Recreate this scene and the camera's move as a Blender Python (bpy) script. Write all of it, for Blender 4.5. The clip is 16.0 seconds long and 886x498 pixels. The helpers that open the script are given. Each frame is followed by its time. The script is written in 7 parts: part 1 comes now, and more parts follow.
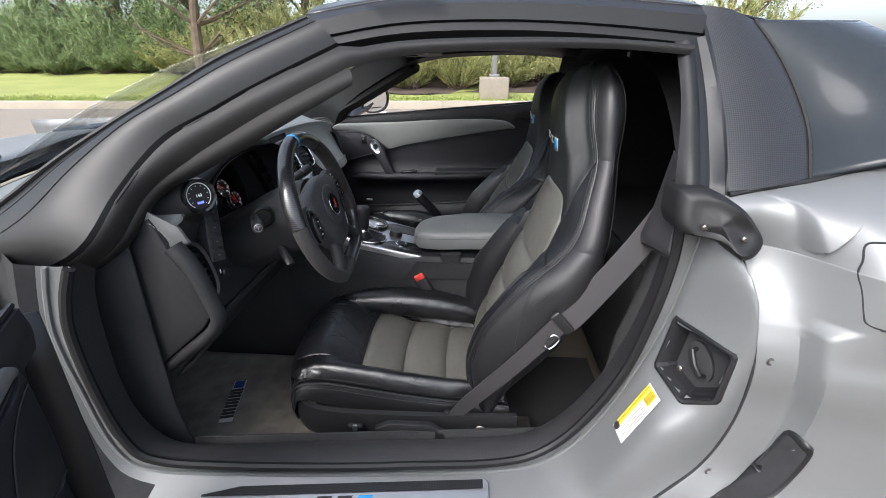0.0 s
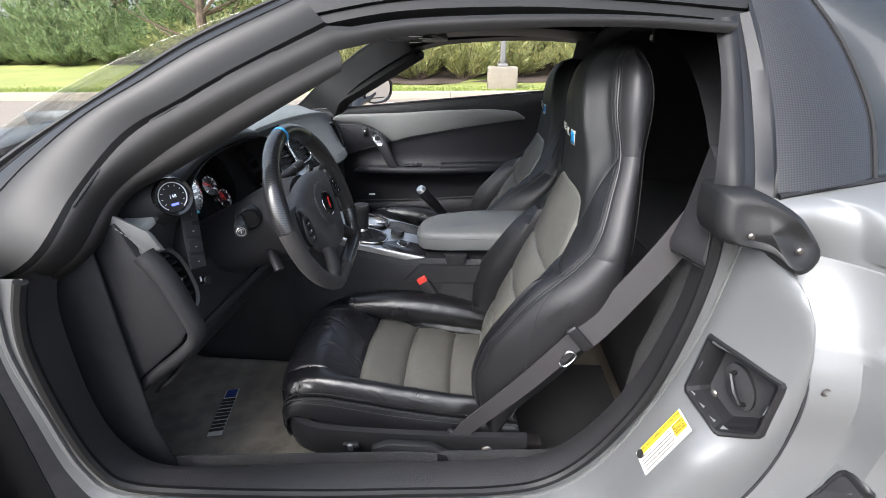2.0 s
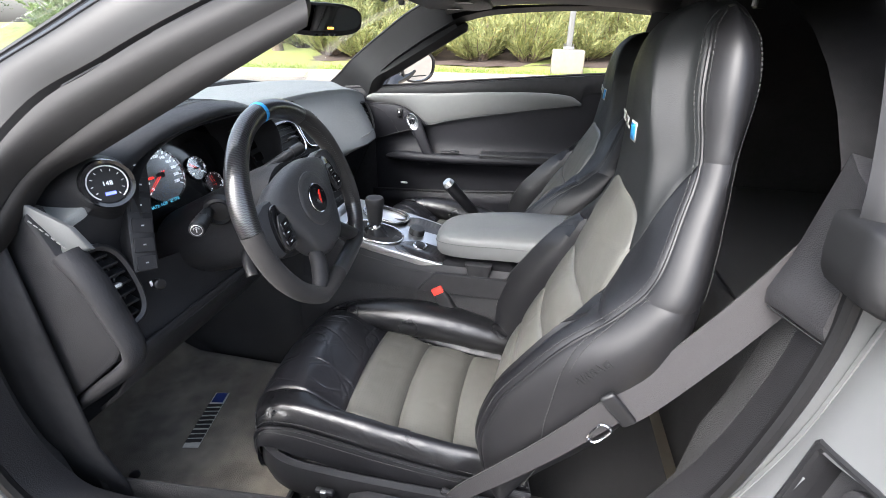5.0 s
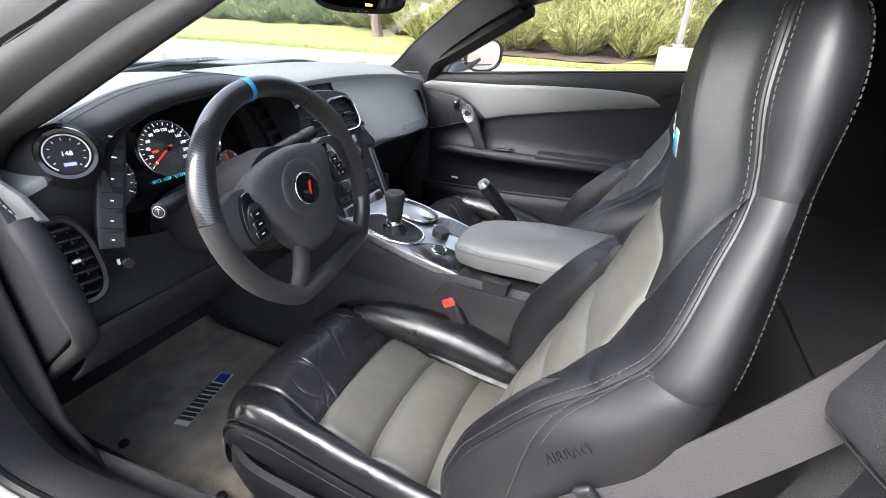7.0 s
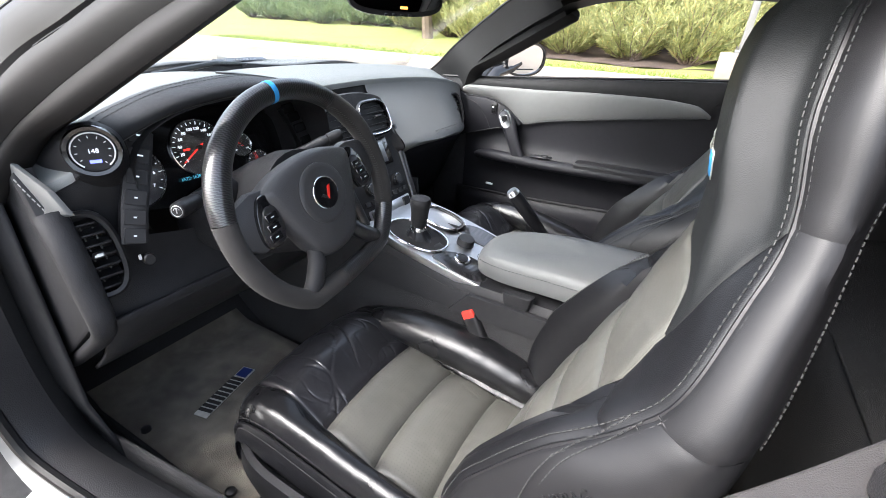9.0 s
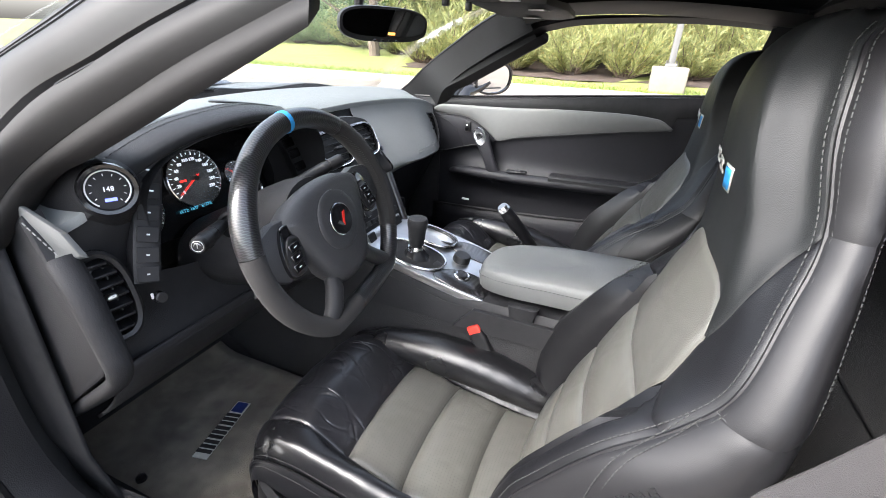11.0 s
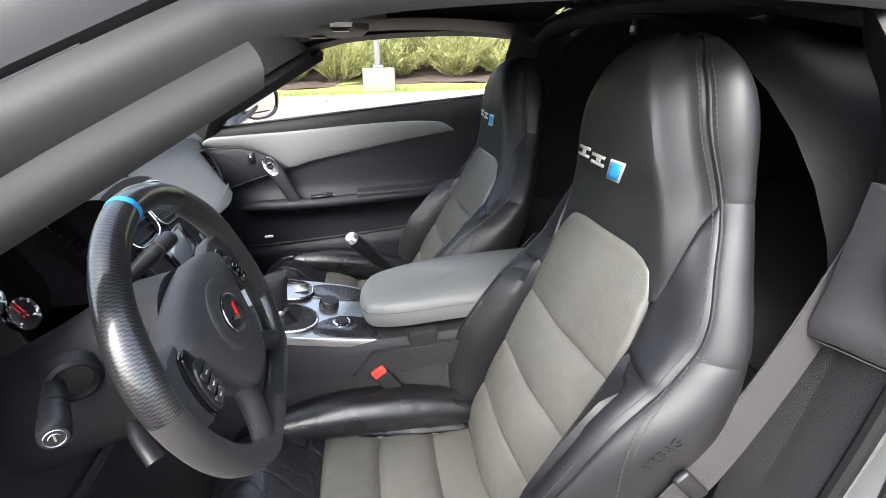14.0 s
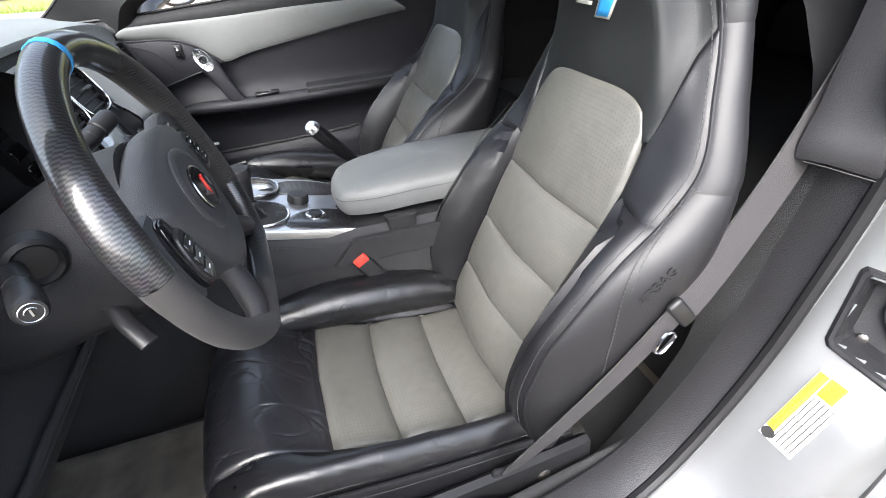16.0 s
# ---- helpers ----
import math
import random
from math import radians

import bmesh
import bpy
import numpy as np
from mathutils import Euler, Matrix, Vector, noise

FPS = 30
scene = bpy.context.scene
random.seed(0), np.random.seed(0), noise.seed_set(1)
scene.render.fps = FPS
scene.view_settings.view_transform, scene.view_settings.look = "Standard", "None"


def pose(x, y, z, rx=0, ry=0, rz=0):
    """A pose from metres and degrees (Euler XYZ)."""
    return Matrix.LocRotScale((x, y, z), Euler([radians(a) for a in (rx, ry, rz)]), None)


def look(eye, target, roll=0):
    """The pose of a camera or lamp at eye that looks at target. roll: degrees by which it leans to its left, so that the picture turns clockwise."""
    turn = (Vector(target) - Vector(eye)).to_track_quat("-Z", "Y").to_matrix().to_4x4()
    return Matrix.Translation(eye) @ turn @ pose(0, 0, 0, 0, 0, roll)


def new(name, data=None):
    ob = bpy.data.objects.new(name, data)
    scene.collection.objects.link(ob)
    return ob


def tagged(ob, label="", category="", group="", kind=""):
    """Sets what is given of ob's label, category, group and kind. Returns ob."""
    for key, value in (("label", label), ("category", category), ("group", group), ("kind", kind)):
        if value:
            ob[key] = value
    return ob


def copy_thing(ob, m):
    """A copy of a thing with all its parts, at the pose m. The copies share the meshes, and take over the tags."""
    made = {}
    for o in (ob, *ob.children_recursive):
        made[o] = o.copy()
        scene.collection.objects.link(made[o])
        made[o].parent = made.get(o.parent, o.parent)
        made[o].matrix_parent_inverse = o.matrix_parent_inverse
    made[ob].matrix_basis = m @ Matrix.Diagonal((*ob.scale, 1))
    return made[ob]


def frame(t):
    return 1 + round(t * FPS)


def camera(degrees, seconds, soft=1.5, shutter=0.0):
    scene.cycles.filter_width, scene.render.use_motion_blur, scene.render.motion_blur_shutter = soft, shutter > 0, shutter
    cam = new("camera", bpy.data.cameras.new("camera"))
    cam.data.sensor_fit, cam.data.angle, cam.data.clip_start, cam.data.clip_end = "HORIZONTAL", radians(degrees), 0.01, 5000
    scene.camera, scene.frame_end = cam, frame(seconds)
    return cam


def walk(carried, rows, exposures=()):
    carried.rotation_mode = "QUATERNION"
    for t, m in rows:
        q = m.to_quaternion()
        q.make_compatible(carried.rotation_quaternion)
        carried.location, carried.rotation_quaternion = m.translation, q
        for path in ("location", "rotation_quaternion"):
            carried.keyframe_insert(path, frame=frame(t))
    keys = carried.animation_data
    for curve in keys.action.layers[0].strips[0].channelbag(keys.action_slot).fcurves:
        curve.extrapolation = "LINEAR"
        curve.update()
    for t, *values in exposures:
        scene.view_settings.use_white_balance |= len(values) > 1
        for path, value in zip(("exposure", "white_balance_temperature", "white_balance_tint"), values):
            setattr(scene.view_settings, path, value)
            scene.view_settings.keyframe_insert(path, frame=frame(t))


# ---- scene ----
cam = camera(90.0, 16.0, soft=0.75)
METRES, EYE, TILT, LEAN, TURN = 1.03, 1.05, -23.0, 0.0, 3.0
ROWS = [
    (0.0, 0.0, 0.0, 0.0, 0.0, 0.0, -0.0),
    (0.5, 0.003, 0.0153, 0.004, 0.25, -0.22, -0.09),
    (1.0, 0.0051, 0.037, 0.0095, 0.47, -0.48, -0.06),
    (1.5, 0.0072, 0.063, 0.0189, 0.68, -0.79, 0.01),
    (2.0, 0.0078, 0.0916, 0.0265, 0.96, -1.11, -0.09),
    (2.5, 0.0088, 0.1234, 0.0363, 1.44, -1.47, -0.39),
    (3.0, 0.0159, 0.1545, 0.0453, 2.2, -1.93, -0.73),
    (3.5, 0.0268, 0.1867, 0.0535, 3.18, -2.36, -1.21),
    (4.0, 0.0447, 0.2249, 0.0628, 4.42, -2.7, -1.9),
    (4.5, 0.0545, 0.2566, 0.0692, 5.81, -2.92, -2.81),
    (7.0, 0.1743, 0.4275, 0.1156, 18.09, -5.46, -10.14),
    (7.5, 0.19, 0.4524, 0.1273, 21.08, -5.98, -11.55),
    (8.0, 0.1988, 0.4662, 0.1353, 23.73, -6.47, -12.74),
    (10.5, 0.1596, 0.4402, 0.1304, 21.67, -4.99, -11.83),
    (11.0, 0.1087, 0.414, 0.1274, 17.4, -3.35, -9.86),
    (11.5, 0.0735, 0.4019, 0.1256, 12.63, -1.66, -7.52),
    (12.0, 0.0399, 0.4159, 0.1355, 7.47, -0.43, -4.87),
    (12.5, -0.0104, 0.4262, 0.1541, 1.69, 0.27, -1.81),
    (13.0, -0.0563, 0.4267, 0.1712, -4.14, 0.31, 1.41),
    (13.5, -0.0922, 0.4358, 0.1766, -9.23, -0.3, 4.25),
    (14.0, -0.1222, 0.4485, 0.1712, -13.51, -1.79, 6.6),
    (14.5, -0.1428, 0.4635, 0.1578, -16.7, -4.25, 8.44),
    (15.0, -0.1551, 0.4785, 0.142, -18.71, -7.45, 9.71),
    (15.5, -0.1647, 0.4848, 0.1186, -19.69, -10.69, 10.37),
    (16.0, -0.1718, 0.4837, 0.1045, -20.03, -13.46, 10.63),
]
walk(cam, [(t, pose(0, 0, EYE, TILT, LEAN, TURN) @ pose(METRES * x, METRES * y, METRES * z, 90 + pitch, roll, yaw)) for t, x, y, z, yaw, pitch, roll in ROWS],
     exposures=[(0.0, 1.68, 6100.0), (3.5, 2.4, 6100.0), (7.0, 2.75, 6150.0), (12.0, 2.74, 6200.0), (14.0, 2.72, 6180.0), (16.0, 2.82, 6150.0)])
from mathutils.bvhtree import BVHTree


# ---------------------------------------------------------------- light
world = bpy.data.worlds.new("world")
scene.world = world
world.use_nodes = True
wn = world.node_tree.nodes
sky = wn.new("ShaderNodeTexSky")
sky.sky_type = "NISHITA"
sky.sun_disc = False
sky.sun_elevation, sky.sun_rotation = radians(46), radians(212)
sky.air_density, sky.dust_density, sky.ozone_density = 1.0, 5.0, 0.6
hsv = wn.new("ShaderNodeHueSaturation")
hsv.inputs["Saturation"].default_value = 0.55
world.node_tree.links.new(sky.outputs[0], hsv.inputs["Color"])
world.node_tree.links.new(hsv.outputs[0], wn["Background"].inputs[0])
wn["Background"].inputs[1].default_value = 0.15

sun = new("sun", bpy.data.lights.new("sun", "SUN"))
sun.data.energy, sun.data.angle, sun.data.color = 0.6, radians(40), (1.0, 0.975, 0.95)
sun.matrix_world = look((-6.7, -10.7, 13.1), (0, 0, 0))

# ---------------------------------------------------------------- materials


def material(name, base, rough=0.5, metal=0.0, var=0.15, scale=6.0, grain=0.0, grain_scale=400.0, coat=0.0, coat_rough=0.05,
             spec=0.5, sheen=0.0, base2=None, detail_scale=60.0, rough_var=0.0):
    """A principled material with stains at one scale, mottling at a second and a fine bumped grain."""
    m = bpy.data.materials.new(name)
    m.use_nodes = True
    n, l = m.node_tree.nodes, m.node_tree.links
    b = n["Principled BSDF"]
    tc = n.new("ShaderNodeTexCoord")
    big, small = n.new("ShaderNodeTexNoise"), n.new("ShaderNodeTexNoise")
    big.inputs["Scale"].default_value, big.inputs["Detail"].default_value = scale, 4
    small.inputs["Scale"].default_value, small.inputs["Detail"].default_value = detail_scale, 3
    for t in (big, small):
        l.new(tc.outputs["Object"], t.inputs["Vector"])
    add = n.new("ShaderNodeMath")
    add.operation = "MULTIPLY_ADD"
    l.new(small.outputs["Fac"], add.inputs[0])
    add.inputs[1].default_value = 0.5
    l.new(big.outputs["Fac"], add.inputs[2])
    ramp = n.new("ShaderNodeMapRange")
    ramp.inputs["From Min"].default_value, ramp.inputs["From Max"].default_value = 0.45, 1.05
    l.new(add.outputs[0], ramp.inputs["Value"])
    mix = n.new("ShaderNodeMix")
    mix.data_type = "RGBA"
    dark = base2 or tuple(c * (1 - var) for c in base)
    light = base if base2 else tuple(min(1, c * (1 + var)) for c in base)
    mix.inputs["A"].default_value, mix.inputs["B"].default_value = (*dark, 1), (*light, 1)
    l.new(ramp.outputs[0], mix.inputs["Factor"])
    l.new(mix.outputs["Result"], b.inputs["Base Color"])
    b.inputs["Roughness"].default_value, b.inputs["Metallic"].default_value = rough, metal
    b.inputs["Coat Weight"].default_value, b.inputs["Coat Roughness"].default_value = coat, coat_rough
    b.inputs["Specular IOR Level"].default_value, b.inputs["Sheen Weight"].default_value = spec, sheen
    if rough_var:
        rr = n.new("ShaderNodeMapRange")
        rr.inputs["To Min"].default_value, rr.inputs["To Max"].default_value = rough - rough_var, rough + rough_var
        l.new(big.outputs["Fac"], rr.inputs["Value"])
        l.new(rr.outputs[0], b.inputs["Roughness"])
    if grain:
        v = n.new("ShaderNodeTexVoronoi")
        v.inputs["Scale"].default_value = grain_scale
        l.new(tc.outputs["Object"], v.inputs["Vector"])
        bump = n.new("ShaderNodeBump")
        bump.inputs["Strength"].default_value, bump.inputs["Distance"].default_value = grain, 0.001
        l.new(v.outputs["Distance"], bump.inputs["Height"])
        l.new(bump.outputs[0], b.inputs["Normal"])
    return m


def weave_material(name, gloss, ribs=True):
    """Carbon-fibre twill: two crossing tows in the surface's own coordinates, in metres, under clear lacquer."""
    m = bpy.data.materials.new(name)
    m.use_nodes = True
    n, l = m.node_tree.nodes, m.node_tree.links
    b = n["Principled BSDF"]
    uv = n.new("ShaderNodeTexCoord")
    check = n.new("ShaderNodeTexChecker")
    check.inputs["Scale"].default_value = 260 if gloss > 0.5 else 420
    check.inputs["Color1"].default_value, check.inputs["Color2"].default_value = (0.003, 0.003, 0.0035, 1), ((0.040, 0.040, 0.042, 1) if gloss > 0.5 else (0.022, 0.022, 0.023, 1))
    turn = n.new("ShaderNodeMapping")
    turn.inputs["Rotation"].default_value = (0, 0, radians(45 if gloss < 0.5 else 10))
    turn.inputs["Scale"].default_value = (1, 1, 1) if gloss < 0.5 else (2.3, 0.5, 1) if ribs else (3.2, 3.2, 1)
    l.new(uv.outputs["UV"], turn.inputs["Vector"])
    l.new(turn.outputs[0], check.inputs["Vector"])
    noise_t = n.new("ShaderNodeTexNoise")
    noise_t.inputs["Scale"].default_value = 90
    l.new(uv.outputs["UV"], noise_t.inputs["Vector"])
    mix = n.new("ShaderNodeMix")
    mix.data_type, mix.blend_type = "RGBA", "MULTIPLY"
    mix.inputs["Factor"].default_value = 0.5
    l.new(check.outputs["Color"], mix.inputs["A"])
    l.new(noise_t.outputs["Color"], mix.inputs["B"])
    l.new(mix.outputs["Result"], b.inputs["Base Color"])
    b.inputs["Roughness"].default_value = 0.35
    b.inputs["Coat Weight"].default_value, b.inputs["Coat Roughness"].default_value = gloss * 0.6, 0.04
    return m


def glass_material(name, tint, base_gloss=1.0):
    m = bpy.data.materials.new(name)
    m.use_nodes = True
    n, l = m.node_tree.nodes, m.node_tree.links
    n.remove(n["Principled BSDF"])
    clear, gl, mixs, fr, power, base = (n.new(k) for k in ("ShaderNodeBsdfTransparent", "ShaderNodeBsdfGlossy", "ShaderNodeMixShader", "ShaderNodeLayerWeight", "ShaderNodeMath", "ShaderNodeMath"))
    clear.inputs["Color"].default_value = (*tint, 1)
    gl.inputs["Roughness"].default_value = 0.01
    fr.inputs["Blend"].default_value = 0.5
    power.operation, base.operation = "POWER", "MULTIPLY_ADD"
    power.inputs[1].default_value, base.inputs[1].default_value, base.inputs[2].default_value = 5, 0.4, 0.03
    l.new(fr.outputs["Facing"], power.inputs[0])
    l.new(power.outputs[0], base.inputs[0])
    l.new(base.outputs[0], mixs.inputs[0])
    l.new(clear.outputs[0], mixs.inputs[1])
    l.new(gl.outputs[0], mixs.inputs[2])
    l.new(mixs.outputs[0], n["Material Output"].inputs["Surface"])
    return m


def glow_material(name, colour, strength):
    m = bpy.data.materials.new(name)
    m.use_nodes = True
    b = m.node_tree.nodes["Principled BSDF"]
    b.inputs["Base Color"].default_value = (*colour, 1)
    b.inputs["Emission Color"].default_value = (*colour, 1)
    b.inputs["Emission Strength"].default_value = strength
    return m


def perforated(m, spacing, depth=0.6):
    """Adds rows of small punched holes in the surface's own coordinates."""
    n, l = m.node_tree.nodes, m.node_tree.links
    b = n["Principled BSDF"]
    uv = n.new("ShaderNodeTexCoord")
    sep = n.new("ShaderNodeSeparateXYZ")
    l.new(uv.outputs["UV"], sep.inputs[0])
    parts = []
    for k in ("X", "Y"):
        mul, fracn, sub, ab = (n.new("ShaderNodeMath") for _ in range(4))
        mul.operation, fracn.operation, sub.operation, ab.operation = "MULTIPLY", "FRACT", "SUBTRACT", "POWER"
        mul.inputs[1].default_value = 1 / spacing
        sub.inputs[1].default_value, ab.inputs[1].default_value = 0.5, 2
        l.new(sep.outputs[k], mul.inputs[0])
        l.new(mul.outputs[0], fracn.inputs[0])
        l.new(fracn.outputs[0], sub.inputs[0])
        l.new(sub.outputs[0], ab.inputs[0])
        parts.append(ab)
    s, less = n.new("ShaderNodeMath"), n.new("ShaderNodeMath")
    less.operation = "LESS_THAN"
    less.inputs[1].default_value = 0.02
    l.new(parts[0].outputs[0], s.inputs[0])
    l.new(parts[1].outputs[0], s.inputs[1])
    l.new(s.outputs[0], less.inputs[0])
    old = b.inputs["Base Color"].links[0].from_socket
    mix = n.new("ShaderNodeMix")
    mix.data_type = "RGBA"
    mix.inputs["B"].default_value = (0.012, 0.012, 0.012, 1)
    dim = n.new("ShaderNodeMath")
    dim.operation = "MULTIPLY"
    dim.inputs[1].default_value = depth
    l.new(less.outputs[0], dim.inputs[0])
    l.new(dim.outputs[0], mix.inputs["Factor"])
    l.new(old, mix.inputs["A"])
    l.new(mix.outputs["Result"], b.inputs["Base Color"])
    return m


def creased(m, scale, strength, stretch=(1, 1, 1)):
    """Adds worn leather creases as a second, larger bump."""
    n, l = m.node_tree.nodes, m.node_tree.links
    b = n["Principled BSDF"]
    tc, mp, v = n.new("ShaderNodeTexCoord"), n.new("ShaderNodeMapping"), n.new("ShaderNodeTexVoronoi")
    wob = n.new("ShaderNodeTexNoise")
    wob.inputs["Scale"].default_value = scale * 0.7
    mp.inputs["Scale"].default_value = stretch
    addv = n.new("ShaderNodeVectorMath")
    addv.operation = "MULTIPLY_ADD"
    addv.inputs[1].default_value = (0.12, 0.12, 0.12)
    v.feature = "DISTANCE_TO_EDGE"
    v.inputs["Scale"].default_value = scale
    l.new(tc.outputs["Object"], wob.inputs["Vector"])
    l.new(wob.outputs["Color"], addv.inputs[0])
    l.new(tc.outputs["Object"], addv.inputs[2])
    l.new(addv.outputs[0], mp.inputs["Vector"])
    l.new(mp.outputs[0], v.inputs["Vector"])
    mr = n.new("ShaderNodeMapRange")
    mr.inputs["From Max"].default_value = 0.12
    mr.interpolation_type = "SMOOTHERSTEP"
    l.new(v.outputs["Distance"], mr.inputs["Value"])
    fold = n.new("ShaderNodeTexNoise")
    fold.inputs["Scale"].default_value = scale * 0.8
    l.new(mp.outputs[0], fold.inputs["Vector"])
    sm = n.new("ShaderNodeMath")
    sm.operation = "MULTIPLY_ADD"
    sm.inputs[1].default_value = 2.0
    l.new(fold.outputs["Fac"], sm.inputs[0])
    l.new(mr.outputs[0], sm.inputs[2])
    bump = n.new("ShaderNodeBump")
    bump.inputs["Strength"].default_value, bump.inputs["Distance"].default_value = strength, 0.006
    l.new(sm.outputs[0], bump.inputs["Height"])
    if b.inputs["Normal"].links:
        l.new(b.inputs["Normal"].links[0].from_socket, bump.inputs["Normal"])
    l.new(bump.outputs[0], b.inputs["Normal"])
    return m


LEATHER = creased(material("black_leather", (0.0072, 0.0072, 0.0083), 0.35, spec=0.34, var=0.3, grain=0.2, grain_scale=900, scale=5, rough_var=0.06), 9, 0.06)
LEATHER_WORN = creased(material("worn_black_leather", (0.011, 0.011, 0.013), 0.33, spec=0.75, var=0.3, grain=0.10, grain_scale=1100, scale=8, rough_var=0.07), 11, 0.05)
LEATHER_SIDE = material("matt_black_leather", (0.0115, 0.0113, 0.0123), 0.40, spec=0.32, var=0.2, grain=0.1, grain_scale=1500, scale=4)
HEADCLOTH = material("dark_microsuede", (0.0115, 0.0125, 0.013), 0.5, var=0.25, grain=0.2, grain_scale=1100, spec=0.3)
GREY_LEATHER = perforated(creased(material("grey_leather", (0.082, 0.0805, 0.072), 0.34, spec=0.4, var=0.22, grain=0.2, grain_scale=900, scale=6, rough_var=0.05), 10, 0.05), 0.0062, 0.5)
GREY_PLAIN = material("plain_grey_leather", (0.120, 0.123, 0.121), 0.5, var=0.08, grain=0.3, grain_scale=700, scale=4)
DASH_GREY = material("grey_dash_leather", (0.125, 0.132, 0.130), 0.48, var=0.08, grain=0.35, grain_scale=600, scale=3)
TRIM_SILL = material("grained_sill_plastic", (0.023, 0.0225, 0.0240), 0.45, var=0.2, grain=0.35, grain_scale=600, scale=5, spec=0.4)
LEATHER_INNER = creased(material("inner_bolster_leather", (0.007, 0.007, 0.008), 0.29, var=0.3, grain=0.10, grain_scale=1100, scale=7, rough_var=0.07, spec=0.55), 15, 0.06)
SOFT_BLACK = material("soft_black_plastic", (0.022, 0.022, 0.0235), 0.48, var=0.25, spec=0.16, grain=0.3, grain_scale=700, scale=4)
DOOR_BLACK = material("door_black_vinyl", (0.0145, 0.0145, 0.0175), 0.5, spec=0.22, var=0.15, grain=0.3, grain_scale=900, scale=4)
BOSS_GREY = material("charcoal_airbag_cover", (0.036, 0.036, 0.0385), 0.46, var=0.1, grain=0.35, grain_scale=900, scale=6)
HARD_BLACK = material("hard_black_plastic", (0.012, 0.012, 0.013), 0.40, var=0.25, spec=0.4, scale=9, grain=0.12, grain_scale=900)
GLOSS_BLACK = material("gloss_black_plastic", (0.008, 0.008, 0.009), 0.12, var=0.2, coat=0.5)
DULL_BLACK = material("dull_black_lining", (0.024, 0.024, 0.0255), 0.9, spec=0.2, var=0.3, grain=0.3, grain_scale=1200)
RUBBER = material("black_rubber", (0.009, 0.009, 0.0095), 0.5, spec=0.3, var=0.25, scale=14)
PILLAR_SEAL = material("charcoal_rubber_seal", (0.0128, 0.0124, 0.0124), 0.55, spec=0.25, var=0.15, grain=0.06, grain_scale=900, scale=5)
TRIM_GREY = material("charcoal_pillar_trim", (0.0125, 0.012, 0.012), 0.6, spec=0.2, var=0.12, grain=0.08, grain_scale=1100, scale=4)
VISOR = material("charcoal_visor_vinyl", (0.045, 0.044, 0.043), 0.6, var=0.12, grain=0.25, grain_scale=700, scale=5)
CARPET = material("black_carpet", (0.015, 0.015, 0.016), 0.95, var=0.4, grain=0.9, grain_scale=700, sheen=0.03, detail_scale=220)
MAT_PILE = material("grey_carpet_pile", (0.120, 0.108, 0.086), 0.95, var=0.8, grain=1.0, grain_scale=600, scale=5, detail_scale=26, sheen=0.2)
SUEDE = material("wheel_suede", (0.019, 0.0175, 0.017), 0.9, var=0.3, grain=0.3, grain_scale=1800, sheen=0.03, scale=12)
SILVER = material("silver_metallic_paint", (0.158, 0.162, 0.163), 0.47, metal=0.35, var=0.04, scale=2, coat=0.14, coat_rough=0.08)
DARK_PAINT = material("dark_tinted_lacquer", (0.008, 0.0082, 0.0085), 0.42, var=0.2, coat=0.08, coat_rough=0.16, spec=0.25)
CARBON = weave_material("gloss_carbon_weave", 1.0)
CARBON_FINE = weave_material("fine_gloss_carbon_weave", 1.0, False)
CARBON_FINE.node_tree.nodes["Principled BSDF"].inputs["Coat Weight"].default_value = 0.12
CARBON_SATIN = weave_material("satin_carbon_weave", 0.4)
CHROME = material("satin_chrome", (0.75, 0.75, 0.76), 0.18, metal=1.0, var=0.05, scale=20)
ALU = material("brushed_aluminium", (0.62, 0.62, 0.62), 0.32, metal=1.0, var=0.06, scale=40)
STEEL = material("dark_steel", (0.16, 0.15, 0.14), 0.4, metal=0.9, var=0.3, scale=60)
RED = material("red_buckle_plastic", (0.62, 0.045, 0.03), 0.35, var=0.08)
WEBBING = material("grey_webbing", (0.030, 0.028, 0.029), 0.75, var=0.12, grain=0.35, grain_scale=900, scale=10)
THREAD = material("pale_grey_thread", (0.20, 0.20, 0.195), 0.7, var=0.15, scale=80)
THREAD_DARK = material("dark_grey_thread", (0.028, 0.028, 0.0275), 0.7, var=0.15, scale=80)
BLUE = material("blue_stitched_badge", (0.03, 0.27, 0.62), 0.55, var=0.1, scale=60)
DEEP_BLUE = material("dark_blue_badge", (0.012, 0.03, 0.16), 0.5, var=0.1, scale=60)
PALE = material("pale_stitched_badge", (0.44, 0.44, 0.41), 0.55, var=0.1, scale=60)
WHITE = material("white_label", (0.8, 0.8, 0.78), 0.5, var=0.03)
YELLOW = material("yellow_label", (0.85, 0.62, 0.03), 0.5, var=0.03)
INK = material("black_ink", (0.02, 0.02, 0.02), 0.6, var=0.05)
LIGHT_MARK = material("white_dial_marking", (0.7, 0.7, 0.7), 0.5, var=0.03)
NEEDLE = glow_material("lit_red_needle", (0.9, 0.03, 0.02), 0.30)
CYAN = glow_material("lit_cyan_digits", (0.1, 0.45, 0.62), 0.16)
VIOLET = glow_material("lit_violet_digits", (0.15, 0.18, 0.9), 0.4)
DIALWHITE = glow_material("lit_white_digits", (0.75, 0.8, 0.85), 0.16)
GLASS = glass_material("clear_window_glass", (0.955, 0.97, 0.965))
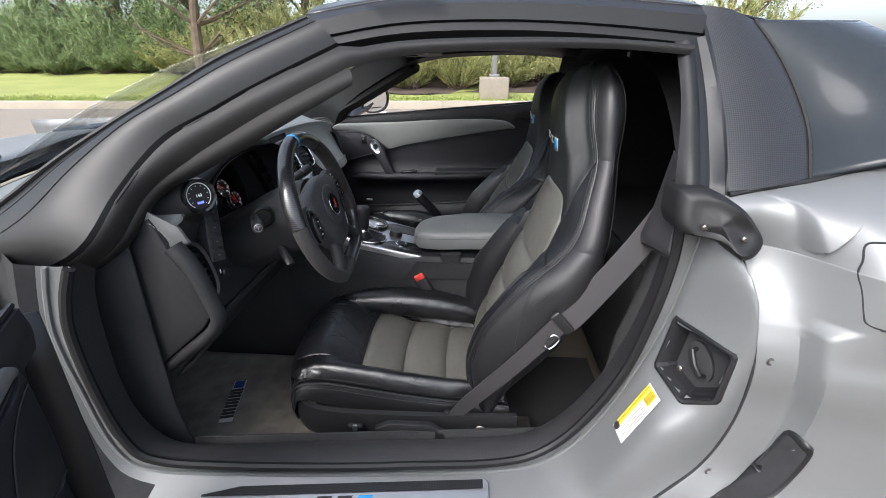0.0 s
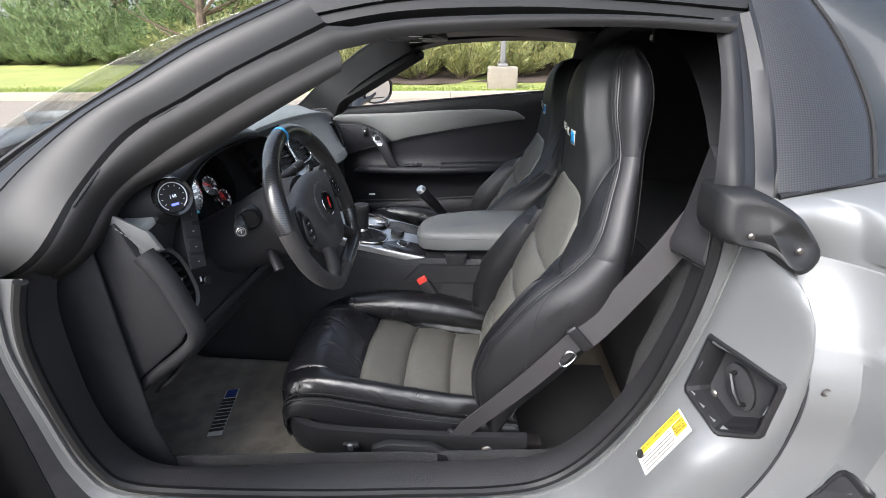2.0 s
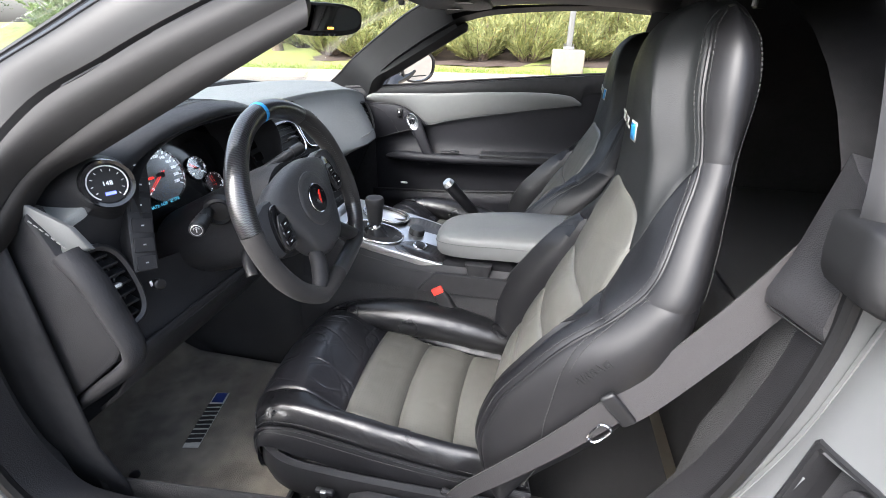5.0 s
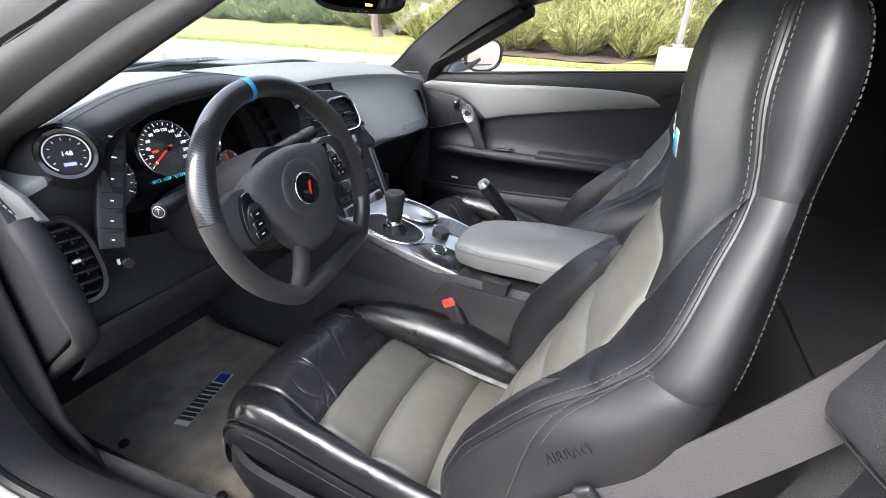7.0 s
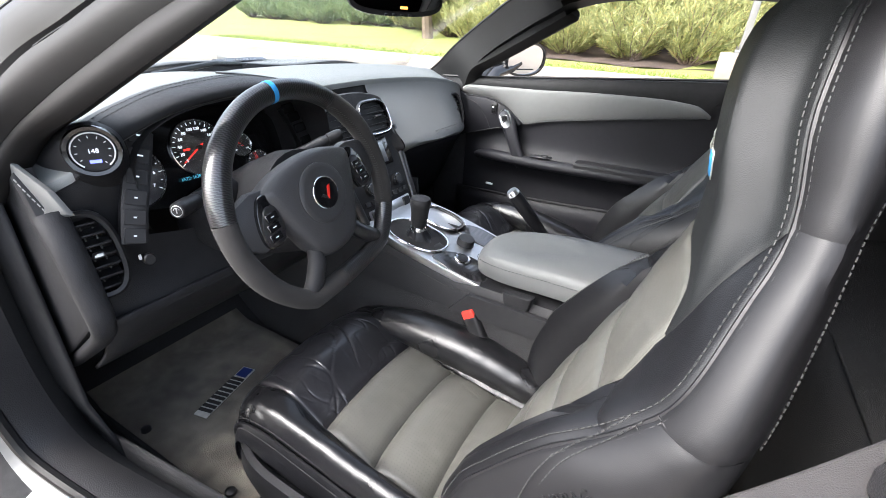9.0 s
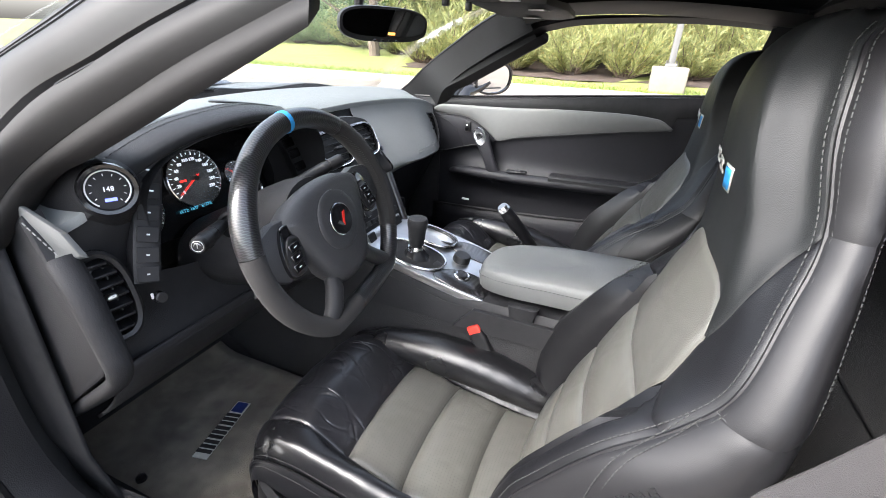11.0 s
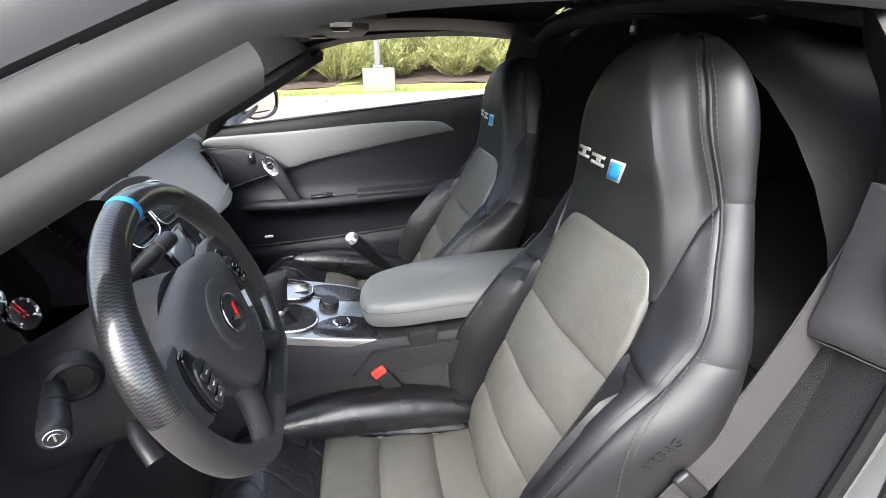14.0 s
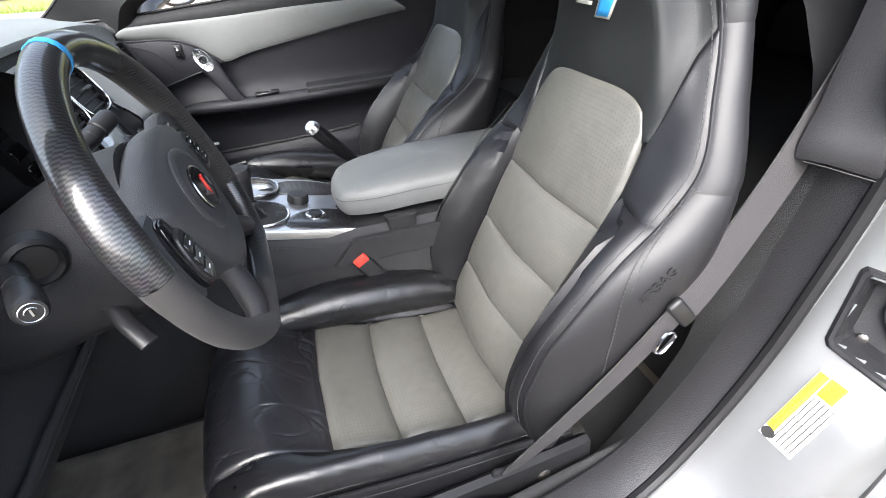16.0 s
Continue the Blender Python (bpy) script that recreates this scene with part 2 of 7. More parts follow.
TINT = material("tinted_rear_glass", (0.020, 0.024, 0.028), 0.05, var=0.1, coat=0.0, spec=0.2)
MIRROR = material("mirror_glass", (0.9, 0.9, 0.9), 0.01, metal=1.0, var=0.0)
SCREEN = material("grey_display_glass", (0.16, 0.18, 0.20), 0.08, var=0.05, coat=1.0)
EMBLEM_RED = material("red_enamel", (0.65, 0.03, 0.02), 0.2, var=0.05)
LOT = material("parking_lot_concrete", (0.18, 0.155, 0.125), 0.9, var=0.1, scale=0.7, detail_scale=9, grain=0.4, grain_scale=120)
KERB = material("kerb_concrete", (0.27, 0.235, 0.185), 0.9, var=0.12, scale=1.5, detail_scale=14, grain=0.4, grain_scale=150)
PILLARSTONE = material("cast_concrete", (0.20, 0.175, 0.138), 0.85, var=0.14, scale=2.5, detail_scale=18, grain=0.5, grain_scale=120)
GRASS = material("lawn_grass", (0.25, 0.265, 0.070), 0.9, base2=(0.165, 0.19, 0.045), scale=1.3, detail_scale=24, grain=0.9, grain_scale=60)
EARTH = material("leaf_litter", (0.075, 0.05, 0.036), 0.95, base2=(0.03, 0.02, 0.014), scale=3, detail_scale=25, grain=0.8, grain_scale=60)
BARK = material("bark", (0.13, 0.095, 0.07), 0.9, var=0.35, scale=5, detail_scale=30, grain=0.8, grain_scale=50)
GALV = material("grey_painted_steel", (0.17, 0.17, 0.165), 0.5, var=0.1, metal=0.2, scale=3)


def leaf_material(name, light, dark, brown=None):
    """Foliage whose clumps vary from one to the next."""
    m = bpy.data.materials.new(name)
    m.use_nodes = True
    n, l = m.node_tree.nodes, m.node_tree.links
    b = n["Principled BSDF"]
    geo, ramp = n.new("ShaderNodeNewGeometry"), n.new("ShaderNodeValToRGB")
    ramp.color_ramp.elements[0].color, ramp.color_ramp.elements[1].color = (*dark, 1), (*light, 1)
    if brown:
        e = ramp.color_ramp.elements.new(0.93)
        e.color = (*light, 1)
        ramp.color_ramp.elements[-1].color = (*brown, 1)
    l.new(geo.outputs["Random Per Island"], ramp.inputs[0])
    l.new(ramp.outputs[0], b.inputs["Base Color"])
    b.inputs["Roughness"].default_value = 0.65
    trans = n.new("ShaderNodeBsdfTranslucent")
    mixs = n.new("ShaderNodeMixShader")
    mixs.inputs[0].default_value = 0.35
    l.new(ramp.outputs[0], trans.inputs["Color"])
    l.new(b.outputs[0], mixs.inputs[1])
    l.new(trans.outputs[0], mixs.inputs[2])
    l.new(mixs.outputs[0], n["Material Output"].inputs["Surface"])
    return m


JUNIPER = leaf_material("juniper_foliage", (0.42, 0.42, 0.17), (0.18, 0.21, 0.085), (0.52, 0.36, 0.13))
JUNIPER_COOL = leaf_material("cool_juniper_foliage", (0.30, 0.38, 0.17), (0.11, 0.17, 0.075), (0.38, 0.30, 0.13))
BROADLEAF = leaf_material("broad_green_leaves", (0.11, 0.17, 0.05), (0.025, 0.05, 0.016))

# ---------------------------------------------------------------- modelling tools


def spline(pts, n=8, closed=False):
    """A smooth Catmull-Rom curve through a few control points, n steps a span."""
    p = [np.array(q, float) for q in pts]
    k = len(p)
    out = []
    spans = k if closed else k - 1
    for i in range(spans):
        if closed:
            a, b, c, d = p[(i - 1) % k], p[i], p[(i + 1) % k], p[(i + 2) % k]
        else:
            a, b, c, d = p[max(i - 1, 0)], p[i], p[i + 1], p[min(i + 2, k - 1)]
        for j in range(n):
            t = j / n
            out.append(0.5 * (2 * b + (c - a) * t + (2 * a - 5 * b + 4 * c - d) * t * t + (3 * b - a - 3 * c + d) * t ** 3))
    if not closed:
        out.append(p[-1])
    return out


def curve1(x, xs, ys):
    """Smooth interpolation through (xs, ys) that never overshoots."""
    if x <= xs[0]:
        return ys[0]
    if x >= xs[-1]:
        return ys[-1]
    i = 0
    while xs[i + 1] < x:
        i += 1
    d = [(ys[k + 1] - ys[k]) / (xs[k + 1] - xs[k]) for k in range(max(0, i - 1), min(len(xs) - 1, i + 2))]
    j = i - max(0, i - 1)
    h = xs[i + 1] - xs[i]
    blend = lambda a, b: 0 if a * b <= 0 else 2 * a * b / (a + b)
    m0 = blend(d[j - 1], d[j]) if i else d[j]
    m1 = blend(d[j], d[j + 1]) if i + 2 < len(xs) else d[j]
    t = (x - xs[i]) / h
    t2, t3 = t * t, t * t * t
    return (2 * t3 - 3 * t2 + 1) * ys[i] + (t3 - 2 * t2 + t) * h * m0 + (3 * t2 - 2 * t3) * ys[i + 1] + (t3 - t2) * h * m1


def resample(path, step):
    p = np.array([tuple(q) for q in path], float)
    seg = np.linalg.norm(np.diff(p, axis=0), axis=1)
    s = np.concatenate([[0], np.cumsum(seg)])
    n = max(2, int(s[-1] / step) + 1)
    w = np.linspace(0, s[-1], n)
    return np.stack([np.interp(w, s, p[:, i]) for i in range(3)], axis=1)


class Geo:
    """Gathers the faces of one part; mesh() turns them into one smooth-shaded mesh."""

    def __init__(self):
        self.v, self.f, self.uv = [], [], []

    def add(self, verts, faces, uvs=None):
        o = len(self.v)
        self.v += [tuple(float(c) for c in p) for p in verts]
        self.f += [tuple(o + i for i in f) for f in faces]
        self.uv += uvs if uvs is not None else [(p[0], p[1] + p[2]) for p in verts]
        return self

    def grid(self, fn, us, vs, close_u=False, close_v=False):
        """A sheet of quads over fn(u, v); the surface coordinates are lengths in metres."""
        pts = np.array([[tuple(fn(u, v)) for v in vs] for u in us], float)
        du = np.concatenate([[0], np.cumsum(np.linalg.norm(np.diff(pts, axis=0), axis=2).mean(axis=1))])
        dv = np.concatenate([[0], np.cumsum(np.linalg.norm(np.diff(pts, axis=1), axis=2).mean(axis=0))])
        a, b = len(us), len(vs)
        faces = []
        for i in range(a if close_u else a - 1):
            for j in range(b if close_v else b - 1):
                faces.append((i * b + j, ((i + 1) % a) * b + j, ((i + 1) % a) * b + (j + 1) % b, i * b + (j + 1) % b))
        return self.add(pts.reshape(-1, 3), faces, [(du[i], dv[j]) for i in range(a) for j in range(b)])

    def rings(self, rings, closed=True, caps=True):
        """A skin over a row of outlines with equal numbers of points."""
        a, b = len(rings), len(rings[0])
        faces = []
        for i in range(a - 1):
            for j in range(b if closed else b - 1):
                faces.append((i * b + j, (i + 1) * b + j, (i + 1) * b + (j + 1) % b, i * b + (j + 1) % b))
        if caps and closed:
            faces.append(tuple(range(b - 1, -1, -1)))
            faces.append(tuple((a - 1) * b + j for j in range(b)))
        pts = [p for r in rings for p in r]
        arr = np.array([[tuple(p) for p in r] for r in rings], float)
        du = np.concatenate([[0], np.cumsum(np.linalg.norm(np.diff(arr, axis=0), axis=2).mean(axis=1))])
        dv = np.concatenate([[0], np.cumsum(np.linalg.norm(np.diff(arr, axis=1), axis=2).mean(axis=0))])
        return self.add(pts, faces, [(du[i], dv[j]) for i in range(a) for j in range(b)])

    def tube(self, path, r, n=8, closed=False, squash=1.0, caps=True):
        """A round or flattened bar along a path; r is one radius or a function of the way along it (0 to 1)."""
        p = [Vector(tuple(q)) for q in path]
        k = len(p)
        rings, ref = [], None
        for i in range(k):
            if closed:
                t = (p[(i + 1) % k] - p[i - 1]).normalized()
            else:
                t = (p[min(i + 1, k - 1)] - p[max(i - 1, 0)]).normalized()
            if ref is None:
                ref = Vector((0, 0, 1)) if abs(t.z) < 0.9 else Vector((1, 0, 0))
            side = t.cross(ref).normalized()
            up = side.cross(t).normalized()
            ref = up
            rad = r(i / max(k - 1, 1)) if callable(r) else r
            rings.append([p[i] + side * (rad * math.cos(2 * math.pi * j / n)) + up * (rad * squash * math.sin(2 * math.pi * j / n)) for j in range(n)])
        if closed:
            rings.append(rings[0])
        return self.rings(rings, True, caps and not closed)

    def strip(self, path, section, up=(0, 0, 1), closed=False):
        """Sweeps an open or closed outline of (side, up) offsets along a path."""
        p = [Vector(tuple(q)) for q in path]
        k = len(p)
        rings = []
        for i in range(k):
            t = (p[(i + 1) % k] - p[i - 1]) if closed else (p[min(i + 1, k - 1)] - p[max(i - 1, 0)])
            t.normalize()
            side = t.cross(Vector(up)).normalized()
            u = side.cross(t).normalized()
            rings.append([p[i] + side * a + u * b for a, b in section])
        if closed:
            rings.append(rings[0])
        return self.rings(rings, True, not closed)

    def box(self, centre, size, m=None, bevel=0.004, seg=2):
        bm = bmesh.new()
        bmesh.ops.create_cube(bm, size=1)
        for v in bm.verts:
            v.co = Vector((v.co.x * size[0], v.co.y * size[1], v.co.z * size[2]))
        if bevel:
            bmesh.ops.bevel(bm, geom=bm.edges[:], offset=min(bevel, min(size) * 0.45), segments=seg, affect="EDGES", profile=0.5)
        mat = Matrix.Translation(centre) @ (m.to_4x4() if m else Matrix())
        bm.verts.index_update()
        self.add([mat @ v.co for v in bm.verts], [[v.index for v in f.verts] for f in bm.faces])
        bm.free()
        return self

    def lathe(self, profile, m=None, n=24):
        """Turns (radius, height) pairs round the local z axis."""
        m = m or Matrix()
        rings = [[m @ Vector((r * math.cos(2 * math.pi * j / n), r * math.sin(2 * math.pi * j / n), z)) for j in range(n)] for r, z in profile]
        return self.rings(rings, True, True)

    def slab(self, outline, depth):
        """A plate: a flat outline and its copy moved by depth."""
        d = Vector(depth)
        a = [Vector(tuple(p)) for p in outline]
        return self.rings([a, [p + d for p in a]], True, True)

    def bulk(self, outline, depth, bevel=0.004):
        """A plate whose far side is drawn in by a rounded edge."""
        d = Vector(depth)
        a = [Vector(tuple(p)) for p in outline]
        c = sum(a, Vector()) / len(a)
        size = max((p - c).length for p in a)
        k = 1 - bevel / size
        return self.rings([a, [p + d * 0.6 for p in a], [c + (p - c) * (1 - (1 - k) * 0.3) + d * 0.88 for p in a], [c + (p - c) * k + d for p in a]], True, True)

    def mesh(self, name, mat, flat=False):
        me = bpy.data.meshes.new(name)
        me.from_pydata(self.v, [], self.f)
        me.materials.append(mat)
        layer = me.uv_layers.new(name="uv")
        idx = np.zeros(len(me.loops), int)
        me.loops.foreach_get("vertex_index", idx)
        layer.data.foreach_set("uv", np.array(self.uv, float)[idx].ravel())
        bm = bmesh.new()
        bm.from_mesh(me)
        bmesh.ops.recalc_face_normals(bm, faces=bm.faces[:])
        for f in bm.faces:
            f.smooth = not flat
        for e in bm.edges:
            if len(e.link_faces) == 2 and e.calc_face_angle(0) > radians(38):
                e.smooth = False
        bm.to_mesh(me)
        bm.free()
        return me


def part(name, geo, mat, parent=None, label="", thick=0.0, flat=False):
    """Links one mesh as a part of a thing, or as a thing of its own."""
    ob = new(name, geo.mesh(name, mat, flat))
    ob.parent = parent
    if label:
        ob["label"] = label
    if thick:
        mod = ob.modifiers.new("thickness", "SOLIDIFY")
        mod.thickness, mod.offset = thick, 0
    return ob


def thing(name, label, category, group="", at=(0, 0, 0), kind=""):
    e = new(name)
    e.location = at
    return tagged(e, label, category, group, kind)


def words(name, body, size, m, mat, parent=None, depth=0.0004, align="CENTER"):
    """Lettering as a thin mesh in the built-in font, in the plane of m."""
    c = bpy.data.curves.new(name, "FONT")
    c.body, c.size, c.extrude, c.align_x, c.align_y, c.resolution_u = body, size, depth, align, "CENTER", 2
    tmp = bpy.data.objects.new(name, c)
    scene.collection.objects.link(tmp)
    me = bpy.data.meshes.new_from_object(tmp.evaluated_get(bpy.context.evaluated_depsgraph_get()))
    bpy.data.objects.remove(tmp)
    me.materials.clear()
    me.materials.append(mat)
    ob = new(name, me)
    ob.parent = parent
    ob.matrix_local = m
    return ob


def frame_on(p, normal, up):
    """A pose at p whose z axis is the normal and whose y axis leans to up."""
    n = Vector(normal).normalized()
    x = Vector(up).cross(n).normalized()
    y = n.cross(x)
    return Matrix(((x.x, y.x, n.x, p[0]), (x.y, y.y, n.y, p[1]), (x.z, y.z, n.z, p[2]), (0, 0, 0, 1)))


def oval(m, a, b, n=32, power=2.0):
    """A rounded outline in the plane of m."""
    out = []
    for j in range(n):
        t = 2 * math.pi * j / n
        c, s = math.cos(t), math.sin(t)
        out.append(m @ Vector((a * math.copysign(abs(c) ** (2 / power), c), b * math.copysign(abs(s) ** (2 / power), s), 0)))
    return out


def stitches(geo, path, length=0.0045, gap=0.003, r=0.0007, lift=(0, 0, 0)):
    """A row of short raised thread stitches along a path."""
    p = resample(path, length + gap)
    lift = Vector(lift)
    for i in range(len(p) - 1):
        a, b = Vector(p[i]), Vector(p[i + 1])
        geo.tube([a + lift, (a + (b - a) * 0.32) + lift * 1.3, a + (b - a) * 0.64 + lift], r, 5)
    return geo


def span(a, b, n):
    return [a + (b - a) * i / (n - 1) for i in range(n)]

# ---------------------------------------------------------------- ground, lawn and planting
KERB_TURN = radians(3.0)          # the kerb runs slightly askew to the car


def lot_height(y):
    return max(0.0, (y - 2.5) * 0.029)


def askew(x, y, z=0.0):
    """A place given along and across the kerb line."""
    c, s = math.cos(KERB_TURN), math.sin(KERB_TURN)
    return Vector((x * c - y * s, x * s + y * c, z))


KERB_Y = 9.05
g = Geo()
ys = [-300, -20, -6, 0, 2.5, 5, 7, KERB_Y - 0.02]
g.grid(lambda u, v: askew(u, v, lot_height(v)), [-400, -60, -20, -10, -4, 0, 4, 10, 30, 300], ys)
ground = part("ground", g, LOT)
tagged(ground, "pale tan concrete parking lot surface", "ground", kind="structure")

g = Geo()
zk = lot_height(KERB_Y)
sect = [(0.0, -0.2), (0.0, 0.10), (-0.012, 0.128), (-0.035, 0.14), (-0.15, 0.14), (-0.15, -0.2)]
for i in range(-16, 10):
    x0, x1 = i * 3.0 + 0.004, i * 3.0 + 2.996
    g.rings([[askew(x, KERB_Y - s, zk + h) for s, h in sect] for x in (x0, x1)])
kerb = part("kerb", g, KERB)
tagged(kerb, "tan cast concrete kerb edging the lawn", "kerb", kind="structure")

g = Geo()


def lawn_z(x, y):
    d = y - KERB_Y - 0.15
    return zk + 0.125 + 0.02 * d + 0.012 * math.sin(x * 0.9 + y) + 0.040 * max(0, min(d, 9) - 1.8)


g.grid(lambda u, v: askew(u, v, lawn_z(u, v)), span(-60, 40, 80), [KERB_Y + 0.14, KERB_Y + 0.4, 9.8, 10.4, 11, 12, 13, 15, 18, 24, 40, 80, 300])
lawn = part("lawn", g, GRASS)
tagged(lawn, "mown green lawn with yellowish patches behind the kerb", "lawn", kind="structure")

# grass blades along the kerb's edge and over the strip of lawn
rnd = random.Random(4)
g = Geo()
for i in range(9000):
    x, d = rnd.uniform(-11, 4), abs(rnd.gauss(0, 0.5))
    y = KERB_Y + 0.16 + d
    p = askew(x, y, lawn_z(x, y))
    a, h, w = rnd.uniform(0, 6.28), rnd.uniform(0.025, 0.06), rnd.uniform(0.004, 0.008)
    e = Vector((math.cos(a), math.sin(a), 0))
    g.add([p - e * w, p + e * w, p + Vector((rnd.uniform(-.03, .03), rnd.uniform(-.03, .03), h))], [(0, 1, 2)])
blades = part("grass", g, leaf_material("grass_blades", (0.26, 0.33, 0.07), (0.13, 0.19, 0.035), (0.36, 0.30, 0.10)), None)
tagged(blades, "short uneven grass blades along the lawn's edge", "grass", kind="stuff")

# mulch under the shrubs
g = Geo()
g.grid(lambda u, v: askew(u, v + max(0, min(4.2, (-4.5 - u) * 1.1)) + 0.25 * math.sin(u * 1.3) + 0.15 * math.sin(u * 3.1), lawn_z(u, v) + 0.02 + 0.015 * math.sin(u * 7 + v * 5)),
       span(-40, 25, 150), [10.9, 11.3, 12, 13, 15, 17])
part("mulch_bed", g, EARTH)
tagged(bpy.data.objects["mulch_bed"], "dark brown leaf litter under the shrubs", "mulch", kind="structure")

# white bay line on the lot
g = Geo()
g.grid(lambda u, v: askew(u, v, lot_height(v) + 0.004), [-1.15, -1.05], [4.4, 5.5, 7.0, 8.6])
part("bay_line", g, WHITE)
tagged(bpy.data.objects["bay_line"], "worn white painted parking bay line", "road marking", kind="structure")


def juniper_mesh(seed, n_branch, n_spray, mat):
    """A feathery shrub: arching boughs set with narrow upward sprays."""
    r = random.Random(seed)
    wood, leaf = Geo(), Geo()
    for b in range(n_branch):
        a, lean = r.uniform(0, 6.283), r.uniform(0.15, 1.15)
        length = r.uniform(0.7, 1.5) * (1.1 - 0.25 * lean)
        d = Vector((math.cos(a) * math.sin(lean), math.sin(a) * math.sin(lean), math.cos(lean)))
        p = [Vector((math.cos(a) * 0.1, math.sin(a) * 0.1, 0))]
        step = length / 6
        for k in range(6):
            p.append(p[-1] + d * step)
            d = (d + Vector((r.uniform(-.16, .16), r.uniform(-.16, .16), 0.05 if lean > 0.7 else -0.04))).normalized()
        wood.tube(p, lambda t: 0.014 * (1 - t) + 0.002, 5)
        for s in range(n_spray):
            t = r.uniform(0.18, 1.0) * 6
            i = min(int(t), 5)
            q = p[i].lerp(p[i + 1], t - i)
            axis = (p[i + 1] - p[i]).normalized()
            w = (axis * r.uniform(0.3, 1.0) + Vector((r.uniform(-.8, .8), r.uniform(-.8, .8), r.uniform(-.1, .8)))).normalized()
            ln = r.uniform(0.10, 0.24)
            side = w.cross(Vector((r.uniform(-1, 1), r.uniform(-1, 1), r.uniform(-.5, .5)))).normalized()
            droop = Vector((0, 0, r.uniform(-0.03, 0.04)))
            vs, fs = [], []
            for k in range(5):
                f = (k + 0.5) / 5
                c = q + w * ln * f + droop * f * f
                wd = 0.020 * (1 - 0.55 * f) * r.uniform(0.7, 1.3)
                tip = c + (w + side * (1 if k % 2 else -1) * r.uniform(0.6, 1.1)).normalized() * wd * 2.6
                o = len(vs)
                vs += [q + w * ln * f * 0.75, c + w * ln * 0.16, tip]
                fs.append((o, o + 1, o + 2))
            o = len(vs)
            vs += [q, q + w * ln * 1.1 + droop, q + w * ln * 0.5 + side * 0.010]
            fs.append((o, o + 1, o + 2))
            vs2 = vs
            leaf.add(vs2, fs)
    return wood.mesh("bough", BARK), leaf.mesh("foliage", mat, True)


shrub_kinds = [juniper_mesh(11, 46, 75, JUNIPER), juniper_mesh(12, 46, 75, JUNIPER), juniper_mesh(13, 46, 75, JUNIPER_COOL), juniper_mesh(14, 46, 75, JUNIPER_COOL)]
rnd = random.Random(8)


def shrub(x, y, s, cool):
    wood, leaf = shrub_kinds[(2 if cool else 0) + rnd.randint(0, 1)]
    p = askew(x, y, lawn_z(x, y) - 0.03)
    lab = "dense blue-green juniper shrub on the lawn" if cool else "feathery yellow-green juniper shrub with dry brown tips"
    e = thing("juniper_shrub", lab, "shrub", "juniper hedge")
    e.matrix_world = Matrix.LocRotScale(p, Euler((0, 0, rnd.uniform(0, 6.28))), (s * rnd.uniform(1.0, 1.3), s * rnd.uniform(1.0, 1.3), s * rnd.uniform(0.85, 1.1)))
    for nm, me in (("branchwork", wood), ("foliage", leaf)):
        o = new(nm, me)
        o.parent = e


for row, (y0, size) in enumerate(((12.0, 0.95), (13.4, 1.35), (15.0, 1.7))):
    x = -17.0
    while x < 9.5:
        cool = x < -9.5 + row * 0.8
        shrub(x + rnd.uniform(-.25, .25), y0 + rnd.uniform(-.35, .35) + max(0, min(4.2, (-4.5 - x) * 1.1)), size * rnd.uniform(0.85, 1.15), cool)
        x += 1.05 * size + 0.35


def tree_mesh(seed, height, spread, n_leaf):
    r = random.Random(seed)
    wood, leaf = Geo(), Geo()
    trunk = [Vector((0, 0, 0))]
    for k in range(6):
        trunk.append(trunk[-1] + Vector((r.uniform(-.12, .12), r.uniform(-.12, .12), height * 0.13)))
    wood.tube(trunk, lambda t: 0.16 * (1 - t) + 0.05, 9)
    tips = []
    for b in range(26):
        i = r.randint(1, 6)
        a = r.uniform(0, 6.283)
        d = Vector((math.cos(a), math.sin(a), r.uniform(0.1, 0.9))).normalized()
        p = [trunk[i]]
        for k in range(5):
            p.append(p[-1] + d * spread * 0.22)
            d = (d + Vector((r.uniform(-.3, .3), r.uniform(-.3, .3), r.uniform(-.05, .25)))).normalized()
        wood.tube(p, lambda t: 0.05 * (1 - t) + 0.008, 5)
        tips += p[2:]
    for k in range(n_leaf):
        c = r.choice(tips) + Vector((r.gauss(0, .38), r.gauss(0, .38), r.gauss(0, .32)))
        ax = Vector((r.uniform(-1, 1), r.uniform(-1, 1), r.uniform(-.7, .3))).normalized()
        sd = ax.cross(Vector((r.uniform(-1, 1), r.uniform(-1, 1), 1))).normalized()
        L = r.uniform(0.07, 0.13)
        leaf.add([c, c + ax * L * 0.5 + sd * L * 0.28, c + ax * L, c + ax * L * 0.5 - sd * L * 0.28], [(0, 1, 2, 3)])
    return wood.mesh("trunk", BARK), leaf.mesh("crown", BROADLEAF, True)


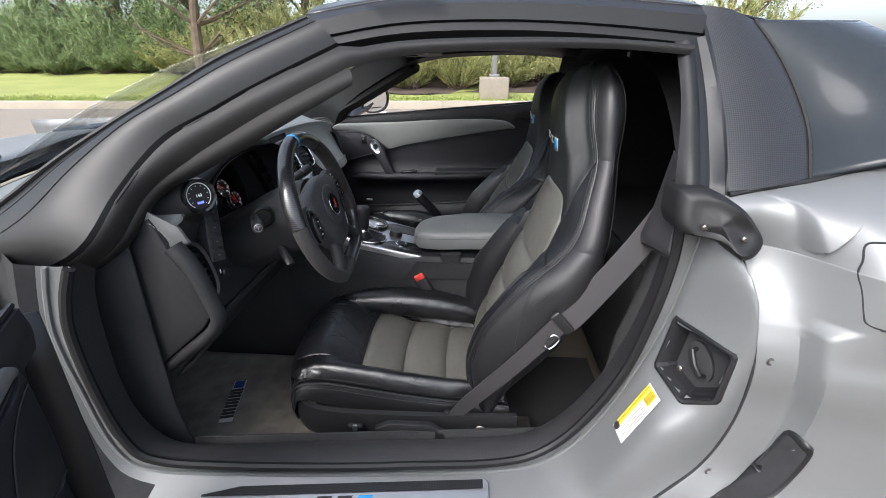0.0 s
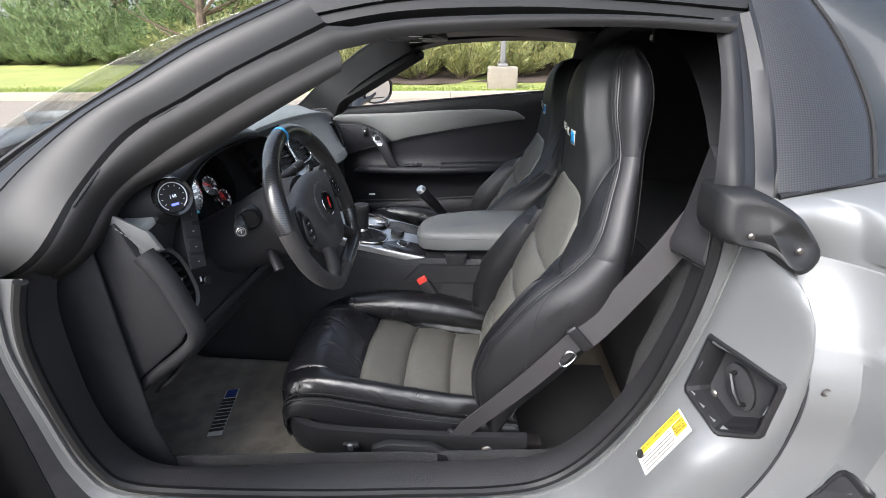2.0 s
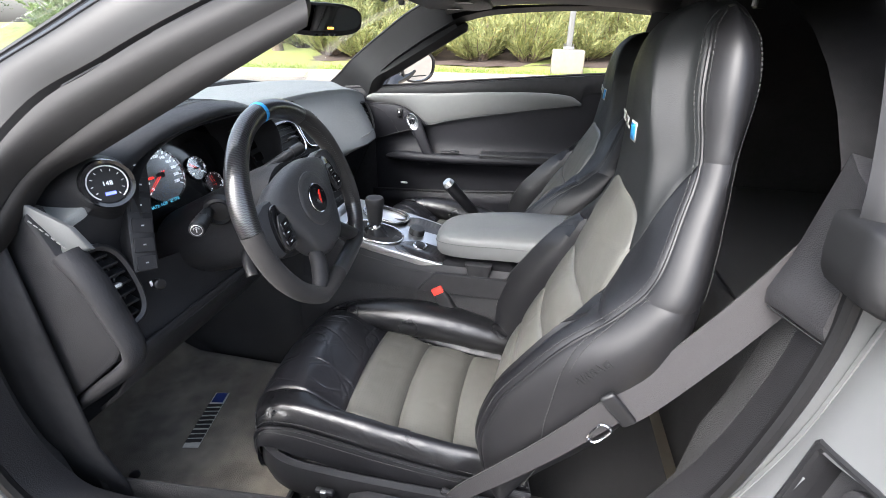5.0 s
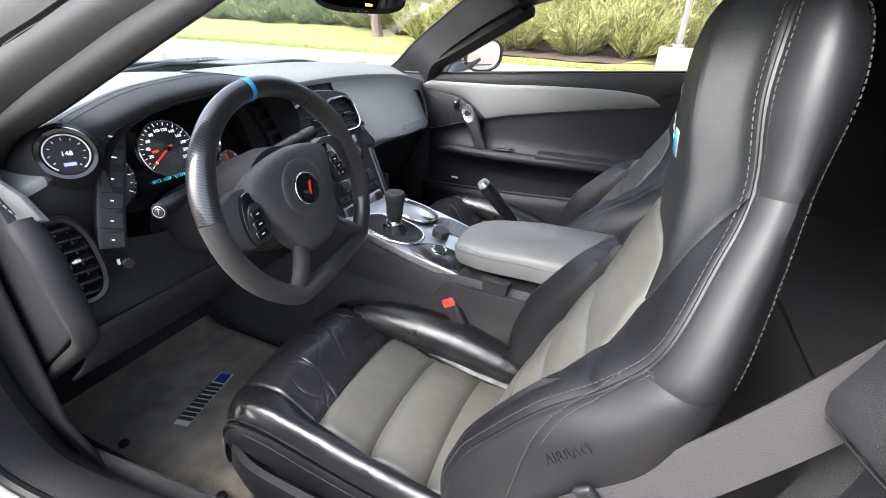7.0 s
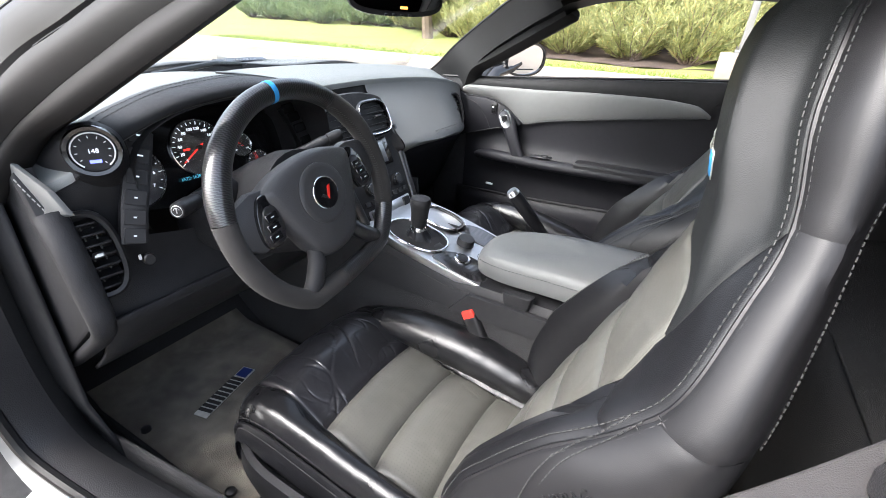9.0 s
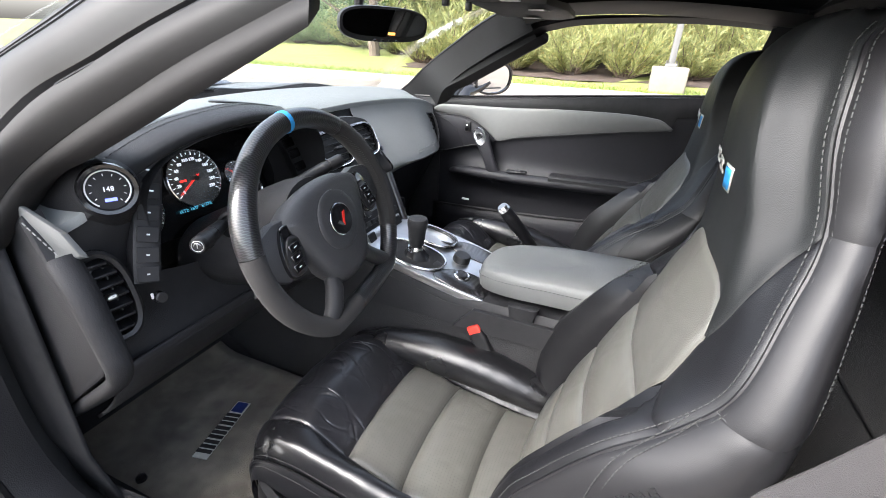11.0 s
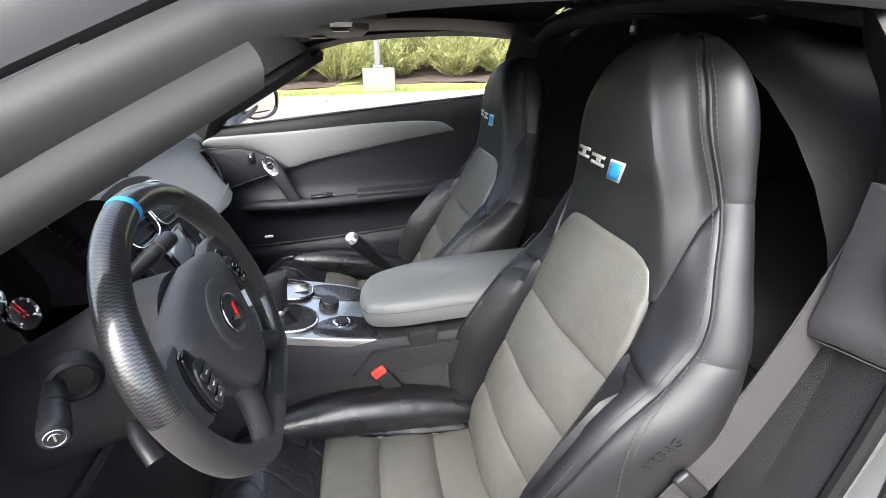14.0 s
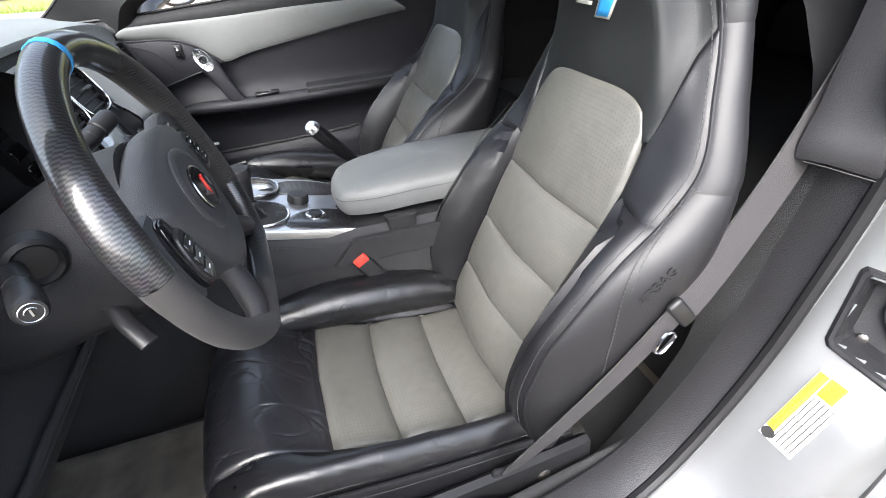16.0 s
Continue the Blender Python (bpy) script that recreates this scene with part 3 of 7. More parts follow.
tree_kinds = [tree_mesh(21, 6.0, 2.6, 9000), tree_mesh(22, 7.0, 3.0, 9000)]
for i, (x, y, s) in enumerate(((-15.5, 20.5, 0.9), (-13, 20, 1.0), (-11.3, 21, 1.0), (-7.4, 20.4, .95), (-9.5, 19, 0.9), (-5.5, 20, 1.1), (-1, 21, 1.0), (3.2, 20, 0.95), (7.5, 19.5, 1.0), (12, 21, 1.1), (-18, 22, 1.1), (-24, 24, 1.3), (-31, 23, 1.2), (-6.6, 13.2, 0.8))):
    wood, leaf = tree_kinds[i % 2]
    e = thing("tree", "broadleaved tree with dark green foliage behind the shrubs", "tree", "trees behind the hedge")
    e.matrix_world = Matrix.LocRotScale(askew(x, y, lawn_z(x, y) - 0.05), Euler((0, 0, i * 1.7)), (s, s, s))
    for nm, me in (("trunk", wood), ("crown", leaf)):
        o = new(nm, me)
        o.parent = e

# lamp post on its concrete footing
lp = askew(0.55 + 0.52, 10.0 - 0.05)
lz = lawn_z(1.05, 10.0)
base = thing("street_lamp", "grey steel lamp post bolted to a square tan concrete footing", "street lamp", at=(lp.x, lp.y, lz))
g = Geo().box((0, 0, 0.17), (0.60, 0.60, 0.50), bevel=0.03, seg=3)
part("footing", g, PILLARSTONE, base, "weathered tan concrete footing")
part("base_plate", Geo().box((0, 0, 0.445), (0.20, 0.20, 0.06), bevel=0.008), GALV, base)
part("post", Geo().box((0, 0, 3.4), (0.11, 0.11, 5.9), bevel=0.02), GALV, base)
for sx in (-1, 1):
    for sy in (-1, 1):
        part("bolt", Geo().lathe([(0.012, 0), (0.012, 0.05), (0.006, 0.055)], Matrix.Translation((sx * .08, sy * .08, .47)), 8), STEEL, base)

# ---------------------------------------------------------------- the car: body shell
YC = 1.41                                    # the car's centre plane
car = thing("sports_car", "silver metallic two-seat sports coupe with its driver's door open", "car")


def mirror_y(p):
    return (p[0], 2 * YC - p[1], p[2])


# door opening, driver's side: loops that run from the screen pillar's foot along the sill and up to the latch pillar
TRIM_IN = spline([(-.640, .674, .735), (-.664, .671, .66), (-.672, .670, .55), (-.670, .670, .45), (-.648, .673, .36), (-.590, .680, .300), (-.44, .70, .285), (-.267, .722, .277),
                  (-.1, .744, .268), (.058, .765, .262), (.161, .778, .275), (.245, .789, .342), (.317, .798, .457), (.363, .805, .594), (.380, .806, .706), (.380, .800, .80)], 5)
TRIM_OUT = spline([(-.632, .612, .745), (-.655, .610, .69), (-.668, .608, .62), (-.664, .608, .50), (-.645, .610, .385), (-.600, .616, .325), (-.45, .636, .296), (-.252, .662, .275),
                   (-.1, .682, .266), (.056, .702, .258), (.159, .716, .274), (.243, .727, .343), (.319, .736, .474), (.357, .741, .612), (.372, .743, .72), (.371, .743, .79)], 5)
FLANGE = spline([(-.668, .606, .748), (-.686, .606, .69), (-.697, .604, .615), (-.690, .606, .50), (-.672, .607, .370), (-.620, .612, .302), (-.45, .634, .274), (-.254, .660, .253),
                 (-.1, .681, .241), (.069, .702, .233), (.179, .716, .252), (.269, .728, .334), (.342, .738, .475), (.386, .743, .604), (.407, .746, .73), (.413, .747, .785)], 5)
PANEL = spline([(-.700, .588, .76), (-.715, .585, .69), (-.727, .580, .60), (-.720, .572, .47), (-.700, .562, .345), (-.640, .548, .265), (-.45, .53, .21), (-.25, .54, .20),
                (-.05, .55, .20), (.12, .56, .208), (.28, .572, .262), (.372, .585, .338), (.436, .600, .405), (.468, .606, .513), (.462, .610, .640), (.460, .712, .772)], 5)
TRIM_MID = [tuple(np.array(a) * 0.5 + np.array(b) * 0.5 + np.array((0, 0.002, 0.010))) for a, b in zip(TRIM_IN, TRIM_OUT)]
FLOOR_IN = [(p[0] - (0.085 if i < 24 else 0.0), p[1] + 0.05, p[2] - 0.10 if 20 < i < 62 else p[2] - 0.02) for i, p in enumerate(TRIM_IN)]
part("sill_carpet", Geo().rings([FLOOR_IN, TRIM_IN], closed=False), CARPET, car, "black carpet along the inner sill")
g = Geo().rings([TRIM_IN, TRIM_MID, TRIM_OUT], closed=False)
part("sill_trim", g, TRIM_SILL, car, "grained black plastic sill and pillar trim")
tub = [tuple(np.array(p) + np.array((0, -0.004, -0.002))) for p in TRIM_OUT]
part("weatherstrip", Geo().tube(tub, 0.009, 8), RUBBER, car, "black rubber door seal")
POCKET = [(.387, .711, .617), (.412, .662, .616), (.435, .612, .612), (.424, .606, .530), (.384, .630, .508), (.364, .696, .528)]


def in_outline(x, z, poly, k=1.0):
    """Whether (x, z) lies inside an outline seen from the side."""
    cx, cz = sum(p[0] for p in poly) / len(poly), sum(p[2] for p in poly) / len(poly)
    pts = [(cx + (p[0] - cx) * k, cz + (p[2] - cz) * k) for p in poly]
    hit = False
    for (x0, z0), (x1, z1) in zip(pts, pts[1:] + pts[:1]):
        if (z0 > z) != (z1 > z) and x < (x1 - x0) * (z - z0) / (z1 - z0) + x0:
            hit = not hit
    return hit


def dense(row, k=3):
    return [tuple(np.array(row[i]) * (1 - j / k) + np.array(row[i + 1]) * j / k) for i in range(len(row) - 1) for j in range(k)] + [tuple(row[-1])]


FLANGE_D, PANEL_D = dense(FLANGE), dense(PANEL)
RIB_Z = (.20, .26, .334, .44, .51, .60, .73, .80)


def jamb_section(i, n):
    """The jamb between flange and shut line; on the latch pillar it turns outwards, then back."""
    a, b = np.array(FLANGE_D[i]), np.array(PANEL_D[i])
    w = max(0.0, min(1.0, (i - 140) / 30))
    w = w * w * (3 - 2 * w)
    rib = a + np.array((curve1(a[2], RIB_Z, (.03, .025, .02, .02, .050, .047, .032, .015)), max(.608, b[1] + .004) - a[1], 0))
    rib[0] = min(rib[0], b[0] - .012)
    turn = a + np.array((.001, -.040, 0))
    k1, k2 = turn * w + (a * .68 + b * .32) * (1 - w), rib * w + (a * .32 + b * .68) * (1 - w)
    pts = np.array(spline([a, k1, k2, b], 10))
    return [pts[j * 30 // (n - 1)] for j in range(n)]


SECTIONS = [jamb_section(i, 31) for i in range(len(FLANGE_D))]


g = Geo().rings([dense(TRIM_OUT)] + [[tuple(sec[j]) for sec in SECTIONS] for j in range(31)], closed=False)
_p = [Vector(p) for p in POCKET]
POCKET_C = sum(_p, Vector()) / 6
POCKET_N = (_p[2] - _p[5]).cross(_p[0] - _p[3]).normalized()
if POCKET_N.y > 0:
    POCKET_N = -POCKET_N
POCKET_M = frame_on(POCKET_C, POCKET_N, (-.25, 0, 1))
_flat = [POCKET_M.inverted() @ p for p in _p]
_flat = [(p.x, 0, p.y) for p in _flat]


def over_pocket(face):
    c = POCKET_M.inverted() @ (sum((Vector(g.v[k]) for k in face), Vector()) / len(face))
    return abs(c.z) < .06 and in_outline(c.x, c.y, _flat, 1.0)


jamb_tree = BVHTree.FromPolygons([Vector(tuple(p)) for p in g.v], [tuple(f) for f in g.f])
# the jamb's outer part is black where the hinges and the open door's edge are
FRONT = sum(1 for p in PANEL_D[:110] if p[0] < -.60)
n_d = len(FLANGE_D)
g.f = [f for f in g.f if not over_pocket(f) and not (min(f) // n_d >= 11 and min(k % n_d for k in f) < FRONT - 1)]
part("hinge_face", Geo().rings([[tuple(sec[j]) for sec in SECTIONS[:FRONT]] for j in range(10, 31)], closed=False), DULL_BLACK, car, "black hinge side of the door opening")
part("door_jamb", g, SILVER, car, "silver painted door jamb and sill")
HINGE = [tuple(np.array(p) + np.array((-.16, .06, 0))) for p in PANEL[:28]]
part("hinge_pillar", Geo().rings([PANEL[:28], [tuple(np.array(p) + np.array((-.05, .035, 0))) for p in PANEL[:28]], HINGE], closed=False), DULL_BLACK, car, "black hinge pillar behind the open door")
part("jamb_lip", Geo().tube([tuple(np.array(p) + np.array((0.001, -0.003, 0))) for p in FLANGE], 0.0045, 6), SILVER, car)

# rear quarter panel: from the shut line back to the wheel arch
RISE = .032


def ramp(k):
    k = max(0.0, min(1.0, k))
    return k * k * (3 - 2 * k)


def quarter(u, v):
    """u: along the shut line from the sill (0) to the waist (1); v: back from it, in metres."""
    i = 45 + u * (len(PANEL) - 46)
    k = min(int(i), len(PANEL) - 2)
    a = np.array(PANEL[k]) * (1 - i + k) + np.array(PANEL[k + 1]) * (i - k)
    scoop = ramp((u - .868) / .026)
    at = curve1(u, (.0, .45, .66, .80, 1.0), (.075, .072, .066, .064, .064)) + .012 * scoop
    wide = .013 + .047 * scoop
    rise = RISE * ramp((u - .15) / .2)
    y = a[1] - max(0, a[1] - .610) * ramp(v / .13) - .25 * min(v, .05) - .085 * (1 - math.exp(-max(0, v - .05) / .25)) - rise * ramp((v - at) / wide + .5)
    if v > .6:
        y += (v - .6) * .12
    z = a[2] + (.10 * u - .02) * min(v, 1.0) - .20 * max(0, .3 - u) * v
    return np.array((a[0] + v, y, z))


vs_ = [0, .004, .010, .018, .026, .034, .042, .050, .056, .062, .067, .072, .077, .082, .087, .092, .097, .103, .11, .12, .13, .14, .155, .17, .2, .27, .36, .48, .62, .78, .95, 1.1]
g = Geo().grid(quarter, span(0, .85, 90) + span(.852, .90, 34) + span(.905, 1, 20), vs_)
part("quarter_panel", g, SILVER, car, "curved silver rear quarter panel", thick=0.003)
part("shut_line", Geo().tube([tuple(np.array(p) + np.array((-0.001, 0.0, 0))) for p in PANEL[45:]], 0.0028, 6), DULL_BLACK, car)
# shoulder between the panel's top edge and the hatch glass
GLASS_FOOT = spline([(.400, .722, .835), (.430, .729, .847), (.562, .744, .868), (.69, .764, .890), (1.05, .80, .925), (1.5, .85, .93)], 8)


def shoulder(u, v):
    k = u * (len(GLASS_FOOT) - 1)
    i = min(int(k), len(GLASS_FOOT) - 2)
    b = np.array(GLASS_FOOT[i]) * (1 - k + i) + np.array(GLASS_FOOT[i + 1]) * (k - i)
    back = max(0, b[0] - .470)
    a = quarter(1, back)
    a[1] -= RISE * (1 - ramp((back - .076) / .060 + .5))
    p = a * (1 - v) + b * v + np.array((0, -.030, .022)) * math.sin(math.pi * v) * (0.35 + .65 * min(1, u * 3))
    # the handle scoop ends at a ledge; above it the recess tapers out towards the glass
    lip = ramp((v - max(.04, .08 + 13 * (back - .066))) / .06 + .5)
    at, wide = .076 * (1 - lip) + curve1(v, (0, .2, .55, .9, 1), (.064, .055, .045, .008, 0)) * lip, .060 - .045 * lip
    p[1] += RISE * (1 - v) * (1 - ramp((back - at) / wide + .5))
    return p


part("rear_shoulder", Geo().grid(shoulder, span(0, .24, 14) + span(.25, .42, 60) + span(.43, 1, 24), span(0, .36, 50) + span(.38, 1, 24)), SILVER, car, "rounded silver shoulder below the hatch glass")
part("glass_seal", Geo().tube([tuple(np.array(p) + np.array((0, -.004, .002))) for p in GLASS_FOOT[8:]], .005, 6), RUBBER, car)
VENT = [Vector(quarter(u, v)) for u, v in ((.645, .064), (.64, .074), (.62, .086), (.54, .085), (.45, .082), (.34, .078), (.34, .060), (.45, .061), (.56, .062))]
vc = sum(VENT, Vector()) / len(VENT)
vring = lambda k, dy: [vc + (Vector(tuple(p)) - vc) * k + Vector((0, dy - .004, 0)) for p in spline(VENT, 4, True)]
vt = part("side_vent", Geo().rings([vring(1.04, .03), vring(1.04, -.003), vring(1.0, -.006), vring(.92, -.005), vring(.88, -.002)], True, False), HARD_BLACK, car, "black brake cooling vent closed by a dark plate")
# Black plate on the panel stands in for the shade inside the vent.
part("vent_shade_plate", Geo().slab(vring(.90, -.002), (0, .003, 0)), DULL_BLACK, vt)
part("vent_vane", Geo().box(vc + Vector((0, .004, 0)), (.03, .016, .005), Matrix.Rotation(.25, 3, "Y"), .002, 1), HARD_BLACK, vt)
fl = [quarter(.903, .28), quarter(.903, .13), quarter(.904, .112), quarter(.909, .100), quarter(.92, .0965), quarter(.96, .092), quarter(.998, .088)] + [shoulder(k, v) for k, v in ((.397, .10), (.398, .20), (.401, .245), (.408, .27), (.42, .28), (.45, .285), (.52, .29))]
fl = [Vector(tuple(p)) + Vector((0, -.0012, 0)) for p in spline(fl, 5)]
part("fuel_flap_gap", Geo().tube(fl, .0014, 6), DULL_BLACK, car, "dark gap round the fuel flap")

# body below and ahead of the door, roof, screen pillars
part("rocker", Geo().rings([PANEL[20:50], [(p[0], p[1] - 0.01, p[2] - 0.06) for p in PANEL[20:50]], [(p[0], p[1] + 0.10, 0.10) for p in PANEL[20:50]]], closed=False), SILVER, car)

ROOF_EDGE = spline([(-.258, .868, 1.092), (-.12, .900, 1.115), (.07, .922, 1.121), (.25, .925, 1.113), (.428, .916, 1.096)], 6)
ROOF_TOP = spline([(-.30, .905, 1.128), (-.14, .955, 1.158), (.07, .975, 1.166), (.25, .972, 1.160), (.428, .955, 1.143)], 6)


def roof(u, v):
    k = u * (len(ROOF_TOP) - 1)
    i = min(int(k), len(ROOF_TOP) - 2)
    a = np.array(ROOF_TOP[i]) * (1 - k + i) + np.array(ROOF_TOP[i + 1]) * (k - i)
    y = a[1] + (2 * YC - 2 * a[1]) * v
    s = 1 - (2 * v - 1) ** 2
    return (a[0] - 0.05 * s * (1 - u), y, a[2] + 0.055 * s)


g = Geo().grid(roof, span(0, 1, 16), span(0, 1, 24))
part("roof_panel", g, CARBON_SATIN, car, "dark lacquered carbon roof panel", thick=0.004)
DRIP = [tuple(np.array(p) + np.array((0, -0.004, -0.018))) for p in ROOF_EDGE]
for flip in (False, True):
    f = (lambda r: [mirror_y(p) for p in r]) if flip else (lambda r: r)
    mid = [tuple(np.array(a) * 0.5 + np.array(b) * 0.5 + np.array((0, -0.012, 0.006))) for a, b in zip(ROOF_EDGE, ROOF_TOP)]
    part("roof_rail", Geo().rings([f(ROOF_TOP), f(mid), f(ROOF_EDGE), f([tuple(np.array(p) + np.array((0, 0.012, -0.008))) for p in ROOF_EDGE])], closed=False), DARK_PAINT, car, "dark glossy roof rail")
    inner = [tuple(np.array(p) + np.array((0, 0.05, -0.035))) for p in ROOF_EDGE]
    deep = [tuple(np.array(p) + np.array((0, 0.13, -0.010))) for p in ROOF_EDGE]
    g = Geo().rings([f([tuple(np.array(p) + np.array((0, 0.004, -0.004))) for p in ROOF_EDGE]), f(DRIP), f([tuple(np.array(p) + np.array((0, 0.012, -0.032))) for p in ROOF_EDGE]), f(inner), f(deep)], closed=False)
    part("header_seal", g, RUBBER, car, "black rubber roof seal")

# screen pillar: outer skin, seal channel and inner trim, in three strips that run from foot to roof
A_OUT = spline([(-1.06, .64, .680), (-.90, .640, .755), (-.780, .672, .826), (-.692, .711, .893), (-.606, .750, .950), (-.517, .788, 1.004), (-.425, .826, 1.058), (-.290, .880, 1.120)], 5)
A_SEAM = spline([(-.92, .640, .620), (-.76, .632, .705), (-.625, .625, .770), (-.580, .683, .852), (-.522, .736, .928), (-.445, .768, .972), (-.368, .798, 1.014), (-.232, .850, 1.080)], 5)
A_MID = spline([(-.90, .650, .61), (-.74, .642, .695), (-.605, .635, .757), (-.560, .692, .845), (-.499, .736, .913), (-.430, .768, .960), (-.357, .796, 1.002), (-.220, .850, 1.066)], 5)
A_IN = spline([(-.84, .690, .585), (-.71, .682, .672), (-.600, .700, .745), (-.545, .742, .825), (-.468, .762, .867), (-.385, .781, .912), (-.300, .801, .958), (-.205, .824, 1.010)], 5)
A_BACK = [(p[0] - .06, p[1] + .075, p[2] + .022) for p in A_IN]
# the seal runs on along the roof's side to the latch pillar
SEAL_TOP = [tuple(np.array(a) * .62 + np.array(b) * .38) for a, b in zip(A_SEAM, A_MID)]
SEAL_HI = SEAL_TOP + spline([(-.205, .853, 1.071), (-.10, .876, 1.085), (.08, .886, 1.090), (.25, .886, 1.087), (.395, .876, 1.076)], 5)[1:]
SEAL_LO = [tuple(np.array(a) * .52 + np.array(b) * .48) for a, b in zip(A_MID, A_IN)] + spline([(-.190, .850, 1.044), (-.10, .872, 1.060), (.08, .880, 1.070), (.25, .880, 1.070), (.385, .870, 1.060)], 5)[1:]
SEAL_IN = [tuple(np.array(p) + np.array((-.01, .05, .012))) for p in SEAL_LO]


def between(a, b, w, lift=(0, 0, 0)):
    """A line between two lines, bulged out by lift."""
    k = math.sin(math.pi * w)
    return [tuple(np.array(p) * (1 - w) + np.array(q) * w + np.array(lift) * k) for p, q in zip(a, b)]


for flip in (False, True):
    f = (lambda r: [mirror_y(p) for p in r]) if flip else (lambda r: r)
    back = [(p[0] - .030, p[1] + .026, p[2] + .012) for p in A_IN] if flip else A_BACK
    skin = lambda w: between(A_OUT, A_SEAM, w, (-.004, -.012, .012))
    sp_ = part("screen_pillar", Geo().rings([f(back), f(A_OUT)] + [f(skin(w)) for w in (.04, .1, .2, .35, .5, .65, .8, .92)] + [f(A_SEAM)], closed=False), DARK_PAINT, car, "glossy dark screen pillar")
    part("screen_moulding", Geo().tube(f([tuple(np.array(p) + np.array((0, -.002, .002))) for p in A_OUT]), .0045, 6), RUBBER, sp_, "black moulding beside the windscreen")
    # Thin black beads on the skin put the creases' shade into colour.
    for w in (.16, .42):
        part("crease_shade_line", Geo().tube(f(skin(w)[2:]), .0011, 5), DULL_BLACK, sp_)
    slot = between(A_SEAM, SEAL_TOP, .5, (.004, .008, -.002))
    part("seal_channel", Geo().rings([f(A_SEAM), f(slot), f(SEAL_TOP)], closed=False), RUBBER, car, "dark channel that holds the door seal")
    for k in (14, 22, 29):
        a, b = Vector(slot[k]), Vector(slot[k + 3])
        part("seal_clip", Geo().tube(f([a + Vector((0, -.004, 0)), a.lerp(b, .5) + Vector((0, -.005, 0)), b + Vector((0, -.004, 0))]), .0040, 8, squash=.6), DULL_BLACK, car, "black clip strip")
    part("pillar_seal", Geo().rings([f(SEAL_HI)] + [f(between(SEAL_HI, SEAL_LO, w, (.002, -.007, .003))) for w in (.03, .08, .16, .28, .42, .58, .72, .86, .95)] + [f(SEAL_LO), f(SEAL_IN)], closed=False), PILLAR_SEAL, car, "smooth charcoal rubber door seal")
    n_in = len(A_IN)
    lo_in = [tuple(np.array(p) + np.array((.0, .0015, .0015))) for p in SEAL_LO[:n_in]]
    trim_rows = [lo_in] + [between(lo_in, A_IN, w, (.006, -.007, .001)) for w in (.08, .2, .4, .6, .8, .92)] + [A_IN, between(A_IN, back, .3, (.0, .0, -.008)), back]
    tip = lambda r: r + [tuple(np.array(r[-1]) * .55 + np.array(back[-1]) * .45 + np.array((.016, 0, .006))), tuple(np.array(back[-1]) + np.array((.014, 0, .008)))]
    part("pillar_trim", Geo().rings([f(tip(r)) for r in trim_rows], closed=False), TRIM_GREY, car, "charcoal pillar trim")

# latch pillar, halo panel and hatch
B_A = spline([(.352, .742, .80), (.350, .750, .88), (.368, .815, .968), (.372, .86, 1.03), (.372, .905, 1.082)], 5)
B_B = spline([(.384, .722, .80), (.382, .730, .87), (.398, .812, .968), (.402, .858, 1.03), (.402, .898, 1.086)], 5)
B_C = spline([(.420, .722, .80), (.424, .728, .855), (.432, .810, .968), (.430, .856, 1.03), (.424, .905, 1.092)], 5)
B_D = spline([(.44, .86, .80), (.44, .87, .88), (.445, .90, .968), (.445, .94, 1.03), (.44, .96, 1.085)], 5)
C_A = spline([(.430, .726, .85), (.438, .800, .955), (.436, .880, 1.058), (.432, .925, 1.11), (.430, .956, 1.146)], 5)
C_B = spline([(.562, .742, .872), (.575, .800, .945), (.563, .851, 1.015), (.545, .895, 1.070), (.520, .935, 1.118)], 5)
H_B = spline([(1.05, .80, .93), (1.05, .86, .965), (1.03, .92, 1.00), (1.0, 1.0, 1.035), (.96, 1.10, 1.06)], 5)
for flip in (False, True):
    f = (lambda r: [mirror_y(p) for p in r]) if flip else (lambda r: r)
    part("latch_pillar", Geo().rings([f(B_D), f(B_A), *[f([tuple(np.array(a) * (1 - w) + np.array(b) * w + np.array((0, -.012 * math.sin(math.pi * w), 0))) for a, b in zip(B_A, B_B)]) for w in (.15, .3, .5, .7, .85)], f(B_B)], closed=False), RUBBER, car, "thick black rubber pillar seal")
    part("pillar_channel", Geo().rings([f(B_B), f([tuple(np.array(a) * .5 + np.array(b) * .5 + np.array((0, .010, 0))) for a, b in zip(B_B, B_C)]), f(B_C), f(C_A)], closed=False), HARD_BLACK, car, "black plastic pillar channel")
    part("halo_panel", Geo().rings([f(C_A), f([tuple(np.array(a) * .5 + np.array(b) * .5 + np.array((0, -.012, .004))) for a, b in zip(C_A, C_B)]), f(C_B)], closed=False), CARBON_SATIN, car, "carbon weave panel behind the door")
    part("halo_seam", Geo().tube(f(C_B), 0.004, 6), RUBBER, car)
    hm = [tuple(np.array(a) * .5 + np.array(b) * .5 + np.array((0, -.035, .03))) for a, b in zip(C_B, H_B)]
    part("hatch_glass", Geo().rings([f(C_B), f(hm), f(H_B)], closed=False), TINT, car, "dark tinted wraparound hatch glass", thick=0.004)
g = Geo().grid(lambda u, v: (0.50 + 0.46 * u - 0.06 * (1 - (2 * v - 1) ** 2) * (1 - u) + 0.06 * u * (1 - (2 * v - 1) ** 2), 0.955 + 0.15 * u + (2 * YC - 1.91 - 0.30 * u) * v, 1.13 - 0.07 * u + 0.055 * (1 - (2 * v - 1) ** 2)), span(0, 1, 8), span(0, 1, 16))
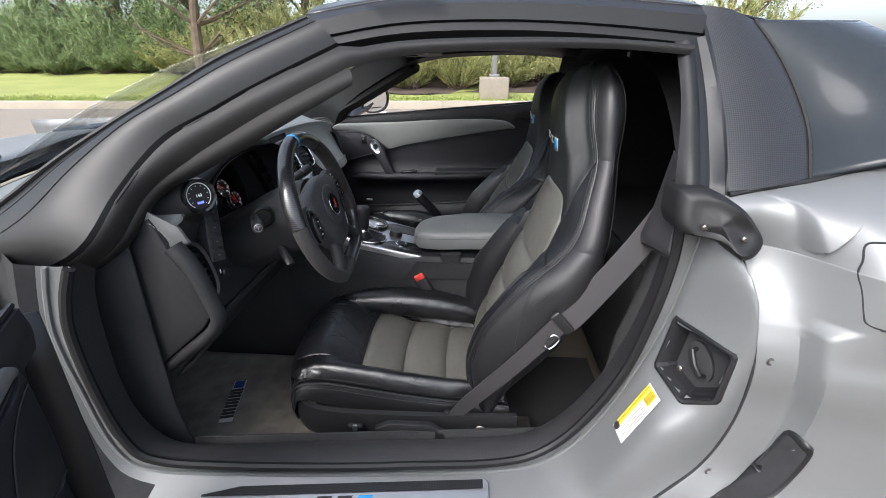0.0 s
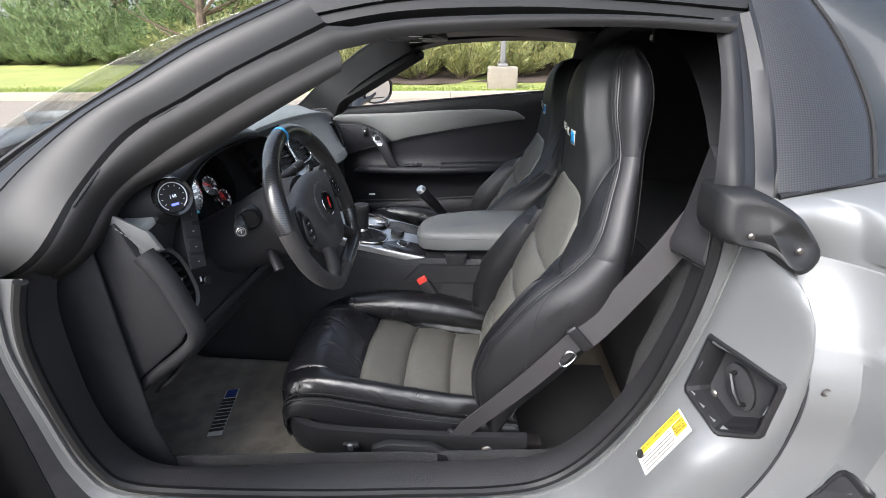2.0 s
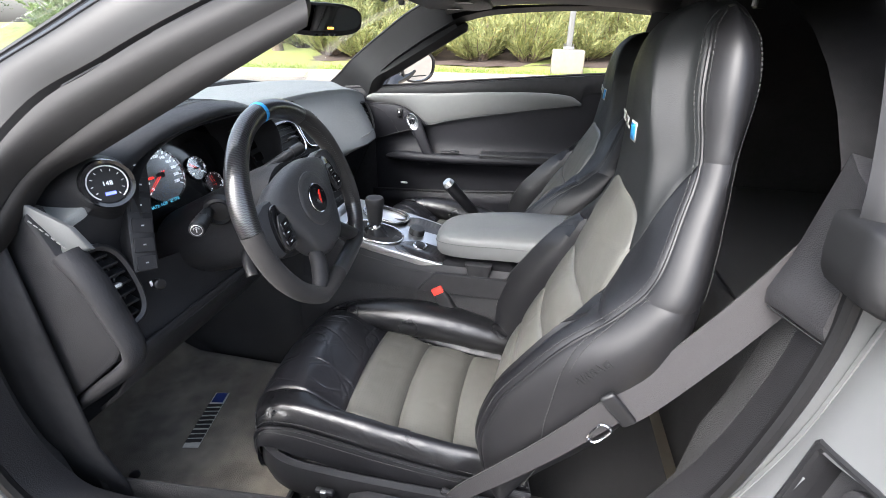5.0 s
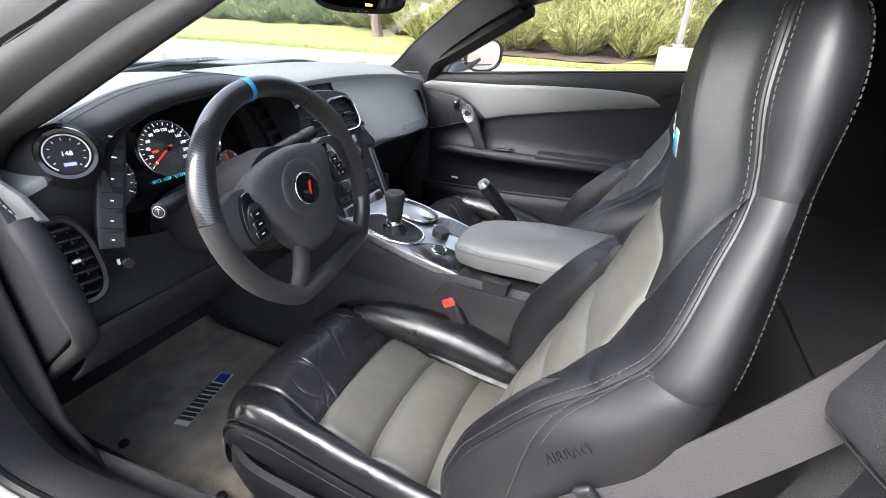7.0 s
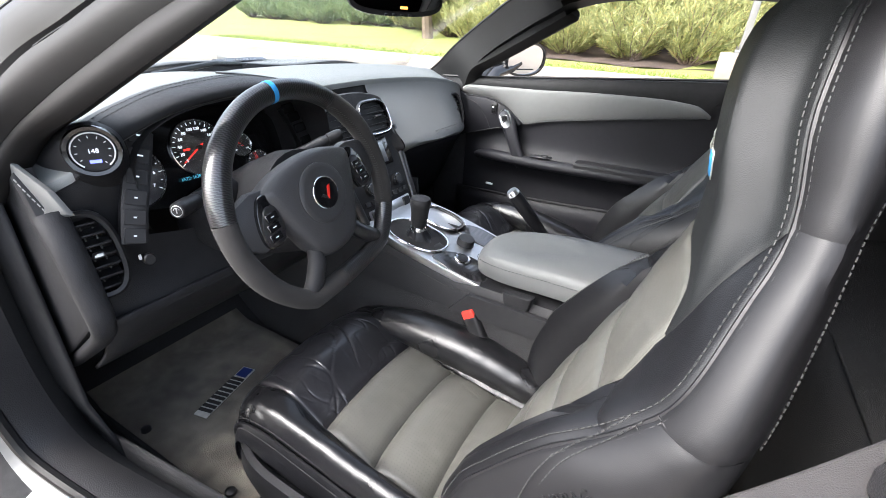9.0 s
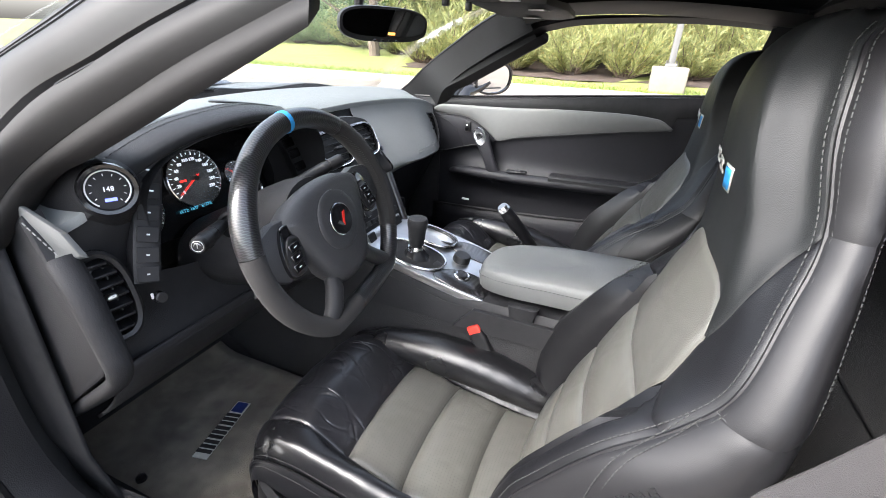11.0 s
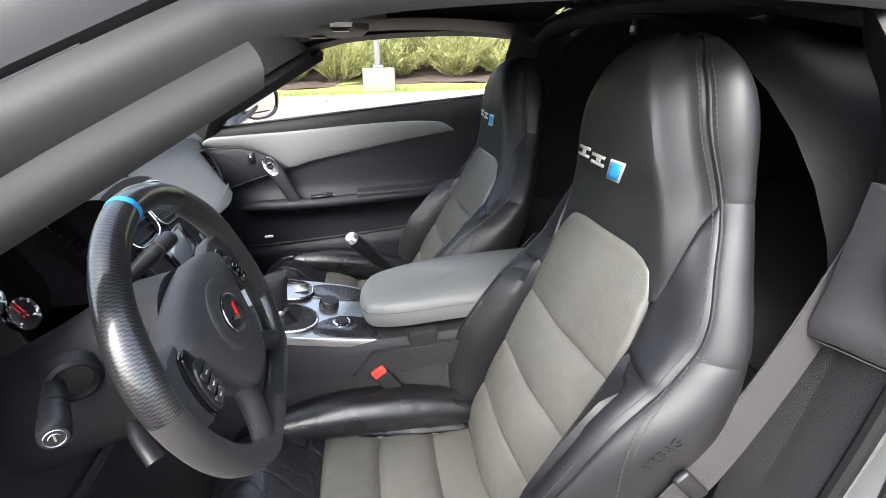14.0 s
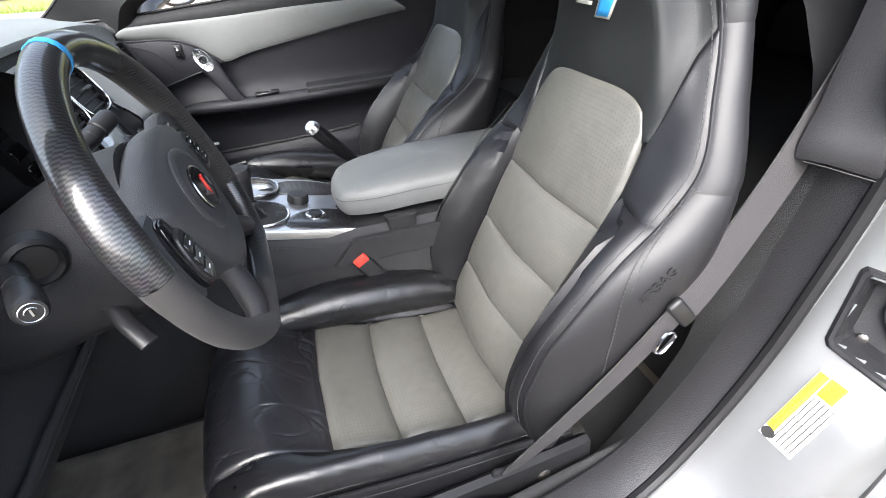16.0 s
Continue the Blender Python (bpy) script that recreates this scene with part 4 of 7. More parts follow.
part("hatch_glass", g, TINT, car, "dark tinted hatch glass", thick=0.004)
g = Geo().grid(lambda u, v: (0.96 + 0.75 * u, 1.02 - 0.30 * u + (2 * YC - 2.04 + 0.6 * u) * v, 1.06 - 0.20 * u + 0.06 * (1 - (2 * v - 1) ** 2)), span(0, 1, 8), span(0, 1, 16))
part("hatch_glass", g, TINT, car, "dark tinted hatch glass", thick=0.004)

# cover at the waist where seal and quarter panel meet
g = Geo()
cov = spline([(.342, .715, .850), (.352, .716, .862), (.390, .705, .862), (.430, .686, .838), (.462, .668, .796), (.450, .658, .772), (.428, .664, .766), (.402, .682, .785), (.345, .698, .798)], 4, True)
g.rings([[(p[0], p[1] + .05, p[2]) for p in cov], cov, *[[(.397 + (p[0] - .397) * k, .682 + (p[1] - .682) * k - d - .012 * math.exp(-((p[0] - .425) / .02) ** 2) * k, .815 + (p[2] - .815) * k) for p in cov] for k, d in ((.98, .006), (.92, .012), (.80, .017), (.65, .016), (.5, .013), (.35, .014), (.2, .015), (.05, .015))]])
lc = part("latch_cover", g, RUBBER, car, "moulded black rubber corner cover")
for q in ((.372, .668, .812), (.425, .650, .800)):
    part("screw", Geo().lathe([(.005, 0), (.005, .003), (.003, .005)], frame_on(q, (0, -1, 0), (0, 0, 1)), 10), STEEL, lc)

# latch striker pocket
pocket, ctr, pn_ = [Vector(p) for p in POCKET], POCKET_C, POCKET_N
pring = lambda k, d: [ctr + (p - ctr) * k + pn_ * d for p in pocket]
rim_path = lambda k: [q for a, b in zip(pring(k, 0), pring(k, 0)[1:] + pring(k, 0)[:1]) for q in (a.lerp(b, w) for w in (.06, .2, .35, .5, .65, .8, .94))]


def on_jamb(k, lift):
    ring = []
    for q in rim_path(k):
        hit_at = jamb_tree.ray_cast(q + pn_ * .12, -pn_, .25)[0]
        ring.append((hit_at if hit_at is not None and (hit_at - q).dot(pn_) > -.02 else q) + pn_ * lift)
    return ring


flat_ring = lambda k, d: [q + pn_ * d for q in rim_path(k)]
g = Geo().rings([on_jamb(1.16, -.006), on_jamb(1.15, .002), on_jamb(1.10, .005), on_jamb(1.03, .005), on_jamb(.98, .0), flat_ring(.92, -.008), flat_ring(.86, -.014), flat_ring(.74, -.030)], closed=True, caps=False)
pk = part("striker_pocket", g, HARD_BLACK, car, "recessed black latch striker pocket", flat=True)
part("pocket_floor", Geo().slab(pring(.80, -.031), -pn_ * .004), DULL_BLACK, pk)
pm0 = frame_on(ctr - pn_ * .028, pn_, (-.25, 0, 1))
part("striker_plate", Geo().rings([oval(pm0 @ Matrix.Rotation(.5, 4, "Z") @ Matrix.Translation((0, 0, z)), a, b, 24) for a, b, z in ((.020, .036, 0), (.020, .036, .008), (.016, .031, .010))]), DULL_BLACK, pk)
part("striker", Geo().tube([pm0 @ Vector(q) for q in ((-.010, .020, .008), (-.008, .018, .024), (.004, -.002, .030), (.012, -.018, .024), (.014, -.022, .008))], .004, 8), HARD_BLACK, pk, "black coated latch loop")
for q in ((-.022, .050, .002), (-.034, -.030, .002)):
    part("screw", Geo().lathe([(.006, 0), (.006, .003), (.003, .005)], pm0 @ Matrix.Translation(q), 10), STEEL, pk)

# bolts, fuel flap and side vent on the quarter panel
for u, v in ((.80, .020), (.998, .020), (.45, .018)):
    part("bolt", Geo().lathe([(.0065, 0.000), (.0065, .002), (.0045, .003), (.002, .001)], frame_on(quarter(u, v), (0.25, -1, 0), (0, 0, 1)), 12), STEEL, car)
# ---------------------------------------------------------------- bucket seats
SEAT_Y = 1.045


def back_controls(z):
    c = lambda xs, ys: curve1(z, xs, ys)
    xc = c((.28, .33, .45, .60, .70, .78, .85, .90, .96, 1.00, 1.03, 1.05), (.035, .045, .090, .155, .193, .214, .214, .206, .202, .208, .228, .265))
    xb = c((.28, .40, .49, .545, .617, .672, .718, .80, .867, .95, 1.01, 1.05), (.030, .010, .032, .066, .120, .178, .212, .236, .250, .240, .244, .276))
    vb = c((.28, .45, .60, .718, .80, .867, .95, 1.00, 1.035, 1.05), (.205, .212, .214, .207, .176, .146, .114, .092, .058, .02))
    vo = c((.28, .45, .60, .70, .80, .87, .95, 1.00, 1.035, 1.05), (.225, .245, .248, .232, .188, .158, .140, .120, .078, .032))
    xr = c((.28, .34, .48, .55, .70, .80, .87, .95, 1.00, 1.035, 1.05), (.095, .120, .222, .262, .298, .312, .318, .324, .318, .302, .290))
    vi = c((.28, .45, .60, .70, .80, .95, 1.05), (.140, .140, .138, .134, .120, .08, .02))
    return xc, xb, vb, vo, xr, vi


Q = (0, .28, .40, .52, .60, .74, .85, .91, 1.0)


def back_point(q, z):
    s, a = (-1 if q < 0 else 1), abs(q)
    if a > 1:
        s, a = -s, 2 - a
    xc, xb, vb, vo, xr, vi = back_controls(z)
    vs = (0, vi, vi + .45 * (vb - .02 - vi), vb - .02, vb, vo, vo - .012, max(vo - .06, vo * .6), 0)
    xs = (xc - .008, xc, xc * .45 + xb * .55, xb, xb + .010, (xb + xr) / 2, xr - .022, xr, xr + .012)
    return Vector((curve1(a, Q, xs), s * curve1(a, Q, vs), z))


def back_normal(q, z):
    dq = back_point(q + .01, z) - back_point(q - .01, z)
    dz = back_point(q, min(z + .006, 1.05)) - back_point(q, z - .006)
    n = dq.cross(dz).normalized()
    xc, xb, vb, vo, xr, vi = back_controls(z)
    out = back_point(q, z) - Vector(((xc + xr) / 2, 0, z))
    return n if n.dot(out) >= 0 else -n


def back_patch(q0, q1, zlo, zhi, nq, nz, puff=None, groove=.005, soft_q=1.0):
    """A panel of the backrest with sunk edges; soft_q thins the sinking along the edge at q1."""
    lo = zlo if callable(zlo) else (lambda q: zlo)
    hi = zhi if callable(zhi) else (lambda q: zhi)

    def fn(a, b):
        q = q0 + (q1 - q0) * a
        z0, z1 = lo(q), hi(q)
        z = z0 + (z1 - z0) * b
        p, n = back_point(q, z), back_normal(q, z)
        e0, e1 = a * abs(q1 - q0) * .55, (1 - a) * abs(q1 - q0) * .55
        eb = min(b, 1 - b) * (z1 - z0)
        d = -groove * max(math.exp(-(e0 / .006) ** 2), soft_q * math.exp(-(e1 / .006) ** 2), .4 * math.exp(-(eb / .004) ** 2))
        if puff:
            d += puff(q, z, a, b)
        d += .0007 * noise.noise(p * 26)
        return p + n * d
    ease = lambda k: [.5 - .5 * math.cos(math.pi * i / (k - 1)) for i in range(k)]
    return Geo().grid(fn, ease(nq), ease(nz))


QI = .28


def seam_line(q):
    """The lower edge of the head panel: an arch over the insert, then up to the shoulder."""
    a = abs(q)
    if a < QI:
        return .712 + .074 * math.sqrt(max(0, 1 - (a / QI) ** 4.2))
    return .712 + (.867 - .712) * ((a - QI) / (.60 - QI)) ** .8


PLEATS = (.30, .405, .505, .615)


def pleat_puff(lo, hi):
    return lambda q, z, a, b: .013 * math.sin(math.pi * max(0, min(1, b))) ** .6 * math.cos(q / QI * 1.35)


# cushion guide lines from the front edge's foot, over the roll, to the back
CW = list(range(10))
C_X = (-.418, -.446, -.444, -.410, -.350, -.268, -.19, -.09, .02, .09)
C_Z = (.240, .285, .328, .360, .372, .334, .306, .288, .276, .27)
B_X = (-.400, -.425, -.422, -.390, -.330, -.250, -.16, -.06, .04, .10)
B_Z = (.240, .285, .330, .366, .376, .366, .352, .340, .332, .328)


def cushion_point(p, w):
    s, a = (-1 if p < 0 else 1), abs(p)
    cx, cz, bx, bz = (curve1(w, CW, k) for k in (C_X, C_Z, B_X, B_Z))
    drop = curve1(w, CW, (0, 0, .01, .03, .055, .06, .06, .06, .06, .06))
    ps = (0, .35, .55, .62, .74, .85, 1.0)
    vs = (0, .088, .143, .155, .186, .211, .226)
    xs = (cx, cx + .003, cx * .7 + bx * .3, cx * .5 + bx * .5, bx, bx + .012, bx + .02)
    zs = (cz + .006, cz + .003, cz - .004, cz * .6 + bz * .4 + .004, bz, bz - .022 - drop * .2, max(bz - .035 - drop, .262 if w > 1 else .24))
    v = curve1(a, ps, vs)
    v = min(v, .155 + (v - .155) * .5) if s > 0 else v
    return Vector((curve1(a, ps, xs), s * v, curve1(a, ps, zs)))


def cushion_patch(p0, p1, w0, w1, na, nb, puff=None, groove=.005, crease=0.0):
    def fn(a, b):
        p, w = p0 + (p1 - p0) * a, w0 + (w1 - w0) * b
        c = cushion_point(p, w)
        n = (cushion_point(p + .01, w) - cushion_point(p - .01, w)).cross(cushion_point(p, min(w + .05, 9)) - cushion_point(p, max(w - .05, 0))).normalized()
        if n.dot(c - Vector((-.15, 0, .25))) < 0:
            n = -n
        ea, eb = min(a, 1 - a) * abs(p1 - p0) * .25, min(b, 1 - b) * abs(w1 - w0) * .07
        d = -groove * max(math.exp(-(ea / .006) ** 2), math.exp(-(eb / .006) ** 2)) + (puff(a, b) if puff else 0)
        d += 0.0012 * noise.noise(c * 30)
        if crease:
            cr1 = noise.noise(Vector((c.x * 7 + c.y * 15, c.y * 5 - c.x * 10, c.z * 8)) + Vector((3, 1, 2)))
            cr2 = noise.noise(Vector((c.x * 8 - c.y * 17, c.y * 6 + c.x * 12, c.z * 9)) + Vector((7, 5, 1)))
            cr4 = noise.noise(Vector((c.x * 16 + c.y * 20, c.y * 12 - c.x * 18, c.z * 14)) + Vector((2, 6, 9)))
            cr3 = noise.noise(c * 14 + Vector((1, 8, 4)))
            fold = math.exp(-(cr1 / .026) ** 2) + .8 * math.exp(-(cr2 / .024) ** 2) + .35 * math.exp(-(cr4 / .03) ** 2)
            d -= crease * fold * max(0, min(1, .55 + 1.6 * cr3))
            d += crease * 1.3 * noise.noise(Vector((c.x * 9, c.y * 14, c.z * 9)))
        return c + n * d
    ease = lambda k: [.5 - .5 * math.cos(math.pi * i / (k - 1)) for i in range(k)]
    return Geo().grid(fn, ease(na), ease(nb))


def bucket_seat():
    seat = thing("bucket_seat", "black leather bucket seat with pleated grey perforated inserts", "car seat", "seats in the cabin", at=(0, SEAT_Y, 0))
    rest = part("backrest", back_patch(-.60, .60, seam_line, 1.048, 44, 26, groove=.004), HEADCLOTH, seat, "dark head panel with a stitched two-tone badge")
    part("backing", back_patch(-.60, .60, .29, .92, 30, 30, lambda q, z, a, b: -.009, groove=0), LEATHER, rest)
    for i in range(len(PLEATS)):
        lo = PLEATS[i]
        hi = PLEATS[i + 1] if i + 1 < len(PLEATS) else seam_line
        part("insert_panel", back_patch(-QI, QI, lo, hi, 30, 14 if i < 3 else 20, pleat_puff(lo, hi)), GREY_LEATHER, rest, "perforated grey leather pleat")
    for s in (-1, 1):
        swell = lambda k: (lambda q, z, a, b: k * 1.9 * a ** .7 * (1 - a) ** 1.3 * min(1, 16 * min(b, 1 - b)) ** .5)
        part("shoulder_bolster", back_patch(s * QI, s * .60, .662, seam_line, 24, 24, swell(.007), soft_q=.12), LEATHER, rest)
        part("side_bolster", back_patch(s * QI, s * .60, .285, .662, 26, 30, swell(.006), soft_q=.12), LEATHER, rest)
        part("head_side", back_patch(s * .90, s * .60, .867, 1.048, 14, 16, lambda q, z, a, b: .007 * math.sin(math.pi * a) * (1 - b) ** .5, groove=.003, soft_q=.5), LEATHER_SIDE, rest)
        full = lambda q, z, a, b: .007 * math.sin(math.pi * a)
        part("side_panel", back_patch(s * .90, s * .60, .700, .867, 14, 14, full, groove=.003, soft_q=.5), LEATHER_SIDE, rest)
        part("side_panel", back_patch(s * .90, s * .60, .285, .700, 16, 24, full, groove=.003, soft_q=.5), LEATHER_SIDE, rest)
        row = Geo()
        for dq in (-.028, .030):
            pts = []
            for z in span(.32, 1.035, 90):
                q = s * (.60 + dq)
                pts.append(back_point(q, z) + back_normal(q, z) * .0012)
            stitches(row, pts, .0044, .0026, .0008)
        part("ridge_stitching", row, THREAD_DARK, rest, "paired rows of dark thread")
        part("ridge_welt", Geo().tube([back_point(s * .609, z) - back_normal(s * .609, z) * .0012 for z in span(.30, 1.04, 90)], .0026, 6), LEATHER_SIDE, rest, "raised leather welt")
        row = Geo()
        stitches(row, [back_point(s * .885, z) + back_normal(s * .885, z) * .0014 for z in span(.70, 1.03, 60)], .0040, .0020, .0009)
        part("edge_stitching", row, THREAD_DARK, rest, "pale thread along the head's edge")
        row = Geo()
        for dz in (-.008, .010):
            stitches(row, [back_point(s * q, .695 + dz - (q - .6) * .06) + back_normal(s * q, .695 + dz) * .0016 for q in span(.61, .84, 16)], .0042, .0024, .0009)
            stitches(row, [back_point(s * (.60 + .22 * t), .69 - .36 * t) + back_normal(s * (.60 + .22 * t), .69 - .36 * t) * (.0062) + Vector((dz * .6, 0, 0)) for t in span(0, 1, 40)], .0042, .0024, .0009)
        part("side_stitching", row, THREAD_DARK, rest)
    part("back_shell", back_patch(.90, 1.10, .285, 1.048, 20, 30, groove=.002), HARD_BLACK, rest)
    cushion = part("cushion", cushion_patch(-.56, .56, 0, 5.1, 190, 170, lambda a, b: .012 * math.sin(math.pi * a) ** .35 * math.exp(-((b - .66) / .2) ** 2), crease=.0022), LEATHER_WORN, seat, "creased black leather front roll")
    for w0, w1 in ((5.1, 6.35), (6.35, 7.4), (7.4, 9)):
        part("insert_panel", cushion_patch(-.55, .55, w0, w1, 30, 14, lambda a, b: .012 * math.sin(math.pi * b) ** .6 - .004 * math.sin(math.pi * a)), GREY_LEATHER, cushion, "perforated grey leather pleat")
    for s in (-1, 1):
        part("cushion_bolster", cushion_patch(s * .56, s * .86, 0, 9, 44, 180, lambda a, b: .008 * math.sin(math.pi * min(1, a)) ** .8 * max(0, math.sin(math.pi * max(0, min(1, (b - .36) / .64)))) ** .55, crease=.0016), LEATHER_INNER, cushion)
        part("side_boxing", cushion_patch(s * .86, s * 1.0, 0, 9, 8, 30, groove=.002), LEATHER, cushion)
        part("piping", Geo().tube([cushion_point(s * .86, w) + Vector((0, s * .001, .001)) for w in span(.2, 9, 50)], .0035, 6), LEATHER, cushion)
        row = Geo()
        for dp in (-.03, .035):
            stitches(row, [cushion_point(s * (.86 + dp), w) + Vector((0, s * .0012, .0012)) for w in span(.6, 9, 70)], .0042, .0024, .0007)
        part("boxing_stitching", row, THREAD_DARK, cushion)
    roll = spline([(-.365, .142, .362), (-.30, .154, .360), (-.20, .162, .357), (-.08, .164, .346), (.02, .156, .330), (.06, .146, .318)], 8)
    g = Geo().tube(roll, lambda t: .010 + .038 * math.sin(math.pi * min(1, max(0, .04 + .92 * t))) ** .75, 32, squash=.95)
    for i, q in enumerate(g.v):
        c = Vector(q)
        w = noise.noise(Vector((c.x * 34, c.y * 6, c.z * 6)))
        g.v[i] = tuple(c + Vector((0, .0, -.0022 * math.exp(-(w / .08) ** 2) * min(1, max(.2, (c.x + .3) * 4)))))
    part("inner_roll", g, LEATHER_INNER, cushion, "puffed creased leather side roll")
    path = spline([(.13, -.232, .250), (0, -.236, .248), (-.22, -.238, .248), (-.35, -.226, .248), (-.405, -.17, .248), (-.425, 0, .246), (-.405, .17, .248), (-.35, .226, .248), (-.2, .238, .248), (0, .236, .25), (.13, .232, .252)], 6)
    g = Geo().strip(path, [(-.010, -.040), (.008, -.036), (.012, 0), (.010, .030), (.0, .042), (-.012, .040), (-.018, 0)])
    part("seat_skirt", g, HARD_BLACK, seat, "black plastic seat base")
    part("seat_pan", Geo().box((-.13, 0, .235), (.48, .44, .05), bevel=.015), DULL_BLACK, seat)
    for s in (-1, 1):
        part("slide_rail", Geo().box((-.10, s * .17, .185), (.55, .035, .05), bevel=.006), STEEL, seat)
    # stitched badge: two pale slanted blocks and a taller blue one
    for v, wd, hh, mt in ((.058, .033, .0085, PALE), (.020, .033, .0085, PALE), (-.018, .020, .0125, BLUE)):
        def spot(a, b, lift):
            z = .884 + b * hh + (v - .02) * .10 + (-.003 if mt is BLUE else 0)
            y = v - a * wd / 2 - b * hh * .45
            q = y / back_controls(z)[5] * QI
            return back_point(q, z) + back_normal(q, z) * lift
        blocks = ((-1, 1, .45, 1), (-1, 1, -1, -.45), (-.25, .35, -.45, .45)) if mt is PALE else ((-1, 1, -1, 1),)
        if mt is BLUE:
            g = Geo()
            g.grid(lambda a, b: spot(a, b, .0012), span(-1.35, 1.35, 5), span(-1.25, 1.25, 4))
            part("badge_edge", g, PALE, rest, "pale badge outline", thick=.0012)
        g = Geo()
        for a0, a1, b0, b1 in blocks:
            g.grid(lambda a, b: spot(a, b, .0022), span(a0, a1, 5), span(b0, b1, 4))
        part("badge_stroke", g, mt, rest, "blue stitched badge stroke" if mt is BLUE else "pale stitched badge stroke", thick=.0014)
    return seat


driver_seat = bucket_seat()
passenger_seat = copy_thing(driver_seat, pose(-.078, SEAT_Y + .690, .012, 0, 8.0, 0))
for ob in passenger_seat.children:
    if ob.name.startswith("cushion"):
        ob.location += Vector((.020, 0, -.010))
passenger_seat["label"] = "black leather passenger bucket seat with grey perforated inserts"
driver_seat["label"] = "black leather driver's bucket seat with worn cushion and grey perforated inserts"

# controls on the driver's seat base, moulded lettering on its bolster
part("control_panel", Geo().bulk([(-.165, -.262, .285), (-.07, -.262, .285), (-.035, -.262, .262), (-.03, -.262, .236), (-.06, -.262, .226), (-.15, -.262, .228), (-.20, -.262, .240), (-.20, -.262, .268)], (0, -.016, 0), .012), HARD_BLACK, driver_seat, "raised black switch panel")
part("seat_switch", Geo().box((-.245, -.268, .268), (.036, .012, .013), bevel=.005), HARD_BLACK, driver_seat)
part("switch_cap", Geo().box((-.245, -.273, .268), (.012, .008, .016), bevel=.003), ALU, driver_seat)
part("recline_switch", Geo().box((-.15, -.281, .245), (.02, .010, .012), bevel=.003), HARD_BLACK, driver_seat)
aq, az = -.70, .60
an = back_normal(aq, az)
words("moulded_lettering", "AIRBAG", .017, frame_on(back_point(aq, az) + an * .0068, an, (-.75, 0, .65)), HARD_BLACK, driver_seat, .0007)

# ---------------------------------------------------------------- steering wheel and column
WC = Vector((-.338, 1.013, .722))
RAKE, SPIN = radians(18), radians(9)
wheel = thing("steering_wheel", "flat-bottomed carbon and suede steering wheel with a blue top marker", "steering wheel", at=WC)
# local axes: a to the passenger's side, b up the wheel, c towards the driver
AX_C = Vector((math.cos(RAKE), 0, math.sin(RAKE)))
AX_B0 = Vector((-math.sin(RAKE), 0, math.cos(RAKE)))
AX_A0 = Vector((0, 1, 0))
AX_A = AX_A0 * math.cos(SPIN) + AX_B0 * math.sin(SPIN)
AX_B = AX_B0 * math.cos(SPIN) - AX_A0 * math.sin(SPIN)


def on_wheel(a, b, c=0.0):
    return AX_A * a + AX_B * b + AX_C * c


def rim(deg):
    t = radians(deg)
    a, b = .171 * math.cos(t), .171 * math.sin(t)
    if b < -.142:
        b = -.142 - (b + .142) * -.18
    return on_wheel(a, b)


def rim_radius(deg):
    d = abs((deg - 90 + 180) % 360 - 180)
    return .0165 + .0022 * math.exp(-((d - 62) / 18) ** 2) + .001 * math.exp(-((d - 110) / 14) ** 2)


def rim_arc(name, d0, d1, mat, label, r_extra=0.0):
    n = max(6, int(abs(d1 - d0) / 4))
    degs = span(d0, d1, n)
    return part(name, Geo().tube([rim(d) for d in degs], lambda t: rim_radius(d0 + (d1 - d0) * t) + r_extra, 16), mat, wheel, label)


rim_arc("rim_top", 50, 168, CARBON, "lacquered carbon weave upper rim")
rim_arc("rim_grip", 168, 262, SUEDE, "charcoal suede grip")
rim_arc("rim_base", 262, 330, CARBON, "lacquered carbon weave lower rim")
rim_arc("rim_grip", -30, 50, SUEDE, "charcoal suede grip")
rim_arc("top_marker", 88.8, 91.6, BLUE, "blue centre marker", .0006)
g = Geo()
for k in range(46):
    d = -28 + 76 * k / 45
    for sgn in (1, -1):
        p = rim(d)
        inward = -p.normalized()
        r = rim_radius(d) + .0004
        q0 = p + inward * r * .8 + AX_C * r * .6
        q1 = rim(d + .9) + inward * r * .95 + AX_C * r * (.6 - .3 * sgn)
        g.tube([q0, q1], .0005, 4)
part("grip_stitching", g, THREAD_DARK, wheel, "crossed grey thread")
# airbag boss
BOSS = spline([(.050, .066), (0, .071), (-.050, .066), (-.094, .050), (-.098, .034), (-.088, .0), (-.074, -.034), (-.046, -.088), (0, -.100), (.046, -.088), (.074, -.034), (.088, .0), (.098, .034), (.094, .050)], 4, True)


def boss(s, h, c):
    return [on_wheel(x * s, y * s, c) for x, y in BOSS]


part("airbag_boss", Geo().rings([boss(.96, 0, -.03), boss(1.02, 0, -.012), boss(1.0, 0, .004), boss(.93, 0, .013), boss(.78, 0, .018), boss(.4, 0, .020)]), BOSS_GREY, wheel, "matt black airbag boss")
mw = Matrix.Identity(4)
for i, ax in enumerate((AX_A, AX_B, AX_C)):
    for j in range(3):
        mw[j][i] = ax[j]
badge = Matrix.Translation(on_wheel(0, .004, .020)) @ mw
part("badge_ring", Geo().lathe([(.050, -.003), (.0495, .0006), (.0475, .0022), (.040, .0024), (.030, .0020)], badge, 40), BOSS_GREY, wheel, "raised round pad")
eb = part("emblem", Geo().lathe([(.0265, -.002), (.0265, .004), (.025, .0055), (.018, .0058)], badge), GLOSS_BLACK, wheel, "round gloss black emblem")
